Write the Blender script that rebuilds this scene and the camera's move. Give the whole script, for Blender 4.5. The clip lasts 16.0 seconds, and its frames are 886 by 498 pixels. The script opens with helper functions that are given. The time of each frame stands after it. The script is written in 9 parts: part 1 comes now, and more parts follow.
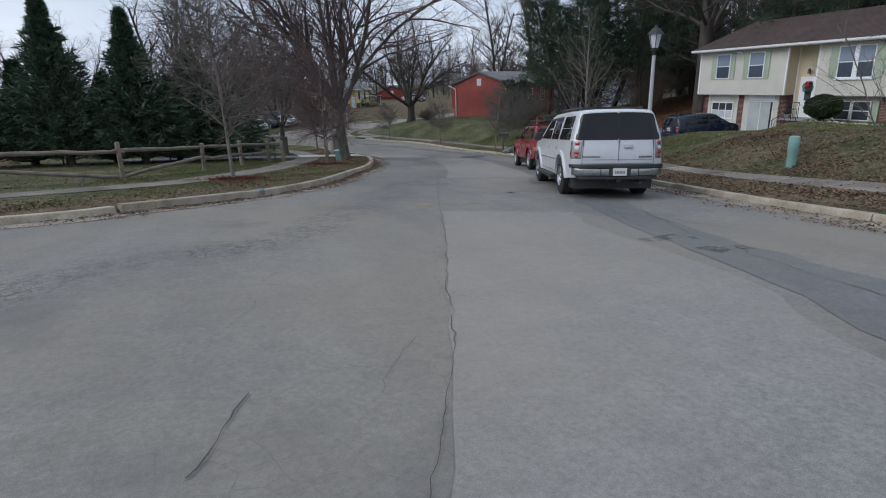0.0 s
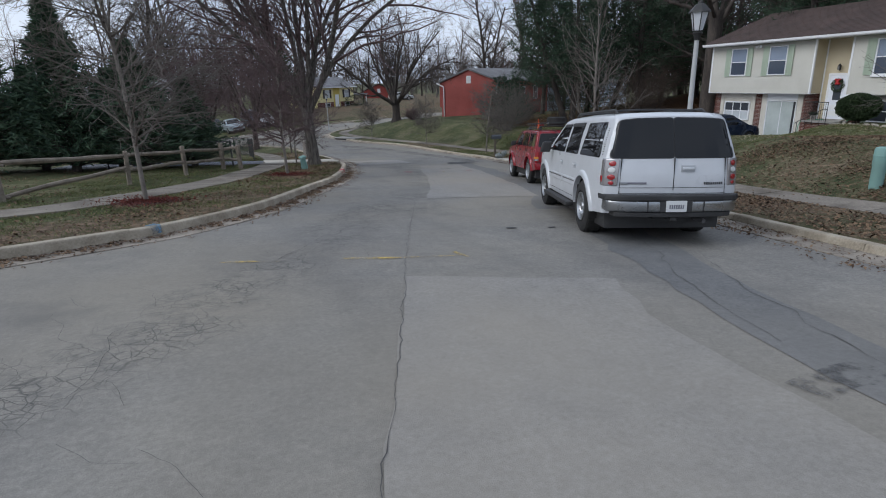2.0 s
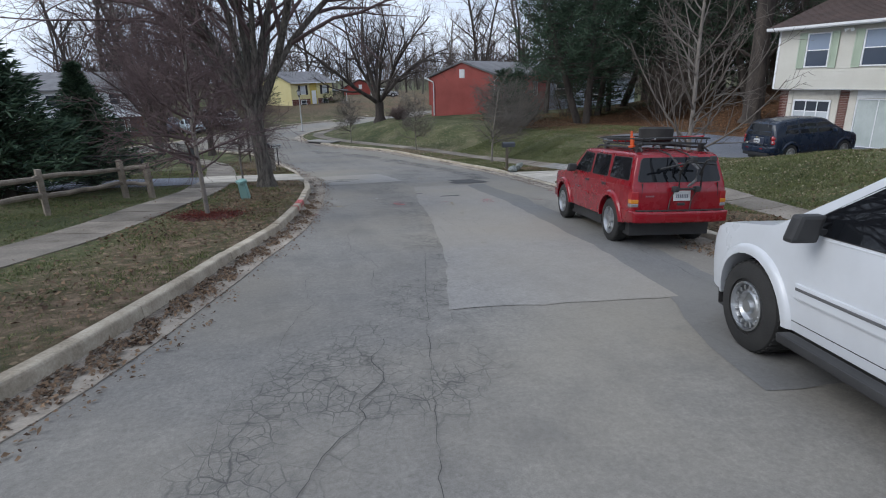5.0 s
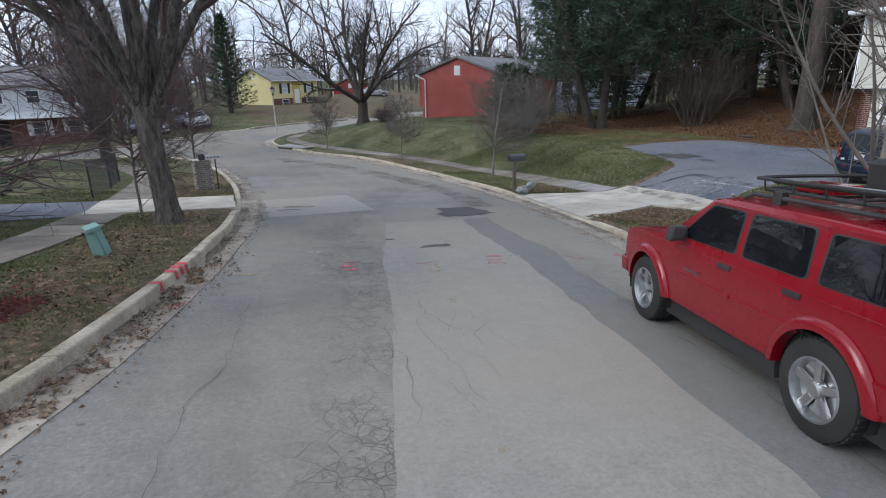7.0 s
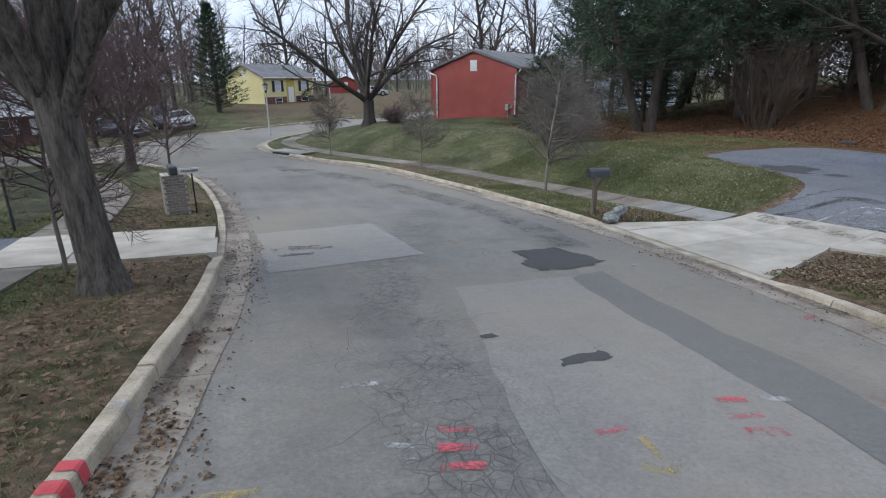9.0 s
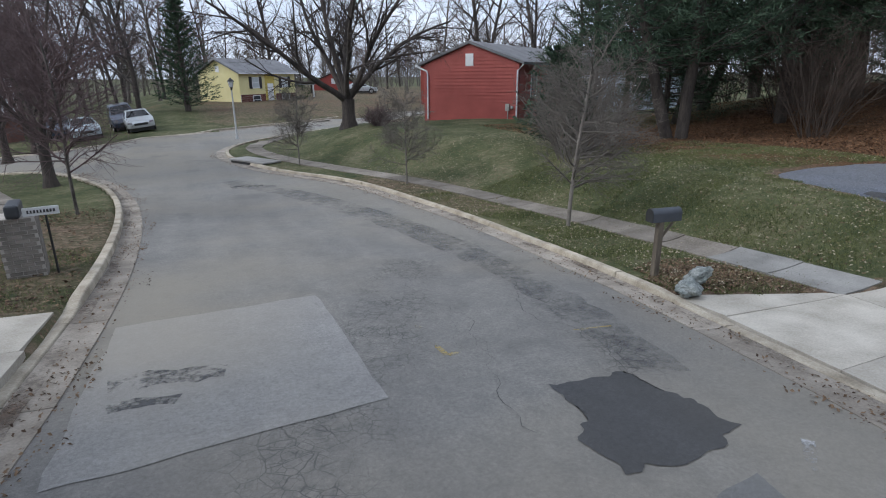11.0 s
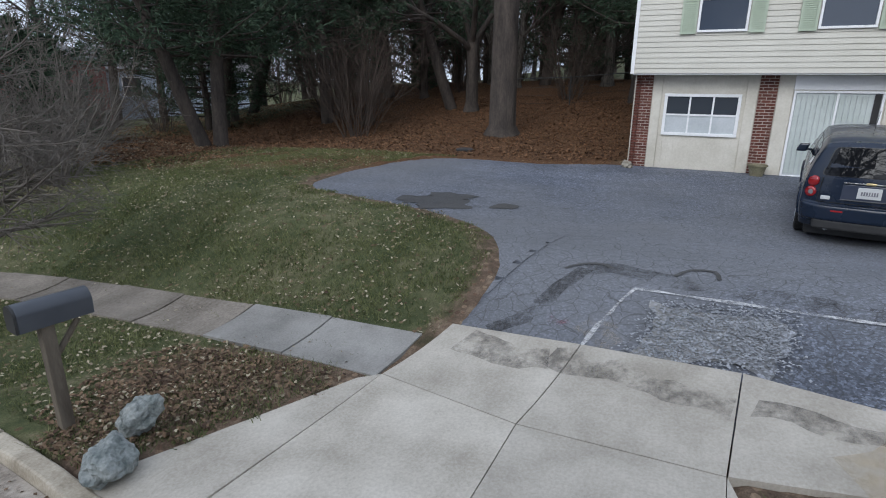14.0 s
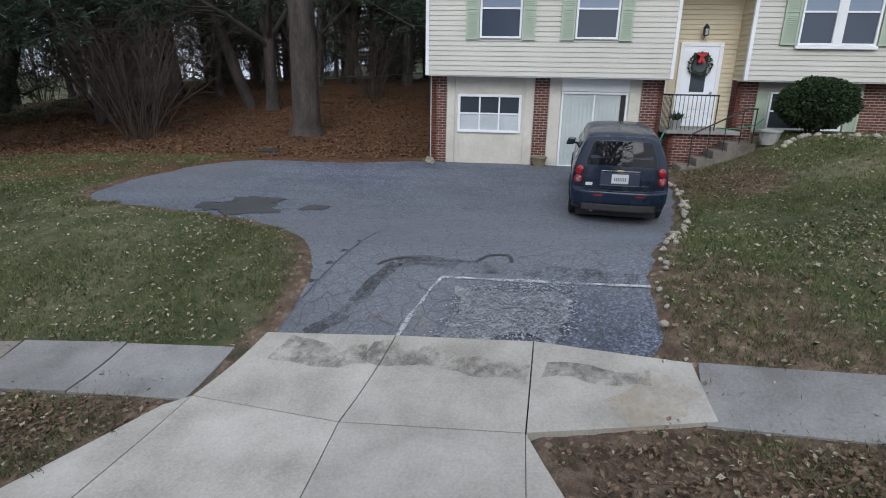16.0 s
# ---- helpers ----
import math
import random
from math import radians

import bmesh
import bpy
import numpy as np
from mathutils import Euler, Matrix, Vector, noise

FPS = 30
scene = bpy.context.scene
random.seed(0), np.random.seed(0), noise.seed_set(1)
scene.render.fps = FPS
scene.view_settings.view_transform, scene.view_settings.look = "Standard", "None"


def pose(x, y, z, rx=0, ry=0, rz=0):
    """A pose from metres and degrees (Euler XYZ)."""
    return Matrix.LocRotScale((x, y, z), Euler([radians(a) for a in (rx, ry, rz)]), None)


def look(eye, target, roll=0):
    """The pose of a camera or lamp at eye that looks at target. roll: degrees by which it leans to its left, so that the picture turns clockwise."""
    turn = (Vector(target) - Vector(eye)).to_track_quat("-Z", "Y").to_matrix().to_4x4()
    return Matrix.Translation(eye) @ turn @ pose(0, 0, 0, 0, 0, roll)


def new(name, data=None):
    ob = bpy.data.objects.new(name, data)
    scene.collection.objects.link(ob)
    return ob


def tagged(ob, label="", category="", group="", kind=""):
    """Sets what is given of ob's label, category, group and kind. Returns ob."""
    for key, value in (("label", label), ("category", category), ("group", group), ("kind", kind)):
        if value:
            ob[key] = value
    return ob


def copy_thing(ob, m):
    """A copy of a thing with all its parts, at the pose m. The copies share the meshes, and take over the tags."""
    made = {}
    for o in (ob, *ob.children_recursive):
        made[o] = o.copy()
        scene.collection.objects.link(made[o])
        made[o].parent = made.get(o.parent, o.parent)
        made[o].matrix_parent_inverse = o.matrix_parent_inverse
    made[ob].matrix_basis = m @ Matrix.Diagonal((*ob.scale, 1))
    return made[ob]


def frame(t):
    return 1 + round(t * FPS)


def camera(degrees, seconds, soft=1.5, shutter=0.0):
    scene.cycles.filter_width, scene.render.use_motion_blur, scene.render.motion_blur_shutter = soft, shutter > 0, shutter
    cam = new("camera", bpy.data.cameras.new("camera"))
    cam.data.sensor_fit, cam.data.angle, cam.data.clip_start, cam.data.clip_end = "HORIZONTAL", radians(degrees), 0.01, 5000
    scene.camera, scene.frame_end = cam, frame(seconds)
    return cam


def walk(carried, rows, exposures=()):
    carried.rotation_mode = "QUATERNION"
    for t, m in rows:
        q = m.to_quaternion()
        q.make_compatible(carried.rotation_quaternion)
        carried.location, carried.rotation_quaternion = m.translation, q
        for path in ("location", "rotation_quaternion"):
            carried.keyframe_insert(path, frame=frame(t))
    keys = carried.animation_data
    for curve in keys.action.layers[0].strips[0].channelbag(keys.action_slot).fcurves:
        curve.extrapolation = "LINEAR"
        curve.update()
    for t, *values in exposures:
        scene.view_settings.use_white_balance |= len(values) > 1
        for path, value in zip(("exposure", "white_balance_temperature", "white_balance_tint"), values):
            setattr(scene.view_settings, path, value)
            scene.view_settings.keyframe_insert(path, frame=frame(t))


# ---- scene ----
# camera and its flight
cam = camera(77.8, 16.0, soft=1.05)
PATH = [
    (0, (0.13, 0.419, 2.454), (0.745, 2.232, 1.875), -1.8),
    (0.5, (0.543, 1.072, 2.431), (1.168, 2.881, 1.848), -1.7),
    (1, (0.909, 1.832, 2.416), (1.539, 3.638, 1.83), -1.7),
    (1.5, (1.232, 2.724, 2.378), (1.872, 4.526, 1.792), -1.6),
    (2, (1.553, 3.715, 2.342), (2.201, 5.514, 1.757), -1.6),
    (2.5, (1.797, 4.77, 2.295), (2.453, 6.566, 1.709), -1.6),
    (3, (2.004, 5.875, 2.259), (2.671, 7.668, 1.673), -1.5),
    (3.5, (2.264, 7.008, 2.22), (2.939, 8.797, 1.633), -1.5),
    (4, (2.615, 8.169, 2.171), (3.293, 9.957, 1.583), -1.4),
    (4.2, (2.698, 8.609, 2.179), (3.388, 10.39, 1.587), -1.3),
    (6.3, (5.151, 13.902, 1.943), (5.86, 15.674, 1.346), -1.3),
    (6.5, (5.385, 14.431, 1.908), (6.099, 16.203, 1.313), -1.1),
    (7, (5.759, 15.741, 1.849), (6.479, 17.51, 1.255), -0.9),
    (7.5, (5.847, 17.03, 1.792), (6.575, 18.795, 1.197), -0.7),
    (8, (5.815, 18.331, 1.718), (6.552, 20.093, 1.125), -0.7),
    (8.5, (5.854, 19.608, 1.636), (6.598, 21.368, 1.044), -0.6),
    (9, (6.093, 20.828, 1.556), (6.842, 22.585, 0.964), -0.6),
    (9.2, (6.232, 21.301, 1.523), (6.982, 23.06, 0.935), -0.7),
    (11.3, (8.663, 25.753, 1.467), (9.437, 27.496, 0.864), -0.5),
    (11.5, (9.083, 26.045, 1.434), (9.861, 27.788, 0.837), -0.7),
    (12, (10.451, 26.624, 1.318), (11.228, 28.369, 0.725), -0.6),
    (12.5, (11.748, 27.03, 1.22), (12.708, 28.682, 0.629), -0.3),
    (13, (12.397, 27.229, 1.131), (13.731, 28.599, 0.545), 0.1),
    (13.5, (12.597, 27.255, 1.085), (14.219, 28.266, 0.499), 0.3),
    (14, (12.671, 27.173, 1.055), (14.396, 28.004, 0.475), 0.4),
    (14.5, (12.653, 27.091, 1.066), (14.403, 27.864, 0.483), 0.6),
    (15, (12.639, 26.98, 1.098), (14.439, 27.626, 0.511), 0.5),
    (15.5, (12.621, 27.023, 1.069), (14.511, 27.334, 0.493), 0.7),
    (16, (12.598, 27.055, 1.1), (14.502, 27.261, 0.521), 1.1),
]
walk(cam, [(t, look(eye, target, roll)) for t, eye, target, roll in PATH], exposures=[(0.0, -0.04), (3.0, 0.08), (6.3, 0.42), (9.0, 0.5), (11.5, 0.36), (13.5, 0.25), (15.0, 0.38), (16.0, 0.28)])

# ---- light ----
world = bpy.data.worlds.new("overcast_sky")
scene.world = world
world.use_nodes = True
wn, wl = world.node_tree.nodes, world.node_tree.links
wn.clear()
w_out = wn.new("ShaderNodeOutputWorld")
w_bg = wn.new("ShaderNodeBackground")
w_sky = wn.new("ShaderNodeTexSky")
w_sky.sky_type, w_sky.sun_disc = "NISHITA", False
w_sky.sun_elevation, w_sky.sun_rotation = radians(37), radians(266)
w_sky.air_density, w_sky.dust_density = 1.0, 3.0
w_co = wn.new("ShaderNodeTexCoord")
w_map = wn.new("ShaderNodeMapping")
w_map.inputs["Scale"].default_value = (1.0, 1.0, 3.2)
w_noise = wn.new("ShaderNodeTexNoise")
w_noise.inputs["Scale"].default_value, w_noise.inputs["Detail"].default_value = 2.6, 5.0
w_ramp = wn.new("ShaderNodeValToRGB")
w_ramp.color_ramp.elements[0].position, w_ramp.color_ramp.elements[0].color = 0.32, (4.45, 5.3, 6.95, 1)
w_ramp.color_ramp.elements[1].position, w_ramp.color_ramp.elements[1].color = 0.68, (7.3, 8.1, 9.5, 1)
w_mix = wn.new("ShaderNodeMixRGB")
w_mix.inputs[0].default_value = 0.86
wl.new(w_co.outputs["Generated"], w_map.inputs[0])
wl.new(w_map.outputs[0], w_noise.inputs["Vector"])
wl.new(w_noise.outputs["Fac"], w_ramp.inputs[0])
wl.new(w_sky.outputs[0], w_mix.inputs[1])
wl.new(w_ramp.outputs[0], w_mix.inputs[2])
wl.new(w_mix.outputs[0], w_bg.inputs[0])
w_bg.inputs[1].default_value = 0.12
wl.new(w_bg.outputs[0], w_out.inputs[0])

sun = new("sun", bpy.data.lights.new("sun", "SUN"))
sun.data.energy, sun.data.angle, sun.data.color = 1.35, radians(40), (0.955, 0.98, 1.0)
sun.matrix_world = look((-60, 4, 46), (0, 0, 0))


# ---- materials ----
def nodes_of(name):
    m = bpy.data.materials.new(name)
    m.use_nodes = True
    nt = m.node_tree
    return m, nt, nt.nodes["Principled BSDF"]


def noise_node(nt, co, scale, detail=4.0, rough=0.55):
    n = nt.nodes.new("ShaderNodeTexNoise")
    n.inputs["Scale"].default_value, n.inputs["Detail"].default_value, n.inputs["Roughness"].default_value = scale, detail, rough
    nt.links.new(co, n.inputs["Vector"])
    return n.outputs["Fac"]


def ramp_node(nt, fac, stops):
    r = nt.nodes.new("ShaderNodeValToRGB")
    el = r.color_ramp.elements
    while len(el) < len(stops):
        el.new(0.5)
    for e, (p, c) in zip(el, stops):
        e.position, e.color = p, (*c, 1) if len(c) == 3 else c
    nt.links.new(fac, r.inputs[0])
    return r.outputs[0]


def mix_node(nt, fac, a, b, mode="MIX"):
    n = nt.nodes.new("ShaderNodeMixRGB")
    n.blend_type = mode
    for sock, v in zip(n.inputs, (fac, a, b)):
        if isinstance(v, (int, float)):
            sock.default_value = v
        elif isinstance(v, tuple):
            sock.default_value = (*v, 1) if len(v) == 3 else v
        else:
            nt.links.new(v, sock)
    return n.outputs[0]


def math_node(nt, op, a, b=None):
    n = nt.nodes.new("ShaderNodeMath")
    n.operation = op
    for sock, v in zip(n.inputs, (a, b)):
        if v is None:
            continue
        if isinstance(v, (int, float)):
            sock.default_value = v
        else:
            nt.links.new(v, sock)
    return n.outputs[0]


def bump_node(nt, bsdf, height, strength, dist):
    b = nt.nodes.new("ShaderNodeBump")
    b.inputs["Strength"].default_value, b.inputs["Distance"].default_value = strength, dist
    nt.links.new(height, b.inputs["Height"])
    nt.links.new(b.outputs[0], bsdf.inputs["Normal"])


def surface(name, dark, light, coarse=1.5, fine=40.0, rough=0.8, bump=0.3, dist=0.01, metal=0.0, random_tint=0.0, spec=0.5, stretch=None):
    """A plain weathered surface: two colours mixed at two scales, with fine relief."""
    m, nt, b = nodes_of(name)
    tc = nt.nodes.new("ShaderNodeTexCoord").outputs["Object"]
    if stretch:
        mp = nt.nodes.new("ShaderNodeMapping")
        mp.inputs["Scale"].default_value = stretch
        nt.links.new(tc, mp.inputs[0])
        tc = mp.outputs[0]
    a, f = noise_node(nt, tc, coarse), noise_node(nt, tc, fine, 6.0, 0.65)
    k = math_node(nt, "ADD", math_node(nt, "MULTIPLY", a, 0.6), math_node(nt, "MULTIPLY", f, 0.4))
    col = ramp_node(nt, k, [(0.36, dark), (0.64, light)])
    if random_tint:
        oi = nt.nodes.new("ShaderNodeObjectInfo").outputs["Random"]
        col = mix_node(nt, 1.0, col, ramp_node(nt, oi, [(0, (1 - random_tint,) * 3), (1, (1 + random_tint * 0.4,) * 3)]), "MULTIPLY")
    nt.links.new(col, b.inputs["Base Color"])
    b.inputs["Roughness"].default_value, b.inputs["Metallic"].default_value = rough, metal
    b.inputs["Specular IOR Level"].default_value = spec
    if bump:
        bump_node(nt, b, f, bump, dist)
    return m


def gloss(name, colour, rough=0.35, coat=0.0, metal=0.0, dirt=0.12, spec=0.5):
    """Paint, plastic, rubber: one colour with faint dust."""
    m, nt, b = nodes_of(name)
    tc = nt.nodes.new("ShaderNodeTexCoord").outputs["Object"]
    n = noise_node(nt, tc, 2.3, 6.0, 0.6)
    dusty = tuple(c * (1 - dirt) + 0.22 * dirt for c in colour)
    nt.links.new(ramp_node(nt, n, [(0.35, colour), (0.75, dusty)]), b.inputs["Base Color"])
    nt.links.new(ramp_node(nt, n, [(0.3, (rough,) * 3), (0.8, (min(1, rough + 0.18),) * 3)]), b.inputs["Roughness"])
    b.inputs["Coat Weight"].default_value, b.inputs["Metallic"].default_value = coat, metal
    b.inputs["Coat Roughness"].default_value = 0.08
    b.inputs["Specular IOR Level"].default_value = spec
    return m


def glass_dark(name, colour=(0.012, 0.014, 0.016), rough=0.04, spec=0.5):
    m, nt, b = nodes_of(name)
    b.inputs["Base Color"].default_value = (*colour, 1)
    b.inputs["Roughness"].default_value = rough
    b.inputs["Specular IOR Level"].default_value = spec
    return m


def asphalt(name, dark, light, cracks=0.0, fine_scale=160.0, stain=0.5, spread=0.52, worn_zone=False, stones=0.0):
    m, nt, b = nodes_of(name)
    tc = nt.nodes.new("ShaderNodeTexCoord").outputs["Object"]
    big, mid, fine = noise_node(nt, tc, 0.22, 5.0), noise_node(nt, tc, 1.6, 6.0, 0.6), noise_node(nt, tc, fine_scale, 2.0, 0.7)
    streak_map = nt.nodes.new("ShaderNodeMapping")
    streak_map.inputs["Rotation"].default_value = (0, 0, radians(18))
    streak_map.inputs["Scale"].default_value = (1.4, 0.12, 1.0)
    nt.links.new(tc, streak_map.inputs[0])
    streak = noise_node(nt, streak_map.outputs[0], 1.0, 4.0)
    k = math_node(nt, "ADD", math_node(nt, "MULTIPLY", big, 0.45), math_node(nt, "MULTIPLY", mid, 0.3))
    k = math_node(nt, "ADD", k, math_node(nt, "MULTIPLY", streak, 0.25))
    col = ramp_node(nt, k, [(0.38, dark), (0.62, light)])
    col = mix_node(nt, 0.55, col, ramp_node(nt, fine, [(0.3, (0.55,) * 3), (0.7, (1.35,) * 3)]), "MULTIPLY")
    grit = noise_node(nt, tc, 26.0, 3.0, 0.75)
    col = mix_node(nt, 0.6, col, ramp_node(nt, grit, [(0.3, (0.66,) * 3), (0.7, (1.32,) * 3)]), "MULTIPLY")
    if stones:
        cell = nt.nodes.new("ShaderNodeTexVoronoi")
        cell.inputs["Scale"].default_value = 46.0
        nt.links.new(tc, cell.inputs["Vector"])
        col = mix_node(nt, stones, col, ramp_node(nt, cell.outputs["Color"], [(0.25, (0.5,) * 3), (0.6, (1.0, 1.01, 1.04)), (0.85, (1.75, 1.77, 1.84))]), "MULTIPLY")
    mottle = noise_node(nt, tc, 4.5, 5.0, 0.7)
    col = mix_node(nt, 0.5, col, ramp_node(nt, mottle, [(0.34, (0.82, 0.82, 0.83)), (0.66, (1.16, 1.15, 1.12))]), "MULTIPLY")
    tan = ramp_node(nt, noise_node(nt, tc, 0.16, 3.0), [(0.42, (0, 0, 0)), (0.64, (0.65,) * 3)])
    col = mix_node(nt, tan, col, tuple(c * k for c, k in zip(light, (1.08, 1.0, 0.86))))
    blot = noise_node(nt, tc, 0.55, 7.0, 0.65)
    col = mix_node(nt, math_node(nt, "MULTIPLY", ramp_node(nt, blot, [(0.56, (0, 0, 0)), (0.72, (1, 1, 1))]), stain), col, tuple(c * 0.72 for c in dark))
    height = fine
    if cracks:
        warp = nt.nodes.new("ShaderNodeTexNoise")
        warp.inputs["Scale"].default_value, warp.inputs["Detail"].default_value = 2.2, 4.0
        nt.links.new(tc, warp.inputs["Vector"])
        moved = mix_node(nt, 0.16, tc, warp.outputs["Color"], "ADD")
        v = nt.nodes.new("ShaderNodeTexVoronoi")
        v.feature, v.inputs["Scale"].default_value = "DISTANCE_TO_EDGE", 4.6
        nt.links.new(moved, v.inputs["Vector"])
        line = ramp_node(nt, v.outputs["Distance"], [(0.004, (1, 1, 1)), (0.03, (0, 0, 0))])
        where = ramp_node(nt, noise_node(nt, tc, 0.35, 5.0, 0.6), [(spread, (0, 0, 0)), (spread + 0.16, (1, 1, 1))])
        if worn_zone:
            at = nt.nodes.new("ShaderNodeAttribute")
            at.attribute_name = "cracked"
            zone = math_node(nt, "MULTIPLY", at.outputs["Fac"], ramp_node(nt, noise_node(nt, tc, 0.9, 5.0, 0.65), [(0.36, (0, 0, 0)), (0.56, (1, 1, 1))]))
            where = math_node(nt, "MAXIMUM", math_node(nt, "MULTIPLY", where, 0.22), zone)
            fray = ramp_node(nt, noise_node(nt, tc, 7.0, 6.0, 0.75), [(0.46, (0, 0, 0)), (0.62, (1, 1, 1))])
            col = mix_node(nt, math_node(nt, "MULTIPLY", math_node(nt, "MULTIPLY", zone, fray), 0.6), col, (0.1, 0.098, 0.094))
            thin = nt.nodes.new("ShaderNodeTexVoronoi")
            thin.feature, thin.inputs["Scale"].default_value = "DISTANCE_TO_EDGE", 9.5
            nt.links.new(moved, thin.inputs["Vector"])
            line = math_node(nt, "MAXIMUM", line, math_node(nt, "MULTIPLY", zone, ramp_node(nt, thin.outputs["Distance"], [(0.01, (0.8,) * 3), (0.05, (0, 0, 0))])))
        lm = math_node(nt, "MULTIPLY", math_node(nt, "MULTIPLY", line, where), cracks)
        col = mix_node(nt, lm, col, (0.06, 0.059, 0.057))
        height = math_node(nt, "SUBTRACT", fine, math_node(nt, "MULTIPLY", lm, 2.0))
    nt.links.new(col, b.inputs["Base Color"])
    nt.links.new(ramp_node(nt, mid, [(0.3, (0.72,) * 3), (0.7, (0.92,) * 3)]), b.inputs["Roughness"])
    b.inputs["Specular IOR Level"].default_value = 0.3
    bump_node(nt, b, height, 0.35, 0.006)
    return m


ASPHALT = asphalt("asphalt", (0.162, 0.156, 0.148), (0.246, 0.236, 0.218), cracks=0.75, worn_zone=True)
ASPHALT_PATCH = asphalt("newer_asphalt", (0.214, 0.207, 0.198), (0.272, 0.262, 0.25), cracks=0.0, stain=0.15)
ASPHALT_BAND = asphalt("dark_trench_asphalt", (0.13, 0.132, 0.135), (0.182, 0.184, 0.187), cracks=0.3, stain=0.3)
ASPHALT_PALE = asphalt("pale_patch", (0.23, 0.224, 0.215), (0.3, 0.291, 0.28), cracks=0.0, stain=0.1)
ASPHALT_BLACK = asphalt("black_patch", (0.05, 0.051, 0.054), (0.085, 0.086, 0.09), cracks=0.0, stain=0.1)
ASPHALT_DRIVE = asphalt("driveway_asphalt", (0.074, 0.083, 0.103), (0.172, 0.188, 0.226), cracks=0.6, fine_scale=60.0, stain=0.25, spread=0.3, stones=0.9)
GRAVEL_MAT = asphalt("broken_gravel", (0.15, 0.16, 0.18), (0.3, 0.315, 0.34), cracks=0.0, fine_scale=38.0, stain=0.0, stones=1.0)
CONCRETE = surface("concrete", (0.33, 0.298, 0.248), (0.56, 0.518, 0.45), 1.6, 40, 0.88, 0.25, 0.004, random_tint=0.16)
CONCRETE_OLD = surface("old_concrete", (0.2, 0.192, 0.178), (0.38, 0.366, 0.34), 1.5, 40, 0.9, 0.3, 0.005, random_tint=0.2)
CONCRETE_DIRTY = surface("soiled_sidewalk_concrete", (0.1, 0.083, 0.066), (0.285, 0.252, 0.213), 1.1, 26, 0.92, 0.4, 0.006, random_tint=0.3)
CURB_MAT = surface("curb_concrete", (0.25, 0.208, 0.152), (0.55, 0.487, 0.39), 2.6, 36, 0.9, 0.5, 0.008, random_tint=0.22)
GUTTER_MAT = surface("gutter_concrete", (0.19, 0.16, 0.13), (0.4, 0.355, 0.3), 2.2, 36, 0.92, 0.4, 0.006, random_tint=0.25)
CRACK_MAT = surface("crack_filler", (0.045, 0.044, 0.043), (0.095, 0.093, 0.09), 4, 60, 0.95, 0.2, 0.004)


def worn(name, dark, light, cover, coarse=3.0, fine=30.0, most=0.85):
    """Thin worn paint or stain, broken up so that the surface below shows through."""
    m = surface(name, dark, light, 6, 60, 0.85, 0.1, 0.002)
    nt = m.node_tree
    b = nt.nodes["Principled BSDF"]
    tc = nt.nodes.new("ShaderNodeTexCoord").outputs["Object"]
    k = math_node(nt, "ADD", math_node(nt, "MULTIPLY", noise_node(nt, tc, coarse, 4.0), 0.55), math_node(nt, "MULTIPLY", noise_node(nt, tc, fine, 4.0, 0.7), 0.45))
    nt.links.new(ramp_node(nt, k, [(0.56 - 0.2 * cover, (0, 0, 0)), (0.74 - 0.2 * cover, (most,) * 3)]), b.inputs["Alpha"])
    return m


WHITE_SPRAY = worn("white_road_paint", (0.4, 0.4, 0.4), (0.68, 0.68, 0.68), 0.9)
WHITE_FAINT = worn("faint_white_road_paint", (0.34, 0.34, 0.34), (0.5, 0.5, 0.5), 0.4)
YELLOW_SPRAY = worn("yellow_road_paint", (0.4, 0.3, 0.12), (0.58, 0.42, 0.12), 0.55)
RED_FAINT = worn("faint_red_paint", (0.2, 0.1, 0.12), (0.33, 0.13, 0.15), 0.5)
RED_SPRAY = worn("red_road_paint", (0.42, 0.09, 0.11), (0.68, 0.12, 0.15), 0.64)
BLUE_SPRAY = worn("blue_kerb_paint", (0.1, 0.22, 0.36), (0.16, 0.32, 0.46), 0.9)
RED_BRIGHT = worn("bright_red_kerb_paint", (0.5, 0.05, 0.07), (0.62, 0.08, 0.1), 1.2)
STAIN = worn("tyre_stain", (0.14, 0.125, 0.11), (0.22, 0.2, 0.175), 0.6, 2.6, 11.0, 0.62)
TAN_STAIN = worn("rusty_tan_stain", (0.5, 0.4, 0.26), (0.56, 0.45, 0.3), 0.6, 1.2, 8.0, 0.4)
WORN_BAND = worn("worn_dark_band", (0.09, 0.092, 0.095), (0.14, 0.142, 0.145), 0.65, 1.1, 7.0, 0.4)


# ---- geometry helpers ----
def mesh_object(name, bm, material, smooth=False, angle=None):
    me = bpy.data.meshes.new(name)
    bmesh.ops.recalc_face_normals(bm, faces=bm.faces)
    bm.to_mesh(me)
    bm.free()
    if smooth:
        me.polygons.foreach_set("use_smooth", [True] * len(me.polygons))
        if angle:
            me.set_sharp_from_angle(angle=radians(angle))
    if material:
        me.materials.append(material)
    return new(name, me)


def part(name, bm, material, parent, label="", smooth=False, angle=None):
    ob = mesh_object(name, bm, material, smooth, angle)
    ob.parent = parent
    if label:
        ob["label"] = label
    return ob


def raw_object(name, verts, faces, material, parent=None, smooth=False):
    me = bpy.data.meshes.new(name)
    me.from_pydata([tuple(map(float, v)) for v in verts], [], [tuple(f) for f in faces])
    me.update()
    if smooth:
        me.polygons.foreach_set("use_smooth", [True] * len(me.polygons))
    me.materials.append(material)
    ob = new(name, me)
    ob.parent = parent
    return ob


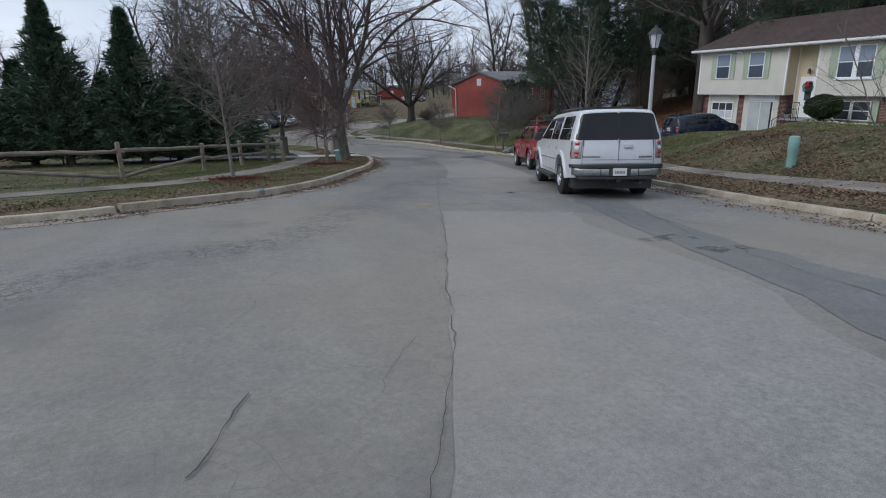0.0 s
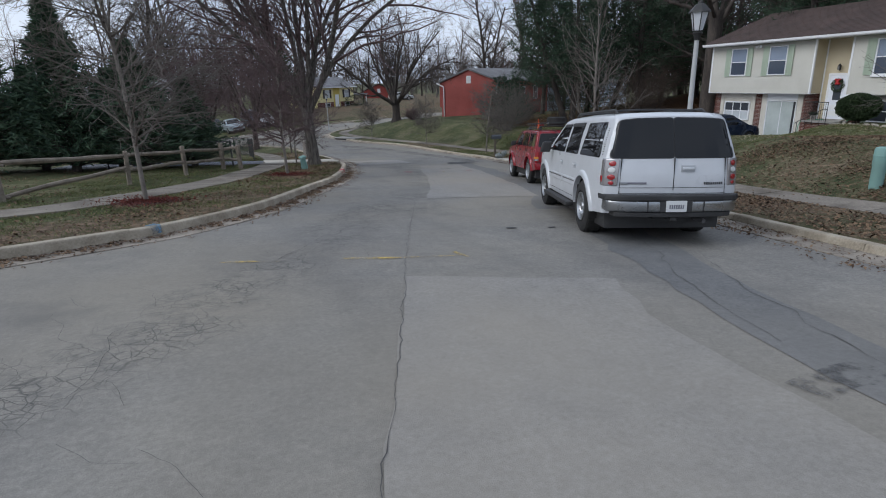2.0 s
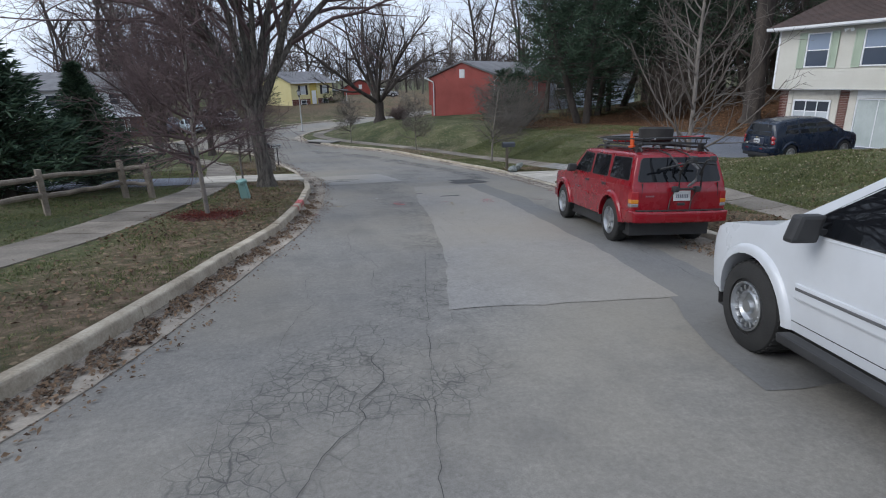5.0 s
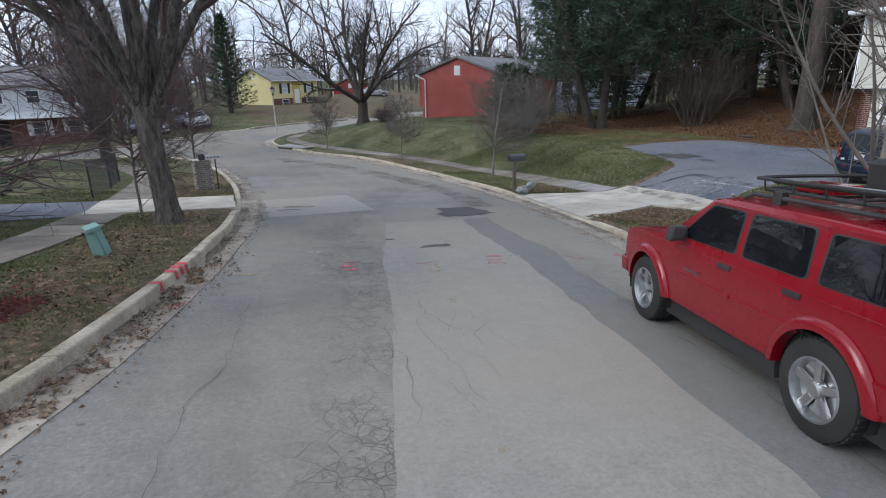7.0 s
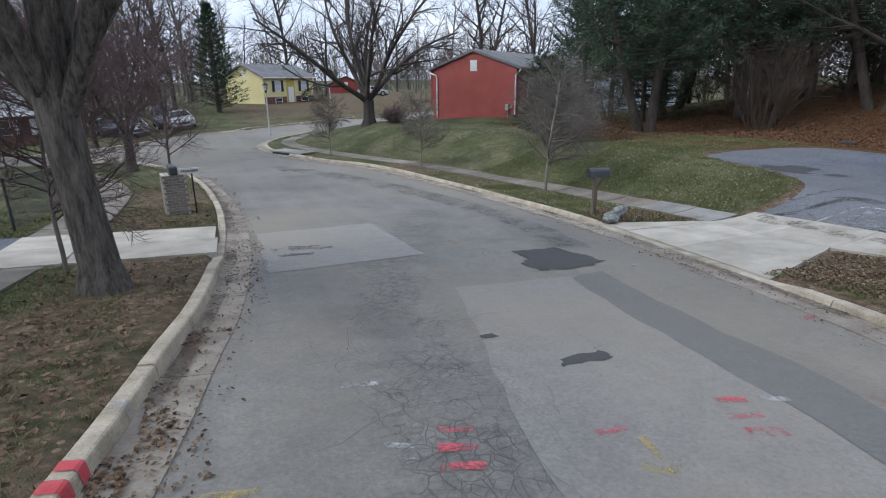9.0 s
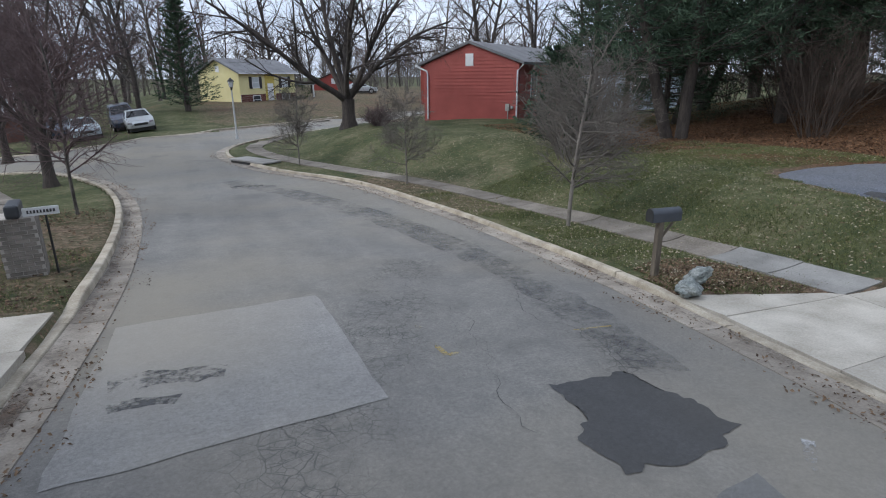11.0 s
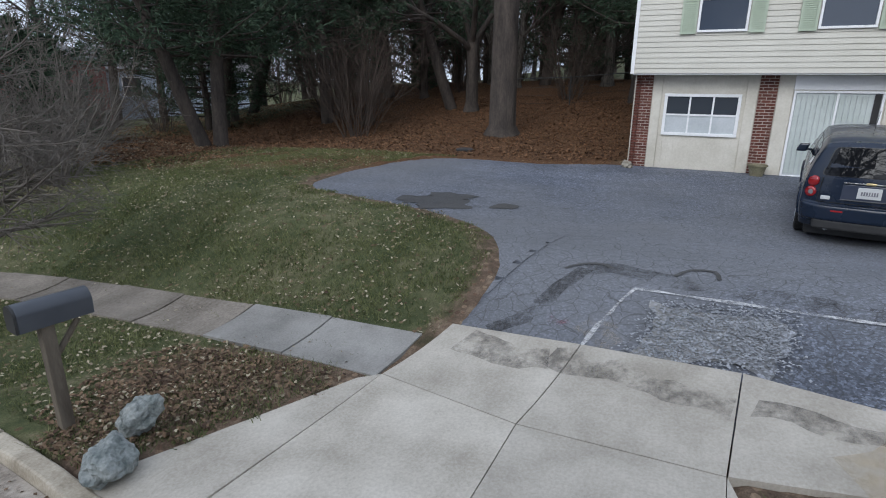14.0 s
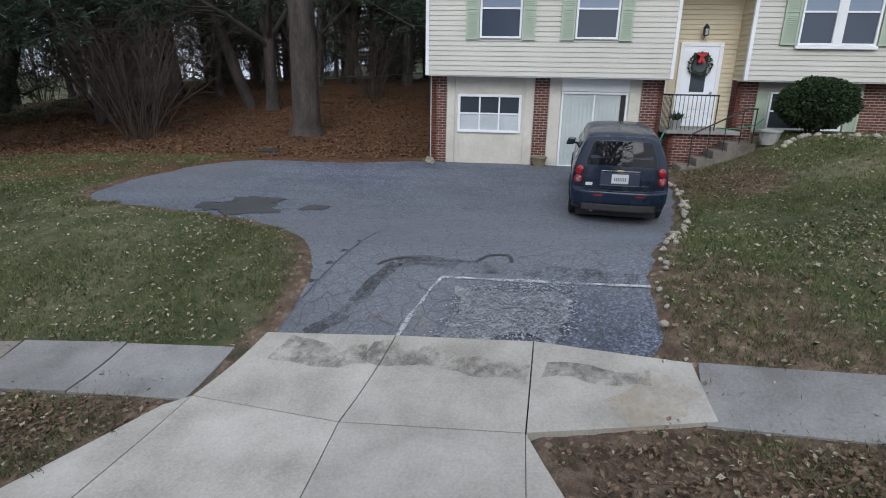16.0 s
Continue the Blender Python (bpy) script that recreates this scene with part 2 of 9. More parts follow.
def thing(name, label, category, m=None, group="", kind=""):
    ob = new(name)
    ob.empty_display_size = 0.2
    if m is not None:
        ob.matrix_world = m
    return tagged(ob, label, category, group, kind)


def box(bm, x0, x1, y0, y1, z0, z1, bevel=0.0, segments=2, m=None):
    vs = [bm.verts.new((x, y, z)) for x in (x0, x1) for y in (y0, y1) for z in (z0, z1)]
    q = [(0, 1, 3, 2), (4, 6, 7, 5), (0, 4, 5, 1), (2, 3, 7, 6), (0, 2, 6, 4), (1, 5, 7, 3)]
    fs = [bm.faces.new([vs[i] for i in f]) for f in q]
    if m is not None:
        for v in vs:
            v.co = m @ v.co
    if bevel:
        es = list({e for f in fs for e in f.edges})
        bmesh.ops.bevel(bm, geom=es, offset=bevel, segments=segments, affect="EDGES", profile=0.6)
    return bm


def boxed(*a, **k):
    return box(bmesh.new(), *a, **k)


def tube(bm, points, radii, sides=8, cap=True):
    pts = [Vector(p) for p in points]
    rings = []
    for i, p in enumerate(pts):
        d = (pts[min(i + 1, len(pts) - 1)] - pts[max(i - 1, 0)]).normalized()
        up = Vector((0, 0, 1)) if abs(d.z) < 0.95 else Vector((1, 0, 0))
        a = d.cross(up).normalized()
        b = d.cross(a)
        r = radii[i] if isinstance(radii, (list, tuple)) else radii
        rings.append([bm.verts.new(p + r * (math.cos(t) * a + math.sin(t) * b)) for t in (2 * math.pi * k / sides for k in range(sides))])
    for r0, r1 in zip(rings, rings[1:]):
        for k in range(sides):
            bm.faces.new((r0[k], r0[(k + 1) % sides], r1[(k + 1) % sides], r1[k]))
    if cap:
        bm.faces.new(rings[0][::-1])
        bm.faces.new(rings[-1])
    return bm


def prism(bm, outline, depth_axis, d0, d1, bevel=0.0, segments=2):
    """An outline of 2D points, extruded along an axis from d0 to d1."""
    def at(p, d):
        q = list(p)
        q.insert(depth_axis, d)
        return q
    a = [bm.verts.new(at(p, d0)) for p in outline]
    b = [bm.verts.new(at(p, d1)) for p in outline]
    fs = [bm.faces.new(a), bm.faces.new(b[::-1])]
    for i in range(len(outline)):
        j = (i + 1) % len(outline)
        fs.append(bm.faces.new((a[j], a[i], b[i], b[j])))
    if bevel:
        bmesh.ops.bevel(bm, geom=list({e for f in fs[:2] for e in f.edges}), offset=bevel, segments=segments, affect="EDGES", profile=0.5)
    return bm


def lathe(bm, profile, sides=20, cap=True):
    rings = []
    for r, z in profile:
        rings.append([bm.verts.new((r * math.cos(2 * math.pi * k / sides), r * math.sin(2 * math.pi * k / sides), z)) for k in range(sides)])
    for r0, r1 in zip(rings, rings[1:]):
        for k in range(sides):
            bm.faces.new((r0[k], r0[(k + 1) % sides], r1[(k + 1) % sides], r1[k]))
    if cap:
        bm.faces.new(rings[0][::-1])
        bm.faces.new(rings[-1])
    return bm


def spline(points, step=0.5):
    """Catmull-Rom through 2D points, resampled at even steps."""
    p = np.array(points, float)
    p = np.vstack([2 * p[0] - p[1], p, 2 * p[-1] - p[-2]])
    out = []
    for i in range(1, len(p) - 2):
        for t in np.linspace(0, 1, 24, endpoint=False):
            a, b, c, d = p[i - 1:i + 3]
            out.append(0.5 * (2 * b + (c - a) * t + (2 * a - 5 * b + 4 * c - d) * t * t + (3 * b - a - 3 * c + d) * t ** 3))
    out.append(p[-2])
    out = np.array(out)
    s = np.r_[0, np.cumsum(np.linalg.norm(np.diff(out, axis=0), axis=1))]
    n = max(2, int(s[-1] / step) + 1)
    q = np.linspace(0, s[-1], n)
    return np.c_[np.interp(q, s, out[:, 0]), np.interp(q, s, out[:, 1])]


def offset_line(line, d):
    """The line moved d metres to its left."""
    t = np.gradient(line, axis=0)
    t /= np.linalg.norm(t, axis=1)[:, None]
    return line + d * np.c_[-t[:, 1], t[:, 0]]


# ---- the lie of the land ----
LEFT_EDGE = spline([(-60, -6), (-30, 1.5), (-12, 6.9), (-3.4, 9.75), (-1.8, 10.7), (0.25, 12.13), (1.0, 12.95), (2.2, 14.8), (3.25, 17.3), (3.74, 18.6), (4.27, 19.9), (4.75, 21.2), (5.52, 24.1), (5.95, 26.2), (6.28, 27.9), (6.62, 31.3), (6.75, 36), (6.5, 41.5), (5.9, 46), (4.7, 50), (2.76, 54.4), (0.4, 57.2), (-5, 59.5), (-30, 61), (-60, 62)])
RIGHT_EDGE = spline([(7.0, -60), (7.1, -40), (7.2, -25), (7.28, -14), (7.36, -6), (7.5, 0), (7.75, 5), (8.1, 8), (9.3, 13), (10.7, 18), (12.0, 22.3), (13.0, 26), (13.85, 30.5), (14.2, 34), (14.3, 38), (13.85, 41.5), (12.8, 45.4), (10.5, 49.3), (9.2, 53), (8.95, 55.5), (9.35, 57.6), (10.9, 60.5), (14.5, 64), (18.4, 67), (27, 74), (45, 90), (70, 112)])
FAR_EDGE = spline([(-60, 68.5), (-30, 67.5), (-6, 66.5), (0, 65.2), (5.3, 64.8), (8.7, 66.5), (15.5, 71), (21, 75.2), (30, 83), (45, 97), (65, 116)])
ROAD_OUTLINE = np.vstack([LEFT_EDGE, FAR_EDGE, RIGHT_EDGE[::-1], [(-60, -60)]])
DRIVE_OUTLINE = spline([(16.9, 29.9), (17.75, 29.5), (18.58, 29.44), (19.21, 29.59), (20.15, 30.14), (21.0, 31.5), (21.5, 33.45), (22.1, 35.0), (24.1, 35.2), (26.7, 34.2), (27.0, 31.4), (27.7, 29.1), (27.75, 26), (27.75, 23.3), (25.5, 23.3), (23.0, 23.8), (20.95, 24.5), (19.2, 25.1), (18.3, 25.35), (17.1, 25.55), (16.7, 26.5), (16.7, 28.3), (16.9, 29.9)], 0.35)[:-1]


def ss(a, b, x):
    t = np.clip((x - a) / (b - a), 0, 1)
    return t * t * (3 - 2 * t)


_ry = RIGHT_EDGE[RIGHT_EDGE[:, 1] < 53]


def street_z(x, y):
    x, y = np.asarray(x, float), np.asarray(y, float)
    p = np.minimum(1.196 - 0.0468 * np.maximum(x, -45) - 0.0753 * np.maximum(y, -25), 3.2)
    f = -2.42 + 0.011 * np.clip(y - 40, 0, 90)
    f = f - 2.2 * (1 - np.exp(-np.clip(5 - x, 0, 80) / 14)) * ss(28, 50, y)
    return f + 0.15 * np.logaddexp(0, (p - f) / 0.15)


def land_z(x, y):
    """The ground before kerbs: the street's slope, the raised gardens, the level drive and the wooded rise."""
    x, y = np.asarray(x, float), np.asarray(y, float)
    d = x - np.interp(y, _ry[:, 1], _ry[:, 0])
    lawn = street_z(x, y) + ss(2.6, 8.0, d) * 1.12 * (1 - ss(55, 66, y)) * ss(-60, -20, y)
    lawn = lawn + np.minimum(0.9 * ss(22, 26.2, x) * (1 - ss(18.5, 23, y)) * ss(-20, 5, y), np.maximum(0.02 - lawn, 0.0))
    drive = -1.17 + 0.025 * np.clip(x - 22, 0, 6)
    w = ss(17.2, 21.8, x) * (1 - ss(36, 44, y)) * ss(20, 24.4, y)
    z = lawn * (1 - w) + drive * w
    z = z + ss(29, 48, x) * 2.2 * (1 - ss(45, 60, y)) + ss(48, 140, x) * 5.0 * (1 - ss(50, 90, y))
    return z + 0.9 * ss(70, 84, y) * ss(-5, 8, x) * (1 - ss(120, 200, y))


def inside(poly, x, y):
    x, y = np.asarray(x), np.asarray(y)
    hit = np.zeros(x.shape, bool)
    for (x0, y0), (x1, y1) in zip(poly, np.roll(poly, -1, 0)):
        if y0 == y1:
            continue
        hit ^= ((y0 > y) != (y1 > y)) & (x < (x1 - x0) * (y - y0) / (y1 - y0) + x0)
    return hit


def distance(poly, x, y, closed=True):
    x, y = np.asarray(x, float), np.asarray(y, float)
    best = np.full(x.shape, 1e9)
    nxt = np.roll(poly, -1, 0) if closed else poly[1:]
    for (x0, y0), (x1, y1) in zip(poly, nxt):
        dx, dy = x1 - x0, y1 - y0
        l2 = dx * dx + dy * dy
        if l2 < 1e-9:
            continue
        t = np.clip(((x - x0) * dx + (y - y0) * dy) / l2, 0, 1)
        best = np.minimum(best, (x - x0 - t * dx) ** 2 + (y - y0 - t * dy) ** 2)
    return np.sqrt(best)


def signed(poly, x, y):
    """Metres outside the outline; negative inside."""
    return np.where(inside(poly, x, y), -1, 1) * distance(poly, x, y)


def gz(x, y):
    """Height of the turf."""
    return float(land_z(x, y)) + 0.10


def rz(x, y):
    return float(street_z(x, y))


# ---- ground: one sheet to the horizon ----
def graded(lo, hi, fine, reach):
    core = list(np.arange(lo, hi + 1e-6, fine))
    step, out = fine, []
    v = hi
    while v < reach:
        step = min(step * 1.35, 400)
        v += step
        out.append(v)
    step, low = fine, []
    v = lo
    while v > -reach:
        step = min(step * 1.35, 400)
        v -= step
        low.append(v)
    return np.array(low[::-1] + core + out)


gx, gy = graded(-6, 30, 0.22, 2500), graded(4, 56, 0.22, 2500)
XX, YY = np.meshgrid(gx, gy)
SD_ROAD = signed(ROAD_OUTLINE, XX, YY)
SD_DRIVE = signed(DRIVE_OUTLINE, XX, YY)
ZZ = land_z(XX, YY) + 0.10
rough_z = np.array([[noise.noise((a * 0.9, b * 0.9, 0)) * 0.022 + noise.noise((a * 3.1, b * 3.1, 5)) * 0.012 for a in gx] for b in gy])
ZZ = ZZ + rough_z * (np.abs(XX) < 400)
kerb = np.clip((SD_ROAD - 0.42) / 0.16, 0, 1)
ZZ = ZZ * kerb + (street_z(XX, YY) - 0.30) * (1 - kerb)
dv = np.clip((SD_DRIVE + 0.2) / 0.22, 0, 1)
ZZ = ZZ * dv + (land_z(XX, YY) + 0.015) * (1 - dv)
APRON_OUTLINE = np.array([(14.3, 31.0), (16.6, 30.0), (17.6, 29.5), (17.3, 25.7), (16.4, 25.5), (16.1, 26.6), (13.5, 26.0)])
SD_APRON = signed(APRON_OUTLINE, XX, YY)
ap = np.clip((SD_APRON + 0.1 + 0.3 * ss(15.0, 16.0, XX)) / 0.2, 0, 1)
ZZ = ZZ * ap + (land_z(XX, YY) - 0.08) * (1 - ap)
ny, nx = XX.shape
ground_me = bpy.data.meshes.new("ground")
idx = np.arange(nx * ny).reshape(ny, nx)
quads = np.stack([idx[:-1, :-1], idx[:-1, 1:], idx[1:, 1:], idx[1:, :-1]], -1).reshape(-1, 4)
ground_me.from_pydata(np.stack([XX, YY, ZZ], -1).reshape(-1, 3).tolist(), [], quads.tolist())
ground_me.polygons.foreach_set("use_smooth", [True] * len(ground_me.polygons))


def near(px, py, r0, r1):
    return 1 - ss(r0, r1, np.hypot(XX - px, YY - py))


# litter: brown leaves under the trees; bare: worn brown soil near kerbs and paths
litter = ss(26, 29, XX) * ss(28.5, 31, YY) * (1 - ss(46, 50, YY)) + near(28.5, 43, 3, 8) + near(33, 38, 6, 14) + ss(30, 36, XX) * ss(5, 12, YY)
litter = litter + (1 - ss(-14, -6, XX)) * 0.8 + ss(74, 80, YY) * (1 - ss(60, 90, XX)) * 0.4
litter = litter * (1 - ss(50, 60, XX)) * (1 - ss(88, 98, YY))
litter = np.clip(litter, 0, 1) * (1 - 0.85 * ss(44, 50, YY) * ss(18, 30, XX) * (1 - ss(70, 76, YY)))
verge_l = np.clip((1 - ss(2.2, 3.2, SD_ROAD)) * (1 - ss(5.5, 7.5, XX)) * (1 - ss(40, 46, YY)), 0, 1)
verge_r = np.clip((1 - ss(2.6, 3.4, SD_ROAD)) * ss(7, 9, XX) * (1 - ss(44, 50, YY)) * (1 - 0.6 * near(15, 34, 3, 6)), 0, 1)
slope_r = ss(9, 12, XX) * (1 - ss(13, 19, YY)) * (1 - ss(22, 26, XX)) * 0.45
bank = near(24.2, 22.9, 0.8, 1.9) + near(26, 22.6, 0.8, 1.8) + near(18.2, 24.7, 0.3, 1.1) + near(17.5, 24.7, 0.3, 1.0)
drive_rim = (1 - ss(0.1, 0.5, SD_DRIVE)) * 0.75 + ss(68, 74, YY) * ss(6, 10, XX) * (1 - ss(40, 60, XX)) * 0.6 + near(14.9, 30.6, 0.4, 1.2) * 0.7 + near(16.0, 30.9, 0.9, 1.9) + near(15.4, 25.0, 1.6, 2.8) + near(13.5, 9.5, 3.0, 6.0) * 0.2
bare = np.clip(np.maximum.reduce([verge_l * 0.62, verge_r * 0.55, slope_r, np.clip(bank, 0, 1), drive_rim]), 0, 1)
for key, val in (("litter", litter), ("bare", bare)):
    at = ground_me.attributes.new(key, "FLOAT", "POINT")
    at.data.foreach_set("value", val.astype(np.float32).reshape(-1))


def ground_material():
    m, nt, b = nodes_of("turf_and_leaves")
    tc = nt.nodes.new("ShaderNodeTexCoord").outputs["Object"]
    def attr(n):
        a = nt.nodes.new("ShaderNodeAttribute")
        a.attribute_name = n
        return a.outputs["Fac"]
    big, mid, fine = noise_node(nt, tc, 0.5, 6.0, 0.6), noise_node(nt, tc, 5.0, 5.0, 0.65), noise_node(nt, tc, 60.0, 3.0, 0.7)
    grass = ramp_node(nt, math_node(nt, "ADD", math_node(nt, "MULTIPLY", big, 0.6), math_node(nt, "MULTIPLY", mid, 0.4)),
                      [(0.36, (0.039, 0.052, 0.023)), (0.5, (0.083, 0.092, 0.044)), (0.64, (0.172, 0.155, 0.094))])
    soil = ramp_node(nt, mid, [(0.3, (0.06, 0.042, 0.03)), (0.5, (0.135, 0.095, 0.068)), (0.7, (0.23, 0.17, 0.12))])
    leaf_v = nt.nodes.new("ShaderNodeTexVoronoi")
    leaf_v.inputs["Scale"].default_value = 13.0
    nt.links.new(tc, leaf_v.inputs["Vector"])
    # Litter tones lowered so the colour holds the tree canopy's shade
    leaves = ramp_node(nt, math_node(nt, "FRACT", math_node(nt, "MULTIPLY", leaf_v.outputs["Distance"], 2.7)), [(0.0, (0.035, 0.019, 0.012)), (0.4, (0.1, 0.048, 0.025)), (0.75, (0.145, 0.076, 0.038)), (1.0, (0.22, 0.135, 0.075))])
    def edge(fac, lo, hi):
        k = math_node(nt, "ADD", fac, math_node(nt, "MULTIPLY", math_node(nt, "SUBTRACT", mid, 0.5), 0.9))
        k = math_node(nt, "ADD", k, math_node(nt, "MULTIPLY", math_node(nt, "SUBTRACT", big, 0.5), 0.8))
        return ramp_node(nt, k, [(lo, (0, 0, 0)), (hi, (1, 1, 1))])
    col = mix_node(nt, edge(attr("bare"), 0.3, 0.75), grass, soil)
    col = mix_node(nt, edge(attr("litter"), 0.35, 0.75), col, leaves)
    fleck = nt.nodes.new("ShaderNodeTexVoronoi")
    fleck.inputs["Scale"].default_value = 11.0
    nt.links.new(tc, fleck.inputs["Vector"])
    pick = nt.nodes.new("ShaderNodeSeparateColor")
    nt.links.new(fleck.outputs["Color"], pick.inputs[0])
    dense = ramp_node(nt, math_node(nt, "ADD", math_node(nt, "MULTIPLY", attr("bare"), 0.5), math_node(nt, "MULTIPLY", big, 0.6)), [(0.25, (0.12,) * 3), (0.75, (0.6,) * 3)])
    is_leaf = math_node(nt, "MULTIPLY", math_node(nt, "LESS_THAN", pick.outputs[0], dense), math_node(nt, "LESS_THAN", fleck.outputs["Distance"], 0.36))
    col = mix_node(nt, math_node(nt, "MULTIPLY", is_leaf, 0.75), col, ramp_node(nt, pick.outputs[1], [(0.0, (0.07, 0.04, 0.028)), (0.5, (0.17, 0.105, 0.07)), (1.0, (0.33, 0.25, 0.17))]))
    col = mix_node(nt, 0.6, col, ramp_node(nt, fine, [(0.3, (0.42,) * 3), (0.7, (1.5,) * 3)]), "MULTIPLY")
    nt.links.new(col, b.inputs["Base Color"])
    b.inputs["Roughness"].default_value, b.inputs["Specular IOR Level"].default_value = 0.95, 0.15
    bump_node(nt, b, math_node(nt, "ADD", mid, math_node(nt, "MULTIPLY", fine, 0.6)), 0.7, 0.03)
    return m


GROUND_MAT = ground_material()
ground_me.materials.append(GROUND_MAT)
ground = tagged(new("ground", ground_me), "sloping winter turf with bare soil and fallen brown leaves", "ground", kind="structure")

# ---- road ----
rx_, ry_ = graded(-8, 30, 0.24, 60), graded(-6, 70, 0.24, 60)
rx_, ry_ = rx_[(rx_ > -60) & (rx_ < 60)], ry_[(ry_ > -60) & (ry_ < 110)]
ry_ = np.r_[ry_, np.arange(ry_[-1] + 2, 112, 2)]
RX, RY = np.meshgrid(rx_, ry_)
RS = signed(ROAD_OUTLINE, RX, RY)
RZ = street_z(RX, RY) + np.array([[noise.noise((a * 0.7, b * 0.7, 9)) * 0.008 for a in rx_] for b in ry_])
ri = np.arange(RX.size).reshape(RX.shape)
keep = np.maximum.reduce([RS[:-1, :-1], RS[:-1, 1:], RS[1:, 1:], RS[1:, :-1]]) < 0.44
rq = np.stack([ri[:-1, :-1], ri[:-1, 1:], ri[1:, 1:], ri[1:, :-1]], -1)[keep]
used = np.unique(rq)
remap = np.zeros(RX.size, int)
remap[used] = np.arange(len(used))
road_me = bpy.data.meshes.new("road")
road_me.from_pydata(np.stack([RX, RY, RZ], -1).reshape(-1, 3)[used].tolist(), [], remap[rq].tolist())
road_me.polygons.foreach_set("use_smooth", [True] * len(road_me.polygons))
road_me.materials.append(ASPHALT)
# zones of fine broken cracking: along the old seam and on the bend
zone = np.zeros(RX.shape)
for line, wide in (([(4.6, 14.0), (6.0, 17.5), (7.2, 21.0), (7.7, 24.5), (8.4, 28.5), (10.0, 31.5), (11.4, 34.5)], 0.9), ([(-3.5, 4.5), (-1.5, 6.2), (0.2, 7.4), (1.6, 9.6), (2.9, 12.2), (4.2, 15.0)], 0.8), ([(12.3, 29.5), (12.9, 32.5), (13.2, 36.0), (12.6, 40.0)], 0.6)):
    zone = np.maximum(zone, 1 - ss(0.35 * wide, wide, distance(spline(line, 0.5), RX, RY, False)))
cracked = road_me.attributes.new("cracked", "FLOAT", "POINT")
cracked.data.foreach_set("value", zone.reshape(-1)[used].astype(np.float32))
road = tagged(new("road", road_me), "worn grey asphalt street with cracks and patches", "road", kind="structure")


def sheet(name, corners, material, lift, parent, nu=14, nv=14, wobble=0.0, zf=None, label=""):
    """A four-sided skin laid over the road, its edges slightly uneven."""
    zf = zf or (lambda x, y: street_z(x, y))
    c = [np.array(p, float) for p in corners]
    rows = []
    for j in range(nv + 1):
        for i in range(nu + 1):
            u, v = i / nu, j / nv
            p = (1 - u) * (1 - v) * c[0] + u * (1 - v) * c[1] + u * v * c[2] + (1 - u) * v * c[3]
            if wobble:
                k = 1.0 if (i in (0, nu) or j in (0, nv)) else 0.3
                fray = np.array([noise.noise((p[0] * 6.5, p[1] * 6.5, 5)), noise.noise((p[0] * 6.5, p[1] * 6.5, 6))])
                p = p + k * wobble * (np.array([noise.noise((p[0] * 1.7, p[1] * 1.7, 3)), noise.noise((p[0] * 1.7, p[1] * 1.7, 8))]) + 0.4 * fray)
            rows.append((p[0], p[1], float(zf(p[0], p[1])) + lift + noise.noise((p[0] * 0.7, p[1] * 0.7, 9)) * 0.008))
    f = [(j * (nu + 1) + i, j * (nu + 1) + i + 1, (j + 1) * (nu + 1) + i + 1, (j + 1) * (nu + 1) + i) for j in range(nv) for i in range(nu)]
    ob = raw_object(name, rows, f, material, parent, True)
    if label:
        ob["label"] = label
    return ob


def ribbon(name, line, width, material, lift, parent, zf=None, ragged=0.0):
    """A strip of paint, filler or asphalt along a line."""
    zf = zf or (lambda x, y: street_z(x, y))
    line = np.array(line, float)
    t = np.gradient(line, axis=0)
    t /= np.linalg.norm(t, axis=1)[:, None]
    n = np.c_[-t[:, 1], t[:, 0]]
    v, f = [], []
    for i, p in enumerate(line):
        w = width if np.isscalar(width) else width[i]
        for s in (-0.5, 0.5):
            q = p + n[i] * w * s * (1 + ragged * noise.noise((p[0] * 5, p[1] * 5, s * 9)))
            v.append((q[0], q[1], float(zf(q[0], q[1])) + lift + noise.noise((q[0] * 0.7, q[1] * 0.7, 9)) * 0.008))
    for i in range(len(line) - 1):
        f.append((2 * i, 2 * i + 1, 2 * i + 3, 2 * i + 2))
    return raw_object(name, v, f, material, parent, True)


def between(name, left, right, material, lift, parent, wobble=0.03, label=""):
    """A skin between two edge lines laid along the road."""
    a, b = spline(left, 0.4), spline(right, 0.4)
    n, nu = max(len(a), len(b)), 10
    def even(l):
        q = np.linspace(0, len(l) - 1, n)
        return np.c_[np.interp(q, np.arange(len(l)), l[:, 0]), np.interp(q, np.arange(len(l)), l[:, 1])]
    a, b = even(a), even(b)
    v, f = [], []
    for j in range(n):
        for i in range(nu + 1):
            p = a[j] + (b[j] - a[j]) * i / nu
            if i in (0, nu) or j in (0, n - 1):
                p = p + wobble * np.array([noise.noise((p[0] * 2.1, p[1] * 2.1, 3)), noise.noise((p[0] * 2.1, p[1] * 2.1, 8))])
            v.append((p[0], p[1], rz(p[0], p[1]) + lift + noise.noise((p[0] * 0.7, p[1] * 0.7, 9)) * 0.008))
    for j in range(n - 1):
        for i in range(nu):
            q = j * (nu + 1) + i
            f.append((q, q + 1, q + nu + 2, q + nu + 1))
    ob = raw_object(name, v, f, material, parent, True)
    if label:
        ob["label"] = label
    return ob


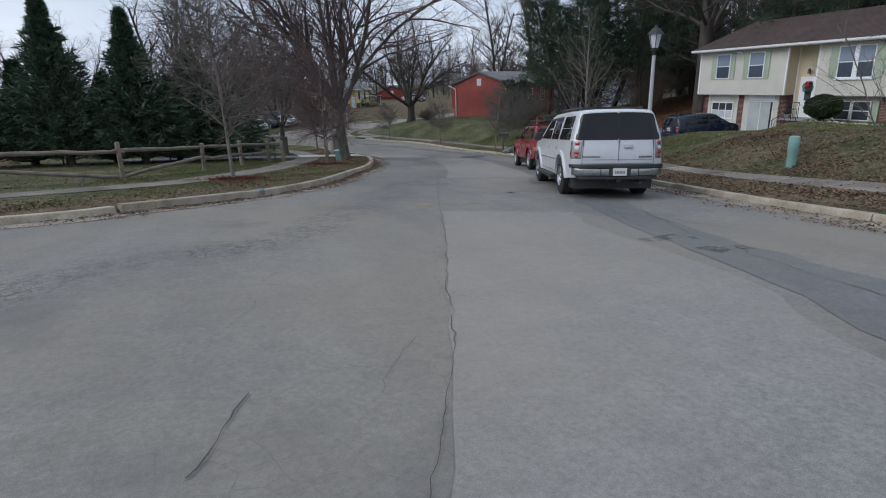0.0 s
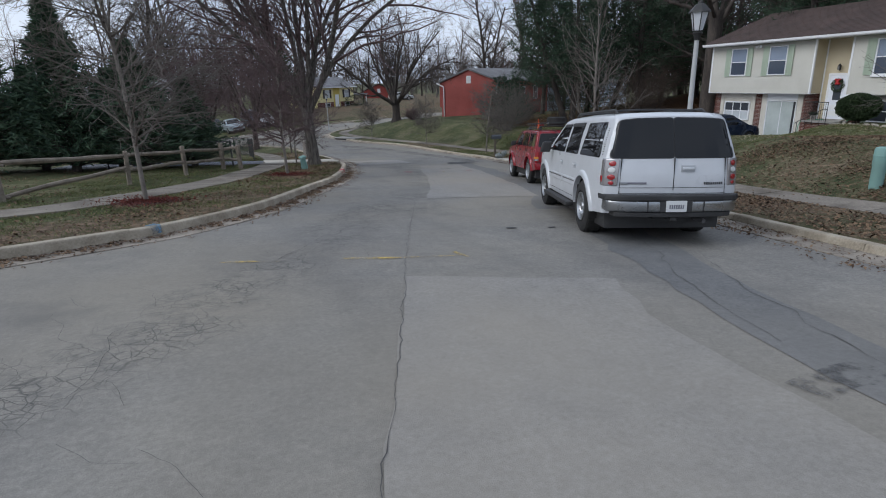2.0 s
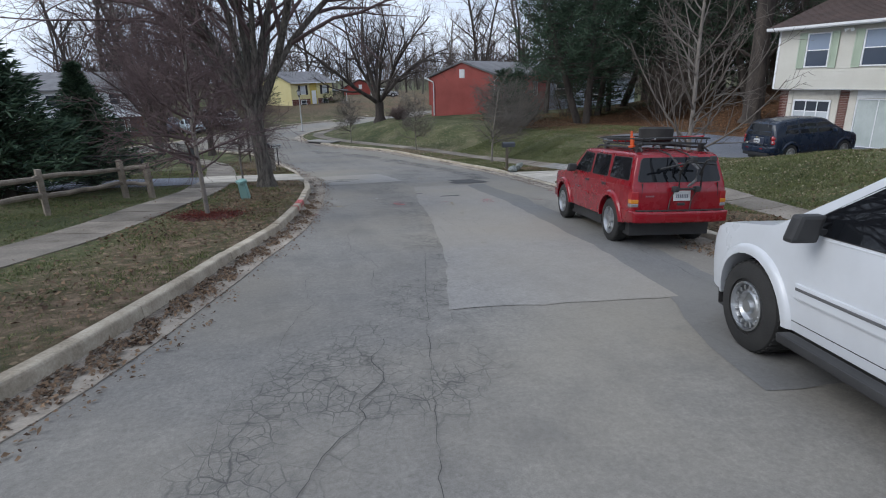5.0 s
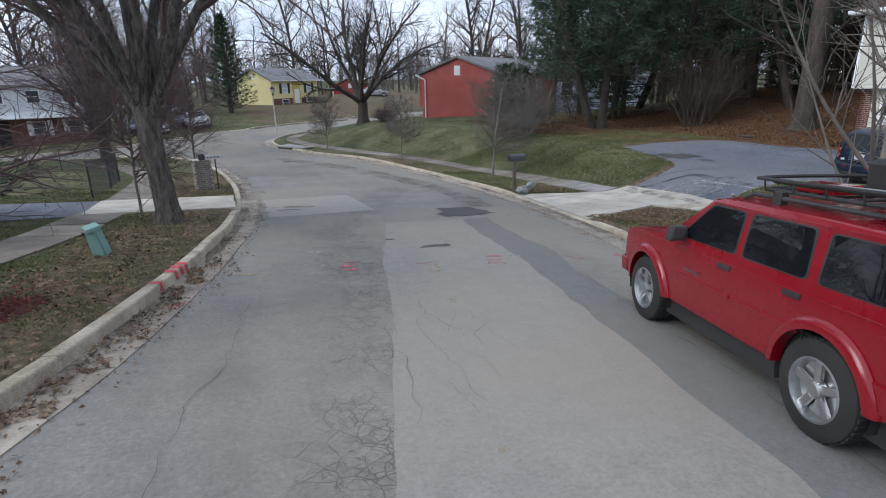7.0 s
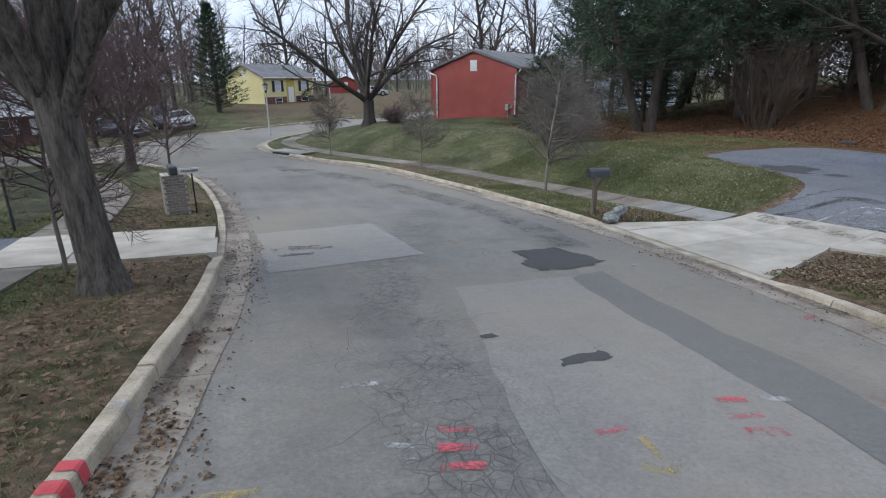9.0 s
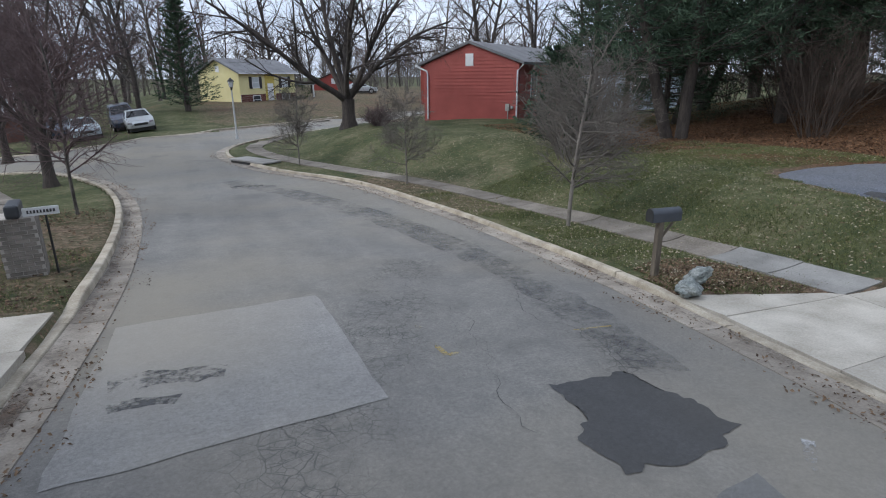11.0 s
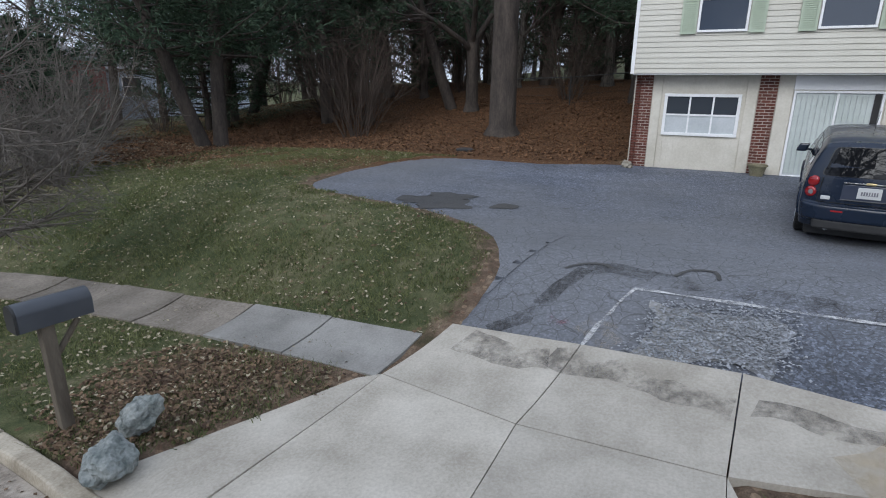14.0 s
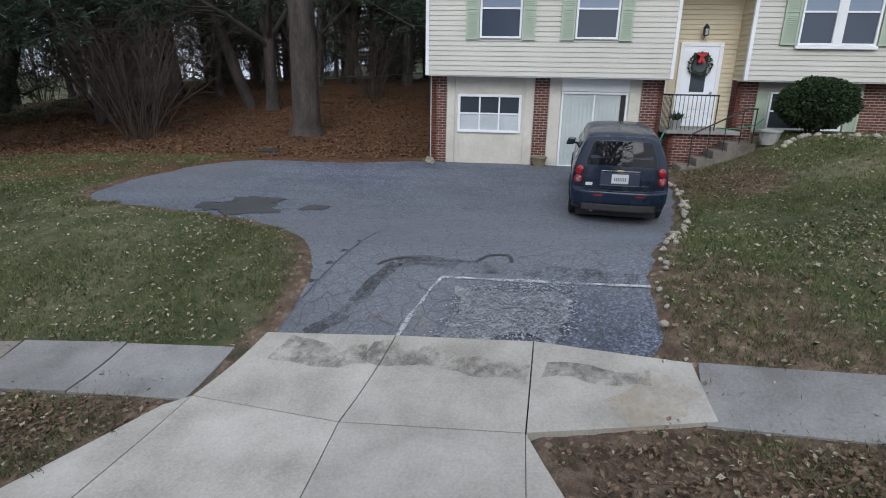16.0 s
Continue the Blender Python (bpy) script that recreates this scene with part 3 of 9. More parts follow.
between("asphalt_patch", [(-2.6, -9), (0.0, 0.2), (0.67, 1.97), (1.2, 3.44), (1.62, 4.74), (2.1, 6.1), (3.02, 8.98)], [(1.4, -9), (3.1, 1.2), (4.05, 3.7), (4.35, 5.6), (4.5, 6.8), (4.75, 7.5), (5.0, 8.1)], ASPHALT_PATCH, 0.006, road, 0.05, "newer smooth grey asphalt patch")
between("asphalt_patch", [(5.4, 15.5), (6.0, 17.0), (6.52, 18.45), (7.03, 20.14), (7.63, 22.2), (8.16, 24.4), (8.57, 25.6), (9.14, 27.5)], [(8.0, 14.9), (8.5, 16.4), (9.0, 18.3), (9.53, 20.46), (10.01, 22.4), (10.32, 24.0), (10.59, 25.4), (10.99, 27.4)], ASPHALT_PATCH, 0.006, road, 0.07)
sheet("pale_patch", [(6.75, 29.35), (9.5, 29.7), (9.53, 33.3), (6.85, 32.9)], ASPHALT_PALE, 0.007, road, 14, 14, 0.05, label="pale rectangular road patch")
sheet("black_patch", [(10.75, 27.85), (12.15, 27.95), (12.15, 29.2), (11.1, 29.3)], ASPHALT_BLACK, 0.009, road, 22, 22, 0.26, label="fresh black asphalt patch")
between("trench_band", [(3.2, 0.5), (3.7, 2.4), (4.2, 3.74), (4.7, 5.58), (5.1, 7.0), (5.54, 8.22), (5.8, 9.0), (6.2, 10.3)], [(4.9, 0.5), (5.15, 2.6), (5.3, 4.6), (5.65, 6.2), (6.0, 7.3), (6.5, 8.6), (7.2, 10.4), (7.6, 11.4)], ASPHALT_BAND, 0.005, road, 0.12, "darker trench strip in the asphalt")
between("trench_band", [(6.8, 12.9), (7.2, 13.8), (8.0, 15.2), (8.76, 17.35), (9.0, 18.5), (9.53, 20.46), (10.01, 22.4), (10.32, 24.0), (10.59, 25.4), (10.95, 27.3)], [(8.0, 12.6), (8.6, 14.0), (9.2, 15.8), (9.8, 18.0), (10.2, 20.0), (10.55, 22.0), (10.96, 23.2), (11.15, 24.2), (11.25, 25.4), (11.66, 27.5)], ASPHALT_BAND, 0.005, road, 0.09)
between("trench_band", [(12.15, 29.3), (12.6, 32.5), (12.5, 36.5), (11.9, 40.0), (10.6, 44.0), (8.6, 47.5)], [(12.75, 29.0), (13.3, 32.5), (13.4, 36.5), (12.9, 40.3), (11.5, 44.3), (9.4, 47.8)], WORN_BAND, 0.012, road, 0.2)

# ---- kerbs, gutters and walks ----
def kerb_run(name, label, line, side, skip=(), reach=None, height=0.145):
    """Gutter pan and kerb stones along a road edge; side +1 puts the kerb to the line's left. skip: stretches (by y) with a lowered kerb."""
    top = thing(name, label, "kerb", kind="structure")
    ln = np.array(line)
    if reach:
        ln = ln[(ln[:, 1] > reach[0]) & (ln[:, 1] < reach[1]) & (ln[:, 0] > reach[2]) & (ln[:, 0] < reach[3])]
    per = 5
    rng = random.Random(4)
    for i in range(0, len(ln) - 1, per):
        seg = ln[i:i + per + 1]
        if len(seg) < 2:
            continue
        h = height + rng.uniform(-0.008, 0.008)
        sections = {"gutter_pan": [(-0.02, -0.12), (-0.02, 0.012), (0.2, 0.004), (0.425, 0.016), (0.425, -0.12)],
                    "kerb_stone": [(0.427, -0.15), (0.43, 0.018), (0.442, h - 0.026), (0.45, h - 0.008), (0.468, h), (0.585, h), (0.6, h - 0.012), (0.6, -0.15)]}
        for nm, prof in sections.items():
            ks = np.array(seg)
            d0 = (ks[1] - ks[0]) / np.linalg.norm(ks[1] - ks[0])
            d1 = (ks[-1] - ks[-2]) / np.linalg.norm(ks[-1] - ks[-2])
            ks[0] = ks[0] + d0 * 0.008
            ks[-1] = ks[-1] - d1 * 0.008
            tz = rng.uniform(-0.008, 0.008)
            bm = bmesh.new()
            rings = []
            t = np.gradient(ks, axis=0)
            t /= np.linalg.norm(t, axis=1)[:, None]
            nrm = side * np.c_[-t[:, 1], t[:, 0]]
            for p, n in zip(ks, nrm):
                ring = []
                away = min([max(lo - p[1], p[1] - hi, 0.0) for lo, hi in skip] or [9.0])
                drop = 0.2 + 0.8 * float(ss(0.0, 0.9, away))
                for a, b in prof:
                    q = p + n * a
                    b = 0.018 + (b - 0.018) * drop if nm == "kerb_stone" and b > 0.018 else b
                    ring.append(bm.verts.new((q[0], q[1], rz(q[0], q[1]) + b + (tz if nm == "kerb_stone" and b > 0.02 else 0))))
                rings.append(ring)
            m_ = len(prof)
            for r0, r1 in zip(rings, rings[1:]):
                for k in range(m_):
                    bm.faces.new((r0[k], r0[(k + 1) % m_], r1[(k + 1) % m_], r1[k]))
            bm.faces.new(rings[0])
            bm.faces.new(rings[-1][::-1])
            part(nm, bm, CURB_MAT if nm == "kerb_stone" else GUTTER_MAT, top)
    return top


kerb_left = kerb_run("kerb_left", "weathered concrete kerb and gutter beside the verge", LEFT_EDGE, 1, skip=((30.6, 33.6),), reach=(4, 61, -14, 40))
kerb_right = kerb_run("kerb_right", "weathered concrete kerb and gutter beside the lawns", RIGHT_EDGE, -1, skip=((26.2, 30.4),), reach=(-12, 90, 0, 40), height=0.115)
kerb_far = kerb_run("kerb_far", "concrete kerb of the cross street", FAR_EDGE, 1, skip=((63, 66.2),), reach=(50, 100, -20, 46))


def slab(parent, quad, material, top=0.125, thick=0.12, gap=0.008, zf=land_z, low=None):
    """A paving slab on the slope; low: height of its first two corners where it falls to the gutter."""
    q = np.array(quad, float)
    c = q.mean(0)
    q = c + (q - c) * (1 - gap / np.linalg.norm(q - c, axis=1))[:, None]
    bm = bmesh.new()
    n = 4
    up, dn = [], []
    for j in range(n + 1):
        for i in range(n + 1):
            u, v = i / n, j / n
            p = (1 - u) * (1 - v) * q[0] + u * (1 - v) * q[1] + u * v * q[2] + (1 - u) * v * q[3]
            up.append(bm.verts.new((p[0], p[1], float(zf(p[0], p[1])) + (top if low is None else low + (top - low) * v))))
    for j in range(n):
        for i in range(n):
            bm.faces.new((up[j * (n + 1) + i], up[j * (n + 1) + i + 1], up[(j + 1) * (n + 1) + i + 1], up[(j + 1) * (n + 1) + i]))
    rim = [up[i] for i in range(n + 1)] + [up[j * (n + 1) + n] for j in range(1, n + 1)] + [up[n * (n + 1) + i] for i in range(n - 1, -1, -1)] + [up[j * (n + 1)] for j in range(n - 1, 0, -1)]
    foot = [bm.verts.new(v.co - Vector((0, 0, thick))) for v in rim]
    for i in range(len(rim)):
        j = (i + 1) % len(rim)
        bm.faces.new((rim[i], rim[j], foot[j], foot[i]))
    return part("slab", bm, material, parent)


def walk_run(name, label, line, width, material, skip=None):
    top = thing(name, label, "pavement", kind="structure")
    ln = spline(line, 1.3)
    a, b = offset_line(ln, width / 2), offset_line(ln, -width / 2)
    rng = random.Random(8)
    for i in range(len(ln) - 1):
        if skip and skip(*ln[i]):
            continue
        slab(top, [a[i], a[i + 1], b[i + 1], b[i]], material, 0.125 + rng.uniform(-0.008, 0.01))
    return top


walk_left = walk_run("pavement_left", "old grey concrete sidewalk beside the rail fence", [(-16, 8.6), (-9, 11.6), (-4.4, 14.4), (-2.1, 15.9), (-0.8, 17.9), (0.85, 21.5), (1.85, 25.2), (2.7, 28.6), (3.2, 33), (3.25, 38), (3.0, 42), (2.0, 46.5), (0.3, 51)], 1.15, CONCRETE_DIRTY)
walk_right_near = walk_run("pavement_right", "old grey concrete sidewalk crossing the lawns", [(15.2, 21.0), (16.05, 22.9), (16.46, 24.2), (16.68, 25.4)], 0.75, CONCRETE_OLD)
walk_right_lower = walk_run("pavement_right", "soiled concrete sidewalk half covered by leaves", [(10.6, -10), (10.9, 2), (11.4, 8), (12.4, 13.5), (14.2, 18.7), (15.18, 20.96)], 0.75, CONCRETE_DIRTY)
walk_right_mid = walk_run("pavement_corner", "pale grey concrete sidewalk slabs beside the driveway apron", [(17.12, 29.8), (17.22, 30.9), (17.29, 32.4)], 0.86, CONCRETE_OLD)
walk_right_far = walk_run("pavement_corner", "soiled brown-grey concrete sidewalk curving to the street corner", [(17.29, 32.42), (17.25, 36.5), (16.7, 40), (15.4, 44.4), (12.6, 50.0), (11.35, 53.4), (10.85, 56.3), (11.6, 58.6), (13.6, 61.0)], 0.86, CONCRETE_DIRTY)

apron = thing("driveway_apron", "pale concrete driveway apron with dark stains", "driveway", kind="structure")
top_line = [(17.85, 30.05), (17.76, 29.5), (17.62, 28.06), (17.43, 26.69), (17.03, 25.37), (16.95, 24.9)]
mid_line = [(16.62, 30.1), (16.74, 29.79), (16.36, 28.29), (16.23, 26.79), (16.34, 25.37), (16.3, 24.8)]
low_line = [(14.5, 30.75), (14.45, 30.0), (14.12, 28.3), (13.8, 26.85), (13.62, 26.1)]
for i in range(1, 4):
    slab(apron, [mid_line[i], mid_line[i + 1], top_line[i + 1], top_line[i]], CONCRETE, 0.13)
for i in range(1, 3):
    slab(apron, [low_line[i], low_line[i + 1], mid_line[i + 1], mid_line[i]], CONCRETE, 0.13, low=0.045)
slab(apron, [(14.5, 31.0), low_line[1], mid_line[1], (16.6, 29.98)], CONCRETE, 0.13, low=0.06)
slab(apron, [low_line[3], (13.55, 25.95), (15.5, 26.55), mid_line[3]], CONCRETE, 0.13, low=0.06)

apron_left = thing("driveway_apron_left", "pale concrete driveway slab beside the street tree", "driveway", kind="structure")
for a, b in ((30.7, 32.1), (32.1, 33.5)):
    slab(apron_left, [(3.8, a), (6.05, a), (6.1, b), (3.8, b)], CONCRETE, 0.135)
    slab(apron_left, [(2.6, a), (3.78, a), (3.78, b), (2.6, b)], CONCRETE, 0.14)
sheet("side_drive", [(-6, 30.2), (2.6, 30.6), (2.6, 33.6), (-6, 34.2)], ASPHALT_DRIVE, 0.115, apron_left, 10, 6, 0.08, land_z, "grey asphalt side drive")

# asphalt drive in rings round its middle
drive_c = np.array([23.0, 28.3])
dvv, dvf = [], []
RINGS = 16
nb = len(DRIVE_OUTLINE)
for r in range(8, RINGS + 1):
    for p in DRIVE_OUTLINE:
        q = drive_c + (p - drive_c) * r / RINGS
        w = 0.06 if r == RINGS else 0.0
        q = q + w * np.array([noise.noise((q[0] * 3, q[1] * 3, 1)), noise.noise((q[0] * 3, q[1] * 3, 4))])
        dvv.append((q[0], q[1], float(land_z(*q)) + 0.06 + 0.012 * noise.noise((q[0] * 0.8, q[1] * 0.8, 2))))
# the middle of the drive as a plain grid, 4 mm lower at its hidden rim
core = drive_c + (DRIVE_OUTLINE - drive_c) * 8 / RINGS
gx, gy = np.arange(core[:, 0].min() - 0.3, core[:, 0].max() + 0.5, 0.25), np.arange(core[:, 1].min() - 0.3, core[:, 1].max() + 0.5, 0.25)
GX, GY = np.meshgrid(gx, gy)
GS = signed(core, GX, GY)
g_id = {}
for j in range(len(gy) - 1):
    for i in range(len(gx) - 1):
        cell = ((j, i), (j, i + 1), (j + 1, i + 1), (j + 1, i))
        if min(GS[c] for c in cell) > 0.0:
            continue
        face = []
        for c in cell:
            if c not in g_id:
                g_id[c] = len(dvv)
                x, y = GX[c], GY[c]
                dvv.append((x, y, float(land_z(x, y)) + 0.056 + 0.012 * noise.noise((x * 0.8, y * 0.8, 2))))
            face.append(g_id[c])
        dvf.append(tuple(face))
for r in range(RINGS - 8):
    for k in range(nb):
        a, b = r * nb + k, r * nb + (k + 1) % nb
        dvf.append((a, b, b + nb, a + nb))
driveway = tagged(raw_object("driveway", dvv, dvf, ASPHALT_DRIVE, None, True), "grey cracked asphalt driveway spreading to a parking pad", "driveway", kind="structure")


def dz(x, y):
    return land_z(x, y) + 0.06 + 0.012 * noise.noise((float(x) * 0.8, float(y) * 0.8, 2))


TAR_BAND = worn("old_tar", (0.05, 0.05, 0.052), (0.09, 0.09, 0.092), 0.8, 2.5, 12.0, 0.75)
TAR_FAINT = worn("faint_old_tar", (0.06, 0.06, 0.062), (0.1, 0.1, 0.102), 0.55, 2.5, 12.0, 0.6)


def dash(name, pts, w, mat, parent, lift=0.006, zf=dz, ragged=0.5):
    return ribbon(name, spline(pts, 0.12), w, mat, lift, parent, zf, ragged)


sheet("gravel_patch", [(17.62, 27.62), (17.5, 26.44), (18.22, 26.3), (18.48, 27.46)], GRAVEL_MAT, 0.01, driveway, 16, 16, 0.22, dz, "patch of broken grey gravel")
sheet("black_patch", [(21.05, 31.7), (21.7, 31.05), (22.75, 31.6), (21.9, 32.6)], ASPHALT_BLACK, 0.008, driveway, 24, 24, 0.55, dz, "black tar patch")
sheet("black_patch", [(21.8, 30.6), (21.8, 30.2), (22.2, 30.1), (22.25, 30.5)], ASPHALT_BLACK, 0.008, driveway, 12, 12, 0.25, dz)
dash("tar_band", [(17.8, 29.1), (18.12, 28.75), (18.7, 28.55), (19.15, 28.36)], 0.2, TAR_BAND, driveway, 0.005)
dash("tar_band", [(19.15, 28.36), (19.2, 28.0), (18.92, 27.15), (18.72, 26.3), (18.43, 25.55)], 0.3, TAR_FAINT, driveway, 0.005)
dash("tar_band", [(19.1, 28.6), (19.25, 28.45), (19.3, 28.2), (19.2, 28.05)], 0.05, CRACK_MAT, driveway, 0.008)
dash("tar_band", [(19.1, 27.35), (19.3, 27.2), (19.3, 26.95), (19.05, 26.9)], 0.05, CRACK_MAT, driveway, 0.008)
dash("white_line", [(17.68, 28.07), (18.1, 27.95), (18.73, 27.74)], 0.045, WHITE_SPRAY, driveway, 0.009, ragged=1.2)
dash("white_line", [(18.73, 27.74), (18.6, 27.0), (18.42, 26.1), (18.29, 25.44)], 0.04, WHITE_SPRAY, driveway, 0.013, ragged=1.2)

# ---- house materials ----
CREAM = surface("cream_vinyl_siding", (0.5, 0.484, 0.425), (0.59, 0.574, 0.515), 0.8, 25, 0.55, 0.05, 0.002)
TAN_SIDING = surface("tan_siding", (0.55, 0.47, 0.32), (0.63, 0.55, 0.39), 0.8, 25, 0.6, 0.05, 0.002)
WHITE_TRIM = surface("white_trim", (0.74, 0.75, 0.76), (0.84, 0.85, 0.86), 1.2, 30, 0.5, 0.05, 0.002)
GARAGE_PAINT = surface("cream_board", (0.5, 0.47, 0.4), (0.66, 0.63, 0.56), 1.5, 20, 0.6, 0.1, 0.003)
SAGE = surface("sage_green_shutter", (0.36, 0.43, 0.33), (0.44, 0.51, 0.41), 1.5, 30, 0.6, 0.06, 0.003)
BRICK_MAT = surface("red_brown_brick", (0.1, 0.034, 0.026), (0.19, 0.07, 0.05), 5.0, 60, 0.9, 0.4, 0.004, random_tint=0.35)
MORTAR = surface("mortar", (0.4, 0.37, 0.33), (0.52, 0.48, 0.44), 3, 60, 0.95, 0.3, 0.004)
SHINGLE = surface("brown_shingle_roof", (0.034, 0.021, 0.018), (0.075, 0.048, 0.04), 1.2, 30, 0.9, 0.5, 0.01)
SHINGLE_GREY = surface("grey_shingle_roof", (0.13, 0.13, 0.136), (0.22, 0.22, 0.228), 1.2, 22, 0.9, 0.4, 0.01)
RED_SIDING = surface("barn_red_siding", (0.27, 0.045, 0.035), (0.37, 0.07, 0.055), 0.8, 25, 0.6, 0.05, 0.002)
YELLOW_SIDING = surface("butter_yellow_siding", (0.66, 0.58, 0.28), (0.74, 0.67, 0.36), 0.8, 25, 0.6, 0.05, 0.002)
PALE_SIDING = surface("pale_grey_siding", (0.5, 0.52, 0.53), (0.62, 0.64, 0.65), 0.8, 25, 0.6, 0.05, 0.002)
BLUE_SIDING = surface("blue_grey_siding", (0.3, 0.36, 0.46), (0.4, 0.47, 0.56), 0.8, 25, 0.6, 0.05, 0.002)
WINDOW_GLASS = glass_dark("window_glass", (0.05, 0.058, 0.07), 0.05)
NET_GLASS = glass_dark("net_curtained_glass", (0.06, 0.076, 0.105), 0.08)
BLIND_GLASS = glass_dark("blind_behind_glass", (0.22, 0.27, 0.35), 0.08)
CURTAIN = surface("white_curtain_glass", (0.42, 0.46, 0.48), (0.55, 0.58, 0.6), 2, 20, 0.3, 0.0)
BLACK_IRON = gloss("black_iron", (0.012, 0.012, 0.012), 0.5)
STEEL = gloss("galvanised_steel", (0.4, 0.41, 0.42), 0.45, metal=0.8)
# Near-black, puts the shade inside rooms and hollows into the colour
OPENING_SHADE = surface("opening_shade", (0.02, 0.02, 0.02), (0.04, 0.04, 0.04), 1, 10, 0.9, 0.0)


def siding(parent, axis, at, out, a0, a1, z0, z1, material, pitch=0.115, name="siding_board", gable=None, thick=0.022):
    """Lapped boards on a wall. axis 'x': wall plane x = at, boards run in y. out: +1 or -1, the way that the wall faces."""
    n = int(round((z1 - z0) / pitch))
    n = max(n, 1)
    pitch = (z1 - z0) / n
    bm = bmesh.new()
    for k in range(n):
        lo, hi = z0 + k * pitch, z0 + (k + 1) * pitch
        b0, b1 = a0, a1
        if gable:
            b0, b1 = gable(lo)
            t0, t1 = gable(hi)
            if b1 - b0 < 0.05:
                continue
        else:
            t0, t1 = b0, b1
        prof = [(b0, lo, thick), (b1, lo, thick), (t1, hi, 0.004), (t0, hi, 0.004), (b0, lo, 0.0), (b1, lo, 0.0)]
        vs = []
        for a, z, d in prof:
            vs.append(bm.verts.new((at + out * d, a, z) if axis == "x" else (a, at + out * d, z)))
        bm.faces.new((vs[0], vs[1], vs[2], vs[3]))
        bm.faces.new((vs[4], vs[5], vs[1], vs[0]))
    return part(name, bm, material, parent)


def wall_box(name, parent, x0, x1, y0, y1, z0, z1, material, bevel=0.0, label=""):
    return part(name, boxed(x0, x1, y0, y1, z0, z1, bevel=bevel), material, parent, label)


def sash_window(parent, axis, at, out, a0, a1, z0, z1, cols=1, rows=2, frame=0.06, glass=None, mat=None, depth=0.05, bars=()):
    """A window with a raised frame, a meeting rail and separate panes."""
    mat = mat or WHITE_TRIM
    def bx(b0, b1, c0, c1, d0, d1, bev=0.0):
        lo, hi = sorted((at + out * d0, at + out * d1))
        return boxed(lo, hi, b0, b1, c0, c1, bevel=bev) if axis == "x" else boxed(b0, b1, lo, hi, c0, c1, bevel=bev)
    # Dark sheet behind the panes stands in for the unlit room
    win = part("window", bx(a0 + frame, a1 - frame, z0 + frame, z1 - frame, -0.06, -0.04), OPENING_SHADE, parent)
    for b0, b1, c0, c1 in ((a0, a1, z1 - frame, z1), (a0, a1, z0, z0 + frame), (a0, a0 + frame, z0 + frame, z1 - frame), (a1 - frame, a1, z0 + frame, z1 - frame)):
        part("window_frame", bx(b0, b1, c0, c1, -0.03, depth, 0.008), mat, win)
    w, h = (a1 - a0 - 2 * frame) / cols, (z1 - z0 - 2 * frame) / rows
    for i in range(cols):
        for j in range(rows):
            g = glass[(j * cols + i) % len(glass)] if isinstance(glass, (list, tuple)) else (glass or WINDOW_GLASS)
            p0, q0 = a0 + frame + i * w, z0 + frame + j * h
            part("pane", bx(p0, p0 + w, q0, q0 + h, 0.0, 0.008 + 0.006 * j), g, win)
    for j in range(1, rows):
        part("meeting_rail", bx(a0 + frame, a1 - frame, z0 + frame + j * h - 0.02, z0 + frame + j * h + 0.02, 0.0, 0.03), mat, win)
    for i in range(1, cols):
        part("mullion", bx(a0 + frame + i * w - 0.02, a0 + frame + i * w + 0.02, z0 + frame, z1 - frame, 0.0, 0.034), mat, win)
    return win


def shutter(parent, axis, at, out, a0, a1, z0, z1, material):
    """A louvred shutter: stiles, rails and tilted slats."""
    bm = bmesh.new()
    def bx(b0, b1, c0, c1, d0, d1):
        lo, hi = sorted((at + out * d0, at + out * d1))
        if axis == "x":
            box(bm, lo, hi, b0, b1, c0, c1)
        else:
            box(bm, b0, b1, lo, hi, c0, c1)
    bx(a0, a1, z0, z1, 0.02, 0.032)
    for b0, b1 in ((a0, a0 + 0.05), (a1 - 0.05, a1)):
        bx(b0, b1, z0, z1, 0.032, 0.052)
    zc = (z0 + z1) / 2
    for c in (z0, zc - 0.03, z1 - 0.06):
        bx(a0 + 0.05, a1 - 0.05, c, c + 0.06, 0.032, 0.05)
    c = z0 + 0.075
    while c < z1 - 0.08:
        if abs(c + 0.02 - zc) > 0.06:
            bx(a0 + 0.05, a1 - 0.05, c, c + 0.02, 0.032, 0.044)
        c += 0.042
    return part("shutter", bm, material, parent, "sage green louvred shutter" if material is SAGE else "")


brick_cache = {}


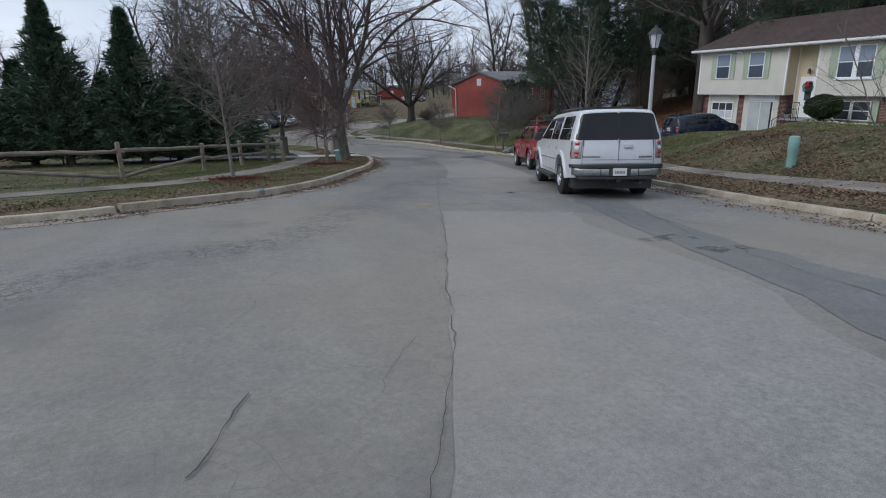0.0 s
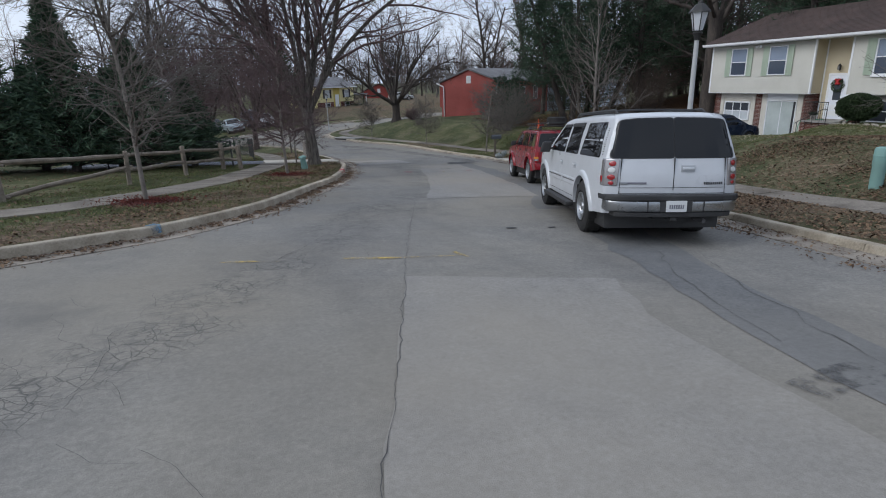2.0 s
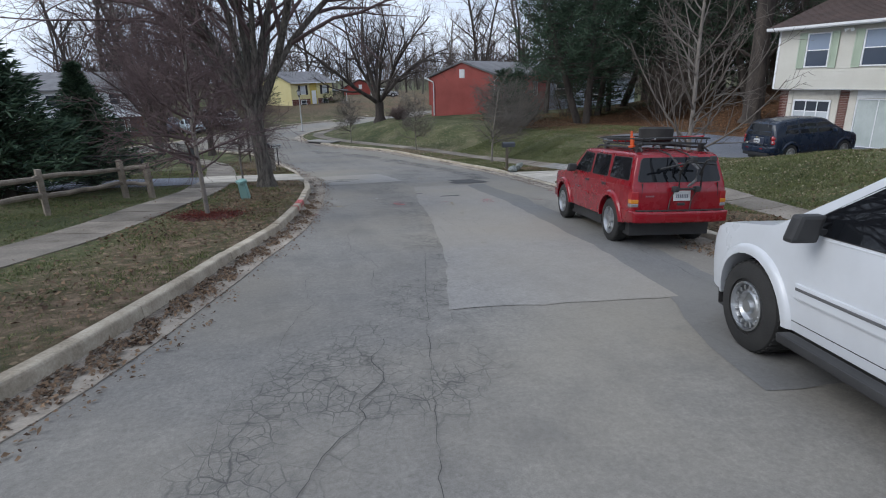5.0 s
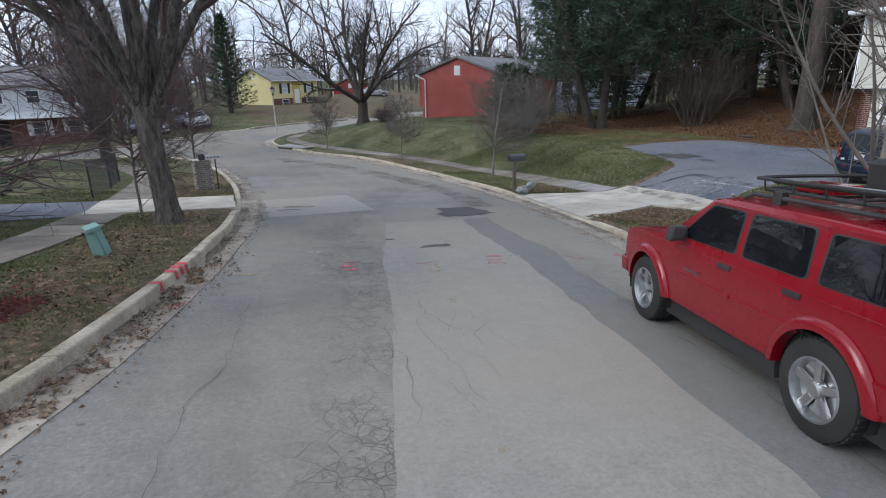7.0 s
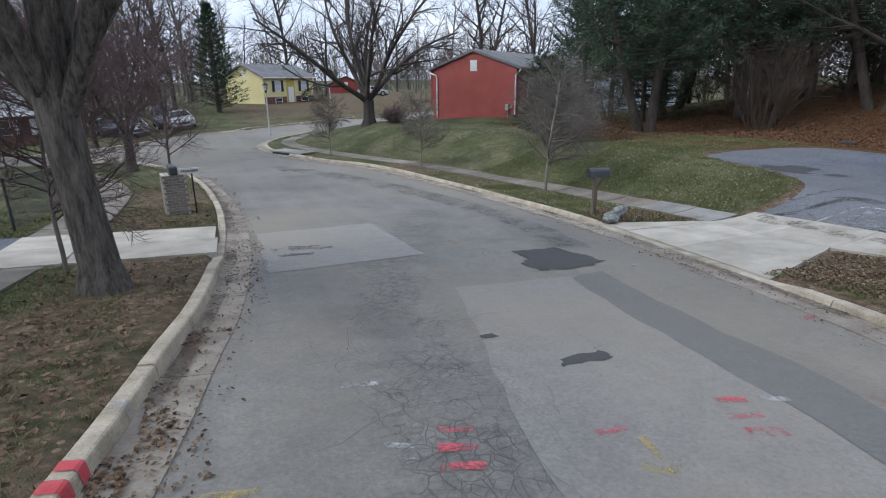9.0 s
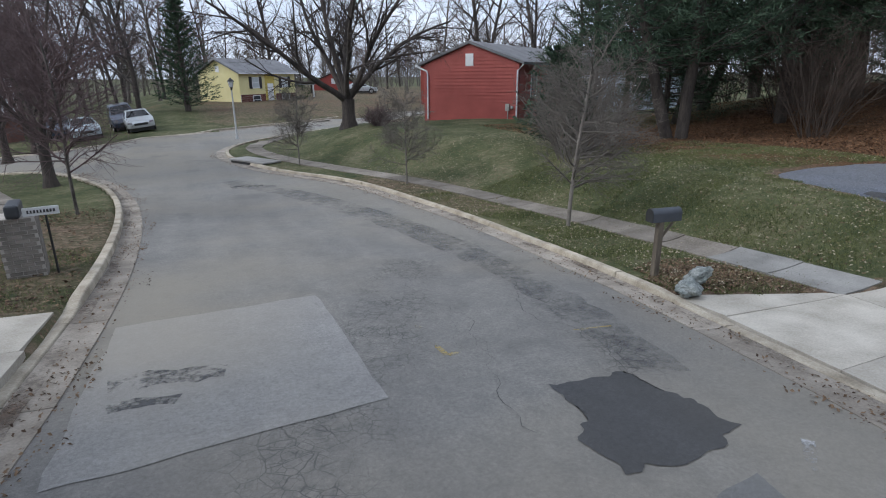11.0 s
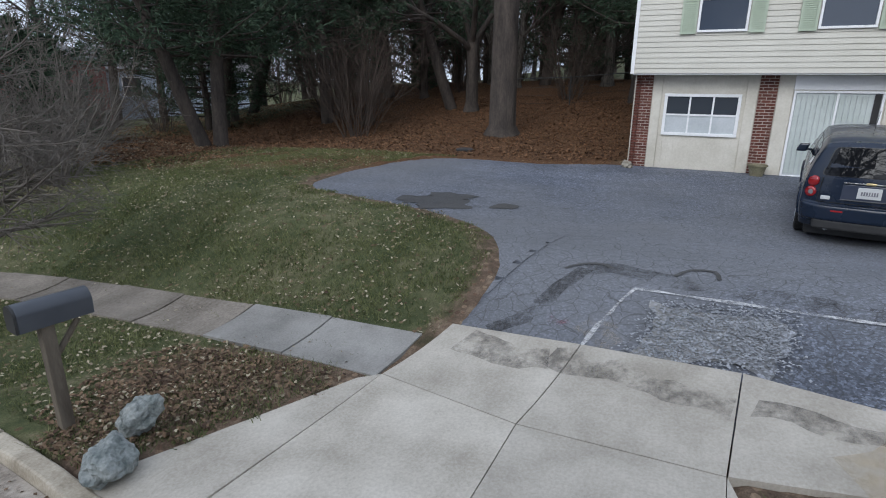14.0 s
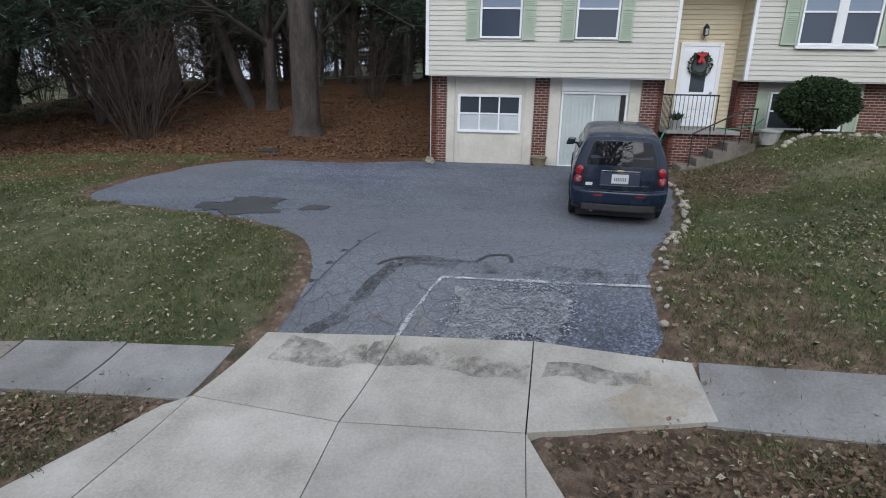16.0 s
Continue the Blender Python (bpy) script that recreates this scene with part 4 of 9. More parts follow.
def brick_wall(parent, axis, at, out, a0, a1, z0, z1, length=0.2, course=0.0677, joint=0.014, limit=None):
    """A mortar wall faced with separate bricks in running bond."""
    lo, hi = sorted((at, at - out * 0.12))
    bm = boxed(lo, hi, a0, a1, z0, z1) if axis == "x" else boxed(a0, a1, lo, hi, z0, z1)
    wall = part("brick_wall", bm, MORTAR, parent)
    n = int((z1 - z0) / course)
    c = (z1 - z0) / max(n, 1)
    for k in range(n):
        start = a0 - (0.5 * length if k % 2 else 0)
        while start < a1 - 0.01:
            b0, b1 = max(a0, start) + joint / 2, min(a1, start + length) - joint / 2
            start += length
            if b1 - b0 < 0.025:
                continue
            key = (axis, out, round(b1 - b0, 3), round(c, 4))
            if key not in brick_cache:
                w = b1 - b0
                l2, h2 = sorted((0.0, out * 0.008))
                bb = boxed(l2, h2, -w / 2, w / 2, joint / 2, c - joint / 2, bevel=0.0) if axis == "x" else boxed(-w / 2, w / 2, l2, h2, joint / 2, c - joint / 2, bevel=0.0)
                me = bpy.data.meshes.new("brick")
                bb.to_mesh(me)
                bb.free()
                me.materials.append(BRICK_MAT)
                brick_cache[key] = me
            ob = new("brick", brick_cache[key])
            ob.location = (at, (b0 + b1) / 2, z0 + k * c) if axis == "x" else ((b0 + b1) / 2, at, z0 + k * c)
            ob.parent = wall
    return wall


# ---- the split-level house ----
XF, XW, XD = 27.21, 27.65, 27.97
Z0, ZJ, ZE = -1.06, 1.30, 3.76
YA, YB, YC, YD = 29.13, 23.1, 21.38, 15.35
house = thing("house", "cream-sided split-level house with brick ground floor and brown roof", "house")
# upper block to the garage side, entry recess, upper block beyond
for y0, y1 in ((YB, YA), (YD, YC)):
    wall_box("wall", house, XF, 36.0, y0, y1, ZJ, ZE, CREAM)
    siding(house, "x", XF, -1, y0, y1, ZJ, ZE, CREAM)
    wall_box("jetty_soffit", house, XF + 0.01, XW + 0.05, y0 + 0.01, y1 - 0.01, ZJ - 0.03, ZJ - 0.002, WHITE_TRIM)
    for ye in (y0, y1):
        wall_box("corner_trim", house, XF - 0.035, XF + 0.05, ye - 0.04, ye + 0.04, ZJ - 0.01, ZE, WHITE_TRIM)
wall_box("wall", house, XD, 36.0, YC, YB, -0.2, ZE, TAN_SIDING)
siding(house, "x", XD, -1, YC, YB, 0.1, ZE, TAN_SIDING)
siding(house, "y", YC, 1, XF, XD, ZJ, ZE, TAN_SIDING)
siding(house, "y", YB, -1, XF, XD, ZJ, ZE, TAN_SIDING)
siding(house, "y", YA, 1, XF, 36.0, ZJ, ZE, CREAM)
siding(house, "y", YD, -1, XF, 36.0, ZJ, ZE, CREAM)
wall_box("corner_trim", house, XD - 0.05, XD - 0.024, YB - 0.09, YB - 0.03, 0.1, ZE, WHITE_TRIM)
# ground floor
wall_box("ground_floor", house, XW + 0.12, 36.0, YD + 0.02, YC - 0.02, Z0 - 0.4, ZJ - 0.03, MORTAR)
wall_box("ground_floor", house, XW + 0.12, 36.0, YB + 0.02, YA - 0.02, Z0 - 0.4, ZJ - 0.03, GARAGE_PAINT)
for y0, y1 in ((28.66, 29.06), (25.98, 26.36), (23.12, 23.66)):
    brick_wall(house, "x", XW, -1, y0, y1, Z0, ZJ - 0.03)
brick_wall(house, "y", 29.06, 1, XW, XW + 0.5, Z0, ZJ - 0.03)
brick_wall(house, "y", 23.12, -1, XW, XD, Z0, ZJ - 0.03)
brick_wall(house, "y", YC - 0.02, 1, XW, XD, -0.3, ZJ - 0.03)
for y0, y1, z0, z1 in ((20.86, YC - 0.02, -0.5, ZJ - 0.03), (YD + 0.05, 18.4, -0.5, ZJ - 0.03), (18.4, 20.86, -0.5, 0.1)):
    brick_wall(house, "x", XW, -1, y0, y1, z0, z1)
wall_box("lintel", house, XW - 0.01, XW + 0.12, 18.4, 20.86, 1.05, ZJ - 0.03, MORTAR)
# filled-in garage bay with boards and a six-pane window
wall_box("garage_board", house, XW + 0.02, XW + 0.1, 26.36, 28.66, Z0 + 0.02, ZJ - 0.03, GARAGE_PAINT)
for k in range(15):
    y = 26.62 + k * 0.13
    if y < 28.45:
        wall_box("garage_panel", house, XW + 0.004, XW + 0.018, y, y + 0.124, Z0 + 0.06, -0.2, GARAGE_PAINT)
        wall_box("garage_panel", house, XW + 0.004, XW + 0.018, y, y + 0.124, 0.86, ZJ - 0.06, GARAGE_PAINT)
for y0, y1, z0, z1 in ((26.37, 26.6, Z0 + 0.03, ZJ - 0.04), (28.44, 28.65, Z0 + 0.03, ZJ - 0.04), (26.61, 28.43, Z0 + 0.0, Z0 + 0.055)):
    wall_box("garage_trim", house, XW - 0.02, XW + 0.018, y0, y1, z0, z1, GARAGE_PAINT, 0.006)
sash_window(house, "x", XW + 0.01, -1, 26.68, 28.36, -0.15, 0.84, cols=3, rows=2, glass=[CURTAIN, CURTAIN, CURTAIN, WINDOW_GLASS, WINDOW_GLASS, WINDOW_GLASS], frame=0.07)
# glazed sliding door in the second bay
wall_box("bay_board", house, XW + 0.03, XW + 0.1, 23.66, 25.98, Z0 + 0.02, ZJ - 0.03, GARAGE_PAINT)
wall_box("bay_trim", house, XW - 0.01, XW + 0.028, 25.68, 25.97, Z0 + 0.02, ZJ - 0.04, GARAGE_PAINT, 0.006)
wall_box("bay_trim", house, XW - 0.01, XW + 0.028, 23.67, 23.95, Z0 + 0.02, ZJ - 0.04, GARAGE_PAINT, 0.006)
wall_box("bay_trim", house, XW - 0.005, XW + 0.028, 23.96, 25.67, 0.96, ZJ - 0.04, WHITE_TRIM, 0.006)
slider = sash_window(house, "x", XW + 0.03, -1, 23.98, 25.66, Z0 + 0.06, 0.94, cols=2, rows=1, glass=CURTAIN, frame=0.05)
BLIND = surface("blind_fabric", (0.42, 0.47, 0.45), (0.52, 0.57, 0.55), 2, 30, 0.7, 0.0)
for k in range(14):
    y = 24.18 + k * 0.102
    part("vertical_blind", boxed(XW + 0.006, XW + 0.012, y, y + 0.086, Z0 + 0.15, 0.86), BLIND, slider)
# Dark panel painted as the shade of the half-open slider
wall_box("opening_gap", slider, XW + 0.0, XW + 0.014, 23.98 + 0.06, 24.16, Z0 + 0.12, 0.88, OPENING_SHADE)
# upper windows with shutters
for a0, a1 in ((26.8, 27.82), (24.48, 25.5)):
    sash_window(house, "x", XF - 0.02, -1, a0, a1, 2.18, 3.56, frame=0.05, glass=[NET_GLASS, BLIND_GLASS])
    shutter(house, "x", XF - 0.02, -1, a0 - 0.33, a0 - 0.02, 2.15, 3.58, SAGE)
    shutter(house, "x", XF - 0.02, -1, a1 + 0.02, a1 + 0.35, 2.15, 3.58, SAGE)
for a0, a1 in ((19.58, 20.38), (18.66, 19.46)):
    sash_window(house, "x", XF - 0.02, -1, a0, a1, 2.1, 3.56, frame=0.05, glass=[NET_GLASS, BLIND_GLASS])
wall_box("mullion_post", house, XF - 0.07, XF - 0.02, 19.46, 19.58, 2.05, 3.6, WHITE_TRIM)
wall_box("window_sill", house, XF - 0.1, XF - 0.02, 18.62, 20.42, 2.02, 2.095, WHITE_TRIM, 0.01)
shutter(house, "x", XF - 0.02, -1, 20.4, 20.76, 2.1, 3.58, SAGE)
shutter(house, "x", XF - 0.02, -1, 18.26, 18.62, 2.1, 3.58, SAGE)
# low windows behind the shrub
for a0, a1 in ((18.78, 19.66), (19.7, 20.56)):
    sash_window(house, "x", XW - 0.01, -1, a0, a1, 0.12, 1.04, frame=0.05)
shutter(house, "x", XW - 0.01, -1, 20.58, 20.88, 0.05, 1.05, SAGE)
shutter(house, "x", XW - 0.01, -1, 18.42, 18.74, 0.05, 1.05, SAGE)
# front door with a wreath
door = part("door", boxed(XD - 0.065, XD - 0.02, 21.83, 22.67, 0.14, 2.1, bevel=0.006), surface("white_door_paint", (0.78, 0.81, 0.86), (0.85, 0.88, 0.93), 1, 20, 0.35, 0.02, 0.002), house, "white front door with an oval of leaded glass")
for y0, y1, z0, z1 in ((22.67, 22.77, 0.13, 2.2), (21.73, 21.83, 0.13, 2.2), (21.83, 22.67, 2.1, 2.2)):
    part("door_frame", boxed(XD - 0.08, XD - 0.022, y0, y1, z0, z1, bevel=0.006), WHITE_TRIM, door)
part("door_glass", boxed(XD - 0.074, XD - 0.066, 22.08, 22.44, 1.0, 1.95), glass_dark("leaded_glass", (0.06, 0.07, 0.085)), door)
for z0, z1 in ((0.3, 0.52), (0.56, 0.78)):
    part("door_panel", boxed(XD - 0.078, XD - 0.066, 21.97, 22.53, z0, z1, bevel=0.008), WHITE_TRIM, door)
part("door_handle", lathe(bmesh.new(), [(0.012, -0.05), (0.012, -0.02), (0.03, -0.01), (0.032, 0.012), (0.015, 0.025)], 12), STEEL, door).matrix_local = pose(XD - 0.1, 21.91, 0.98, 0, -90, 0)
wall_box("threshold", house, XD - 0.22, XD - 0.02, 21.71, 22.79, 0.08, 0.14, CONCRETE_OLD)
# eaves, gutter, roof
roof_z, ridge_z, xr_ = ZE, 5.45, 31.6
bm = bmesh.new()
vs0 = [(XF - 0.45, roof_z + 0.0), (xr_, ridge_z), (36.5, roof_z + 0.0), (36.5, roof_z + 0.12), (xr_, ridge_z + 0.13), (XF - 0.45, roof_z + 0.12)]
prism(bm, vs0, 1, YD - 0.3, YA + 0.3)
part("roof", bm, SHINGLE, house, "dark brown shingle roof")
for k in range(26):
    t0, t1 = k / 26, (k + 1) / 26
    xa, za = XF - 0.45 + t0 * (xr_ - XF + 0.45), roof_z + 0.12 + t0 * (ridge_z + 0.01 - roof_z)
    xb, zb_ = XF - 0.45 + t1 * (xr_ - XF + 0.45), roof_z + 0.12 + t1 * (ridge_z + 0.01 - roof_z)
    bm = bmesh.new()
    vs = [bm.verts.new(p) for p in ((xa, YD - 0.3, za + 0.014), (xa, YA + 0.3, za + 0.014), (xb, YA + 0.3, zb_ + 0.003), (xb, YD - 0.3, zb_ + 0.003), (xa, YD - 0.3, za - 0.004), (xa, YA + 0.3, za - 0.004))]
    bm.faces.new(vs[:4])
    bm.faces.new((vs[4], vs[5], vs[1], vs[0]))
    part("shingle_course", bm, SHINGLE, house)
for y0, y1 in ((YD, YA),):
    bm = bmesh.new()
    prism(bm, [(XF, ZE), (xr_, ridge_z), (36.0, ZE)], 1, y1 - 0.12, y1 - 0.01)
    prism(bm, [(XF, ZE), (xr_, ridge_z), (36.0, ZE)], 1, y0 + 0.01, y0 + 0.12)
    part("gable_wall", bm, CREAM, house)
wall_box("soffit", house, XF - 0.45, XF + 0.02, YD - 0.3, YA + 0.3, ZE - 0.03, ZE - 0.004, WHITE_TRIM)
wall_box("soffit", house, XF + 0.02, XD, YC + 0.01, YB - 0.01, ZE - 0.03, ZE - 0.004, WHITE_TRIM)
part("gutter", prism(bmesh.new(), [(XF - 0.58, ZE + 0.1), (XF - 0.565, ZE + 0.01), (XF - 0.53, ZE - 0.03), (XF - 0.452, ZE - 0.03), (XF - 0.452, ZE + 0.1)], 1, YD - 0.3, YA + 0.3), WHITE_TRIM, house, "white metal gutter")
bm = bmesh.new()
tube(bm, [(XF - 0.1, YD + 0.12, ZE - 0.03), (XF - 0.06, YD + 0.12, ZE - 0.3), (XF - 0.06, YD + 0.12, ZJ), (XW - 0.08, YD + 0.12, ZJ - 0.3), (XW - 0.08, YD + 0.12, -0.3)], 0.04, 8)
part("downpipe", bm, WHITE_TRIM, house)
# flood lamp under the eaves
bm = bmesh.new()
tube(bm, [(XF - 0.03, 26.05, ZE - 0.12), (XF - 0.16, 26.05, ZE - 0.14)], [0.04, 0.02], 8)
tube(bm, [(XF - 0.14, 26.0, ZE - 0.14), (XF - 0.24, 25.9, ZE - 0.2)], [0.03, 0.065], 10)
tube(bm, [(XF - 0.14, 26.1, ZE - 0.14), (XF - 0.24, 26.2, ZE - 0.2)], [0.03, 0.065], 10)
part("flood_light", bm, WHITE_TRIM, house)

# ---- vehicles ----
WHITE_CAR = gloss("white_car_paint", (0.56, 0.58, 0.61), 0.25, 0.5, dirt=0.16)
# Darker copy of the white car paint, carries the shade of the handle recesses
SHADED_WHITE = gloss("shaded_white_paint", (0.4, 0.42, 0.45), 0.35, 0.3, dirt=0.2)
RED_CAR = gloss("red_car_paint", (0.21, 0.002, 0.009), 0.2, 0.5, dirt=0.01, spec=0.35)
BLUE_CAR = gloss("dark_blue_car_paint", (0.008, 0.016, 0.034), 0.2, 0.3, dirt=0.01, spec=0.35)
SILVER_CAR = gloss("silver_car_paint", (0.45, 0.47, 0.48), 0.3, 0.5, metal=0.3)
NAVY_CAR = gloss("navy_car_paint", (0.03, 0.04, 0.07), 0.3, 0.5)
PALE_CAR = gloss("pale_blue_car_paint", (0.36, 0.43, 0.47), 0.3, 0.5)
CAR_GLASS = glass_dark("car_glass", (0.008, 0.009, 0.011), 0.02, spec=0.34)
TYRE = surface("tyre_rubber", (0.012, 0.012, 0.012), (0.028, 0.027, 0.026), 3, 60, 0.85, 0.3, 0.004)
RIM = gloss("alloy_rim", (0.5, 0.51, 0.52), 0.28, metal=0.95)
BLACK_PLASTIC = gloss("black_plastic", (0.018, 0.018, 0.019), 0.55)
GREY_PLASTIC = gloss("grey_plastic", (0.1, 0.1, 0.105), 0.5)
CHROME = gloss("brushed_bumper", (0.34, 0.35, 0.36), 0.22, metal=0.95)
RED_LENS = gloss("red_lens", (0.3, 0.008, 0.012), 0.12, 0.8, dirt=0.02)
CLEAR_LENS = gloss("clear_lens", (0.34, 0.33, 0.34), 0.12, 0.8, metal=0.5)
AMBER_LENS = gloss("amber_lens", (0.55, 0.2, 0.02), 0.15, 0.8, dirt=0.02)
PLATE_WHITE = gloss("plate_white", (0.62, 0.63, 0.63), 0.4)
DARK_INK = gloss("dark_ink", (0.02, 0.02, 0.025), 0.5)
GREY_INK = gloss("grey_ink", (0.16, 0.16, 0.19), 0.5)
SEAM = gloss("panel_gap", (0.008, 0.008, 0.008), 0.9)


def wheel(parent, x, y, r, width, side, spokes=5, hole_rim=False):
    """Tyre with tread blocks, rim with spokes and hub; side +1 faces to the car's right."""
    prof = [(r * 0.62, -width / 2), (r * 0.86, -width / 2), (r * 0.97, -width * 0.42), (r, -width * 0.3), (r, width * 0.3), (r * 0.97, width * 0.42), (r * 0.86, width / 2), (r * 0.62, width / 2)]
    m = pose(x, y, r, 0, 90 * side, 0)
    t = part("tyre", lathe(bmesh.new(), prof + prof[:1], 36, False), TYRE, parent, smooth=True, angle=35)
    t.matrix_local = m
    bm = bmesh.new()
    n = 40
    for k in range(n):
        a = 2 * math.pi * k / n
        for s in (-1, 1):
            box(bm, r - 0.012, r + 0.006, -0.013, 0.013, s * width * 0.08, s * width * 0.36, m=Matrix.Rotation(a + (0.04 if s > 0 else 0), 4, "Z"))
    part("tread", bm, TYRE, t)
    tyre_r, r = r, r * (0.86 if hole_rim else 1.0)
    part("sidewall", lathe(bmesh.new(), [(tyre_r * 0.66, width * 0.44), (r * 0.6, width * 0.44)], 36, False), TYRE, t)
    rim = part("rim", lathe(bmesh.new(), [(r * 0.64, -0.02), (r * 0.64, width * 0.5), (r * 0.6, width * 0.52), (r * 0.58, width * 0.42), (r * 0.54, width * 0.2), (r * 0.1, width * 0.16)], 36), RIM, parent, smooth=True, angle=30)
    rim.matrix_local = m
    bm = bmesh.new()
    if hole_rim:
        lathe(bm, [(r * 0.5, width * 0.2), (r * 0.5, width * 0.3), (r * 0.36, width * 0.42), (r * 0.3, width * 0.3), (r * 0.2, width * 0.34), (r * 0.16, width * 0.46), (r * 0.05, width * 0.47)], 32)
        for k in range(16):
            a = 2 * math.pi * k / 16
            box(bm, r * 0.43, r * 0.55, -r * 0.035, r * 0.035, width * 0.2, width * 0.42, bevel=0.004, m=Matrix.Rotation(a, 4, "Z"))
    else:
        for k in range(spokes):
            a = 2 * math.pi * k / spokes
            box(bm, r * 0.08, r * 0.58, -r * 0.085, r * 0.085, width * 0.26, width * 0.42, bevel=0.012, m=Matrix.Rotation(a, 4, "Z"))
        lathe(bm, [(r * 0.17, width * 0.2), (r * 0.17, width * 0.46), (r * 0.12, width * 0.5), (r * 0.04, width * 0.5)], 20)
    part("spokes", bm, RIM, rim)
    return t


def arc(y, zc, r, n=12):
    """A wheel arch seen from the side, from front to rear, over a hub at height zc."""
    a0 = math.asin(max(-1, min(1, (0.36 - zc) / r)))
    return [(y + r * math.cos(a), zc + r * math.sin(a)) for a in np.linspace(a0, math.pi - a0, n)]


def rounded(poly, rad, n=4):
    """The polygon with its corners rounded off."""
    out = []
    for i, p in enumerate(poly):
        p = np.array(p, float)
        a, b = np.array(poly[i - 1], float) - p, np.array(poly[(i + 1) % len(poly)], float) - p
        la, lb = np.linalg.norm(a), np.linalg.norm(b)
        s, e = p + a / la * min(rad, 0.45 * la), p + b / lb * min(rad, 0.45 * lb)
        for k in range(n + 1):
            t = k / n
            out.append(tuple((1 - t) ** 2 * s + 2 * t * (1 - t) * p + t * t * e))
    return out


def grown(poly, d):
    """The polygon grown by about d metres on every side."""
    c = np.mean(np.array(poly), axis=0)
    return [tuple(c + (np.array(p) - c) * (1 + d / max(np.linalg.norm(np.array(p) - c), 0.05))) for p in poly]


def skin(poly, at, thick):
    """A thin plate: poly of 2D points, at(p, d) gives the 3D point d metres proud of the surface."""
    bm = bmesh.new()
    f = [bm.verts.new(at(p, thick)) for p in poly]
    g = [bm.verts.new(at(p, -0.03)) for p in poly]
    bm.faces.new(f)
    bm.faces.new(g[::-1])
    for i in range(len(poly)):
        j = (i + 1) % len(poly)
        bm.faces.new((f[i], f[j], g[j], g[i]))
    return bm


def vehicle(name, label, m, hw, profile, base, r, tyre_w, sill, paint, windows, rear_panes, screen, wheel_args=None, flare=0.03, bevel=0.04, arch=1.2, frames=True):
    """A road vehicle facing +y, square in section until shape_car() rounds it. profile: side outline (y, z) from the rear bottom
    over the roof to the front bottom. windows: side panes (y, z). rear_panes: tail panes (x, z). screen: the windscreen's (y, z) top and foot."""
    car = thing(name, label, "car", m)
    ra = r * arch
    under = [(y, max(z, sill)) for y, z in arc(base[1], r, ra) + arc(base[0], r, ra)]
    outline = profile + under
    bm = bmesh.new()
    a = [bm.verts.new((-hw, y, z)) for y, z in outline]
    b = [bm.verts.new((hw, y, z)) for y, z in outline]
    bm.faces.new(a)
    bm.faces.new(b[::-1])
    n = len(outline)
    for i in range(n):
        j = (i + 1) % n
        bm.faces.new((a[j], a[i], b[i], b[j]))
    es = [bm.edges.get((ring[i], ring[i + 1])) for ring in (a, b) for i in range(len(profile) - 1)]
    bmesh.ops.bevel(bm, geom=[e for e in es if e], offset=bevel, segments=4, affect="EDGES", profile=0.5, clamp_overlap=True)
    part("body", bm, paint, car, smooth=True, angle=34)
    # Black block, set low and wide to keep light out below the car
    part("underbody", boxed(-hw + 0.1, hw - 0.1, profile[0][0] + 0.22, profile[-1][0] - 0.2, sill - 0.21, sill + 0.3), BLACK_PLASTIC, car)
    for poly in windows:
        for s in (-1, 1):
            def at(p, d):
                return (s * (hw + d), p[0], p[1])
            q = rounded(poly, 0.045)
            if frames:
                part("window_seal", skin(grown(q, 0.022), at, 0.003), BLACK_PLASTIC, car)
            part("side_window", skin(q, at, 0.007), CAR_GLASS, car)
    k_top = max(range(len(profile)), key=lambda k: profile[k][1])
    ty, tz = [p[0] for p in profile[:k_top]], [p[1] for p in profile[:k_top]]
    def tail(p, d):
        return (p[0], float(np.interp(p[1], tz, ty)) - d, p[1])
    for poly in rear_panes:
        q = rounded(poly, 0.06)
        part("rear_seal", skin(grown(q, 0.02), tail, 0.003), BLACK_PLASTIC, car)
        part("rear_window", skin(q, tail, 0.008), CAR_GLASS, car)
    (y2, z2), (y3, z3) = screen
    def front(p, d):
        return (p[0], y3 + (y2 - y3) * p[1] + d * 0.7, z3 + (z2 - z3) * p[1] + d * 0.7)
    part("windscreen", skin(rounded([(-hw * 0.88, 0.06), (hw * 0.88, 0.06), (hw * 0.86, 0.92), (-hw * 0.86, 0.92)], 0.06), front, 0.008), CAR_GLASS, car)
    for y in base:
        for s in (-1, 1):
            wheel(car, s * (hw - tyre_w / 2 + 0.01), y, r, tyre_w, s, **(wheel_args or {}))
            bm = bmesh.new()
            ring = [(y + (ra - 0.004) * math.cos(q), r + (ra - 0.004) * math.sin(q)) for q in np.linspace(-0.25, math.pi + 0.25, 18)]
            A = [bm.verts.new((s * (hw - 0.03), *p)) for p in ring]
            B = [bm.verts.new((s * (hw - 0.5), *p)) for p in ring]
            for q in range(len(ring) - 1):
                bm.faces.new((A[q], A[q + 1], B[q + 1], B[q]))
            bm.faces.new(B)
            part("wheel_liner", bm, SEAM, car)
            if flare:
                bm = bmesh.new()
                rows = []
                for out, dr in ((-0.03, 0.085), (flare * 0.55, 0.07), (flare * 0.92, 0.045), (flare, 0.02), (flare, -0.012), (-0.05, -0.014)):
                    rows.append([bm.verts.new((s * (hw + out), p[0], max(p[1], sill))) for p in arc(y, r, ra + dr, 18)])
                for r0, r1 in zip(rows, rows[1:]):
                    for q in range(17):
                        bm.faces.new((r0[q], r0[q + 1], r1[q + 1], r1[q]))
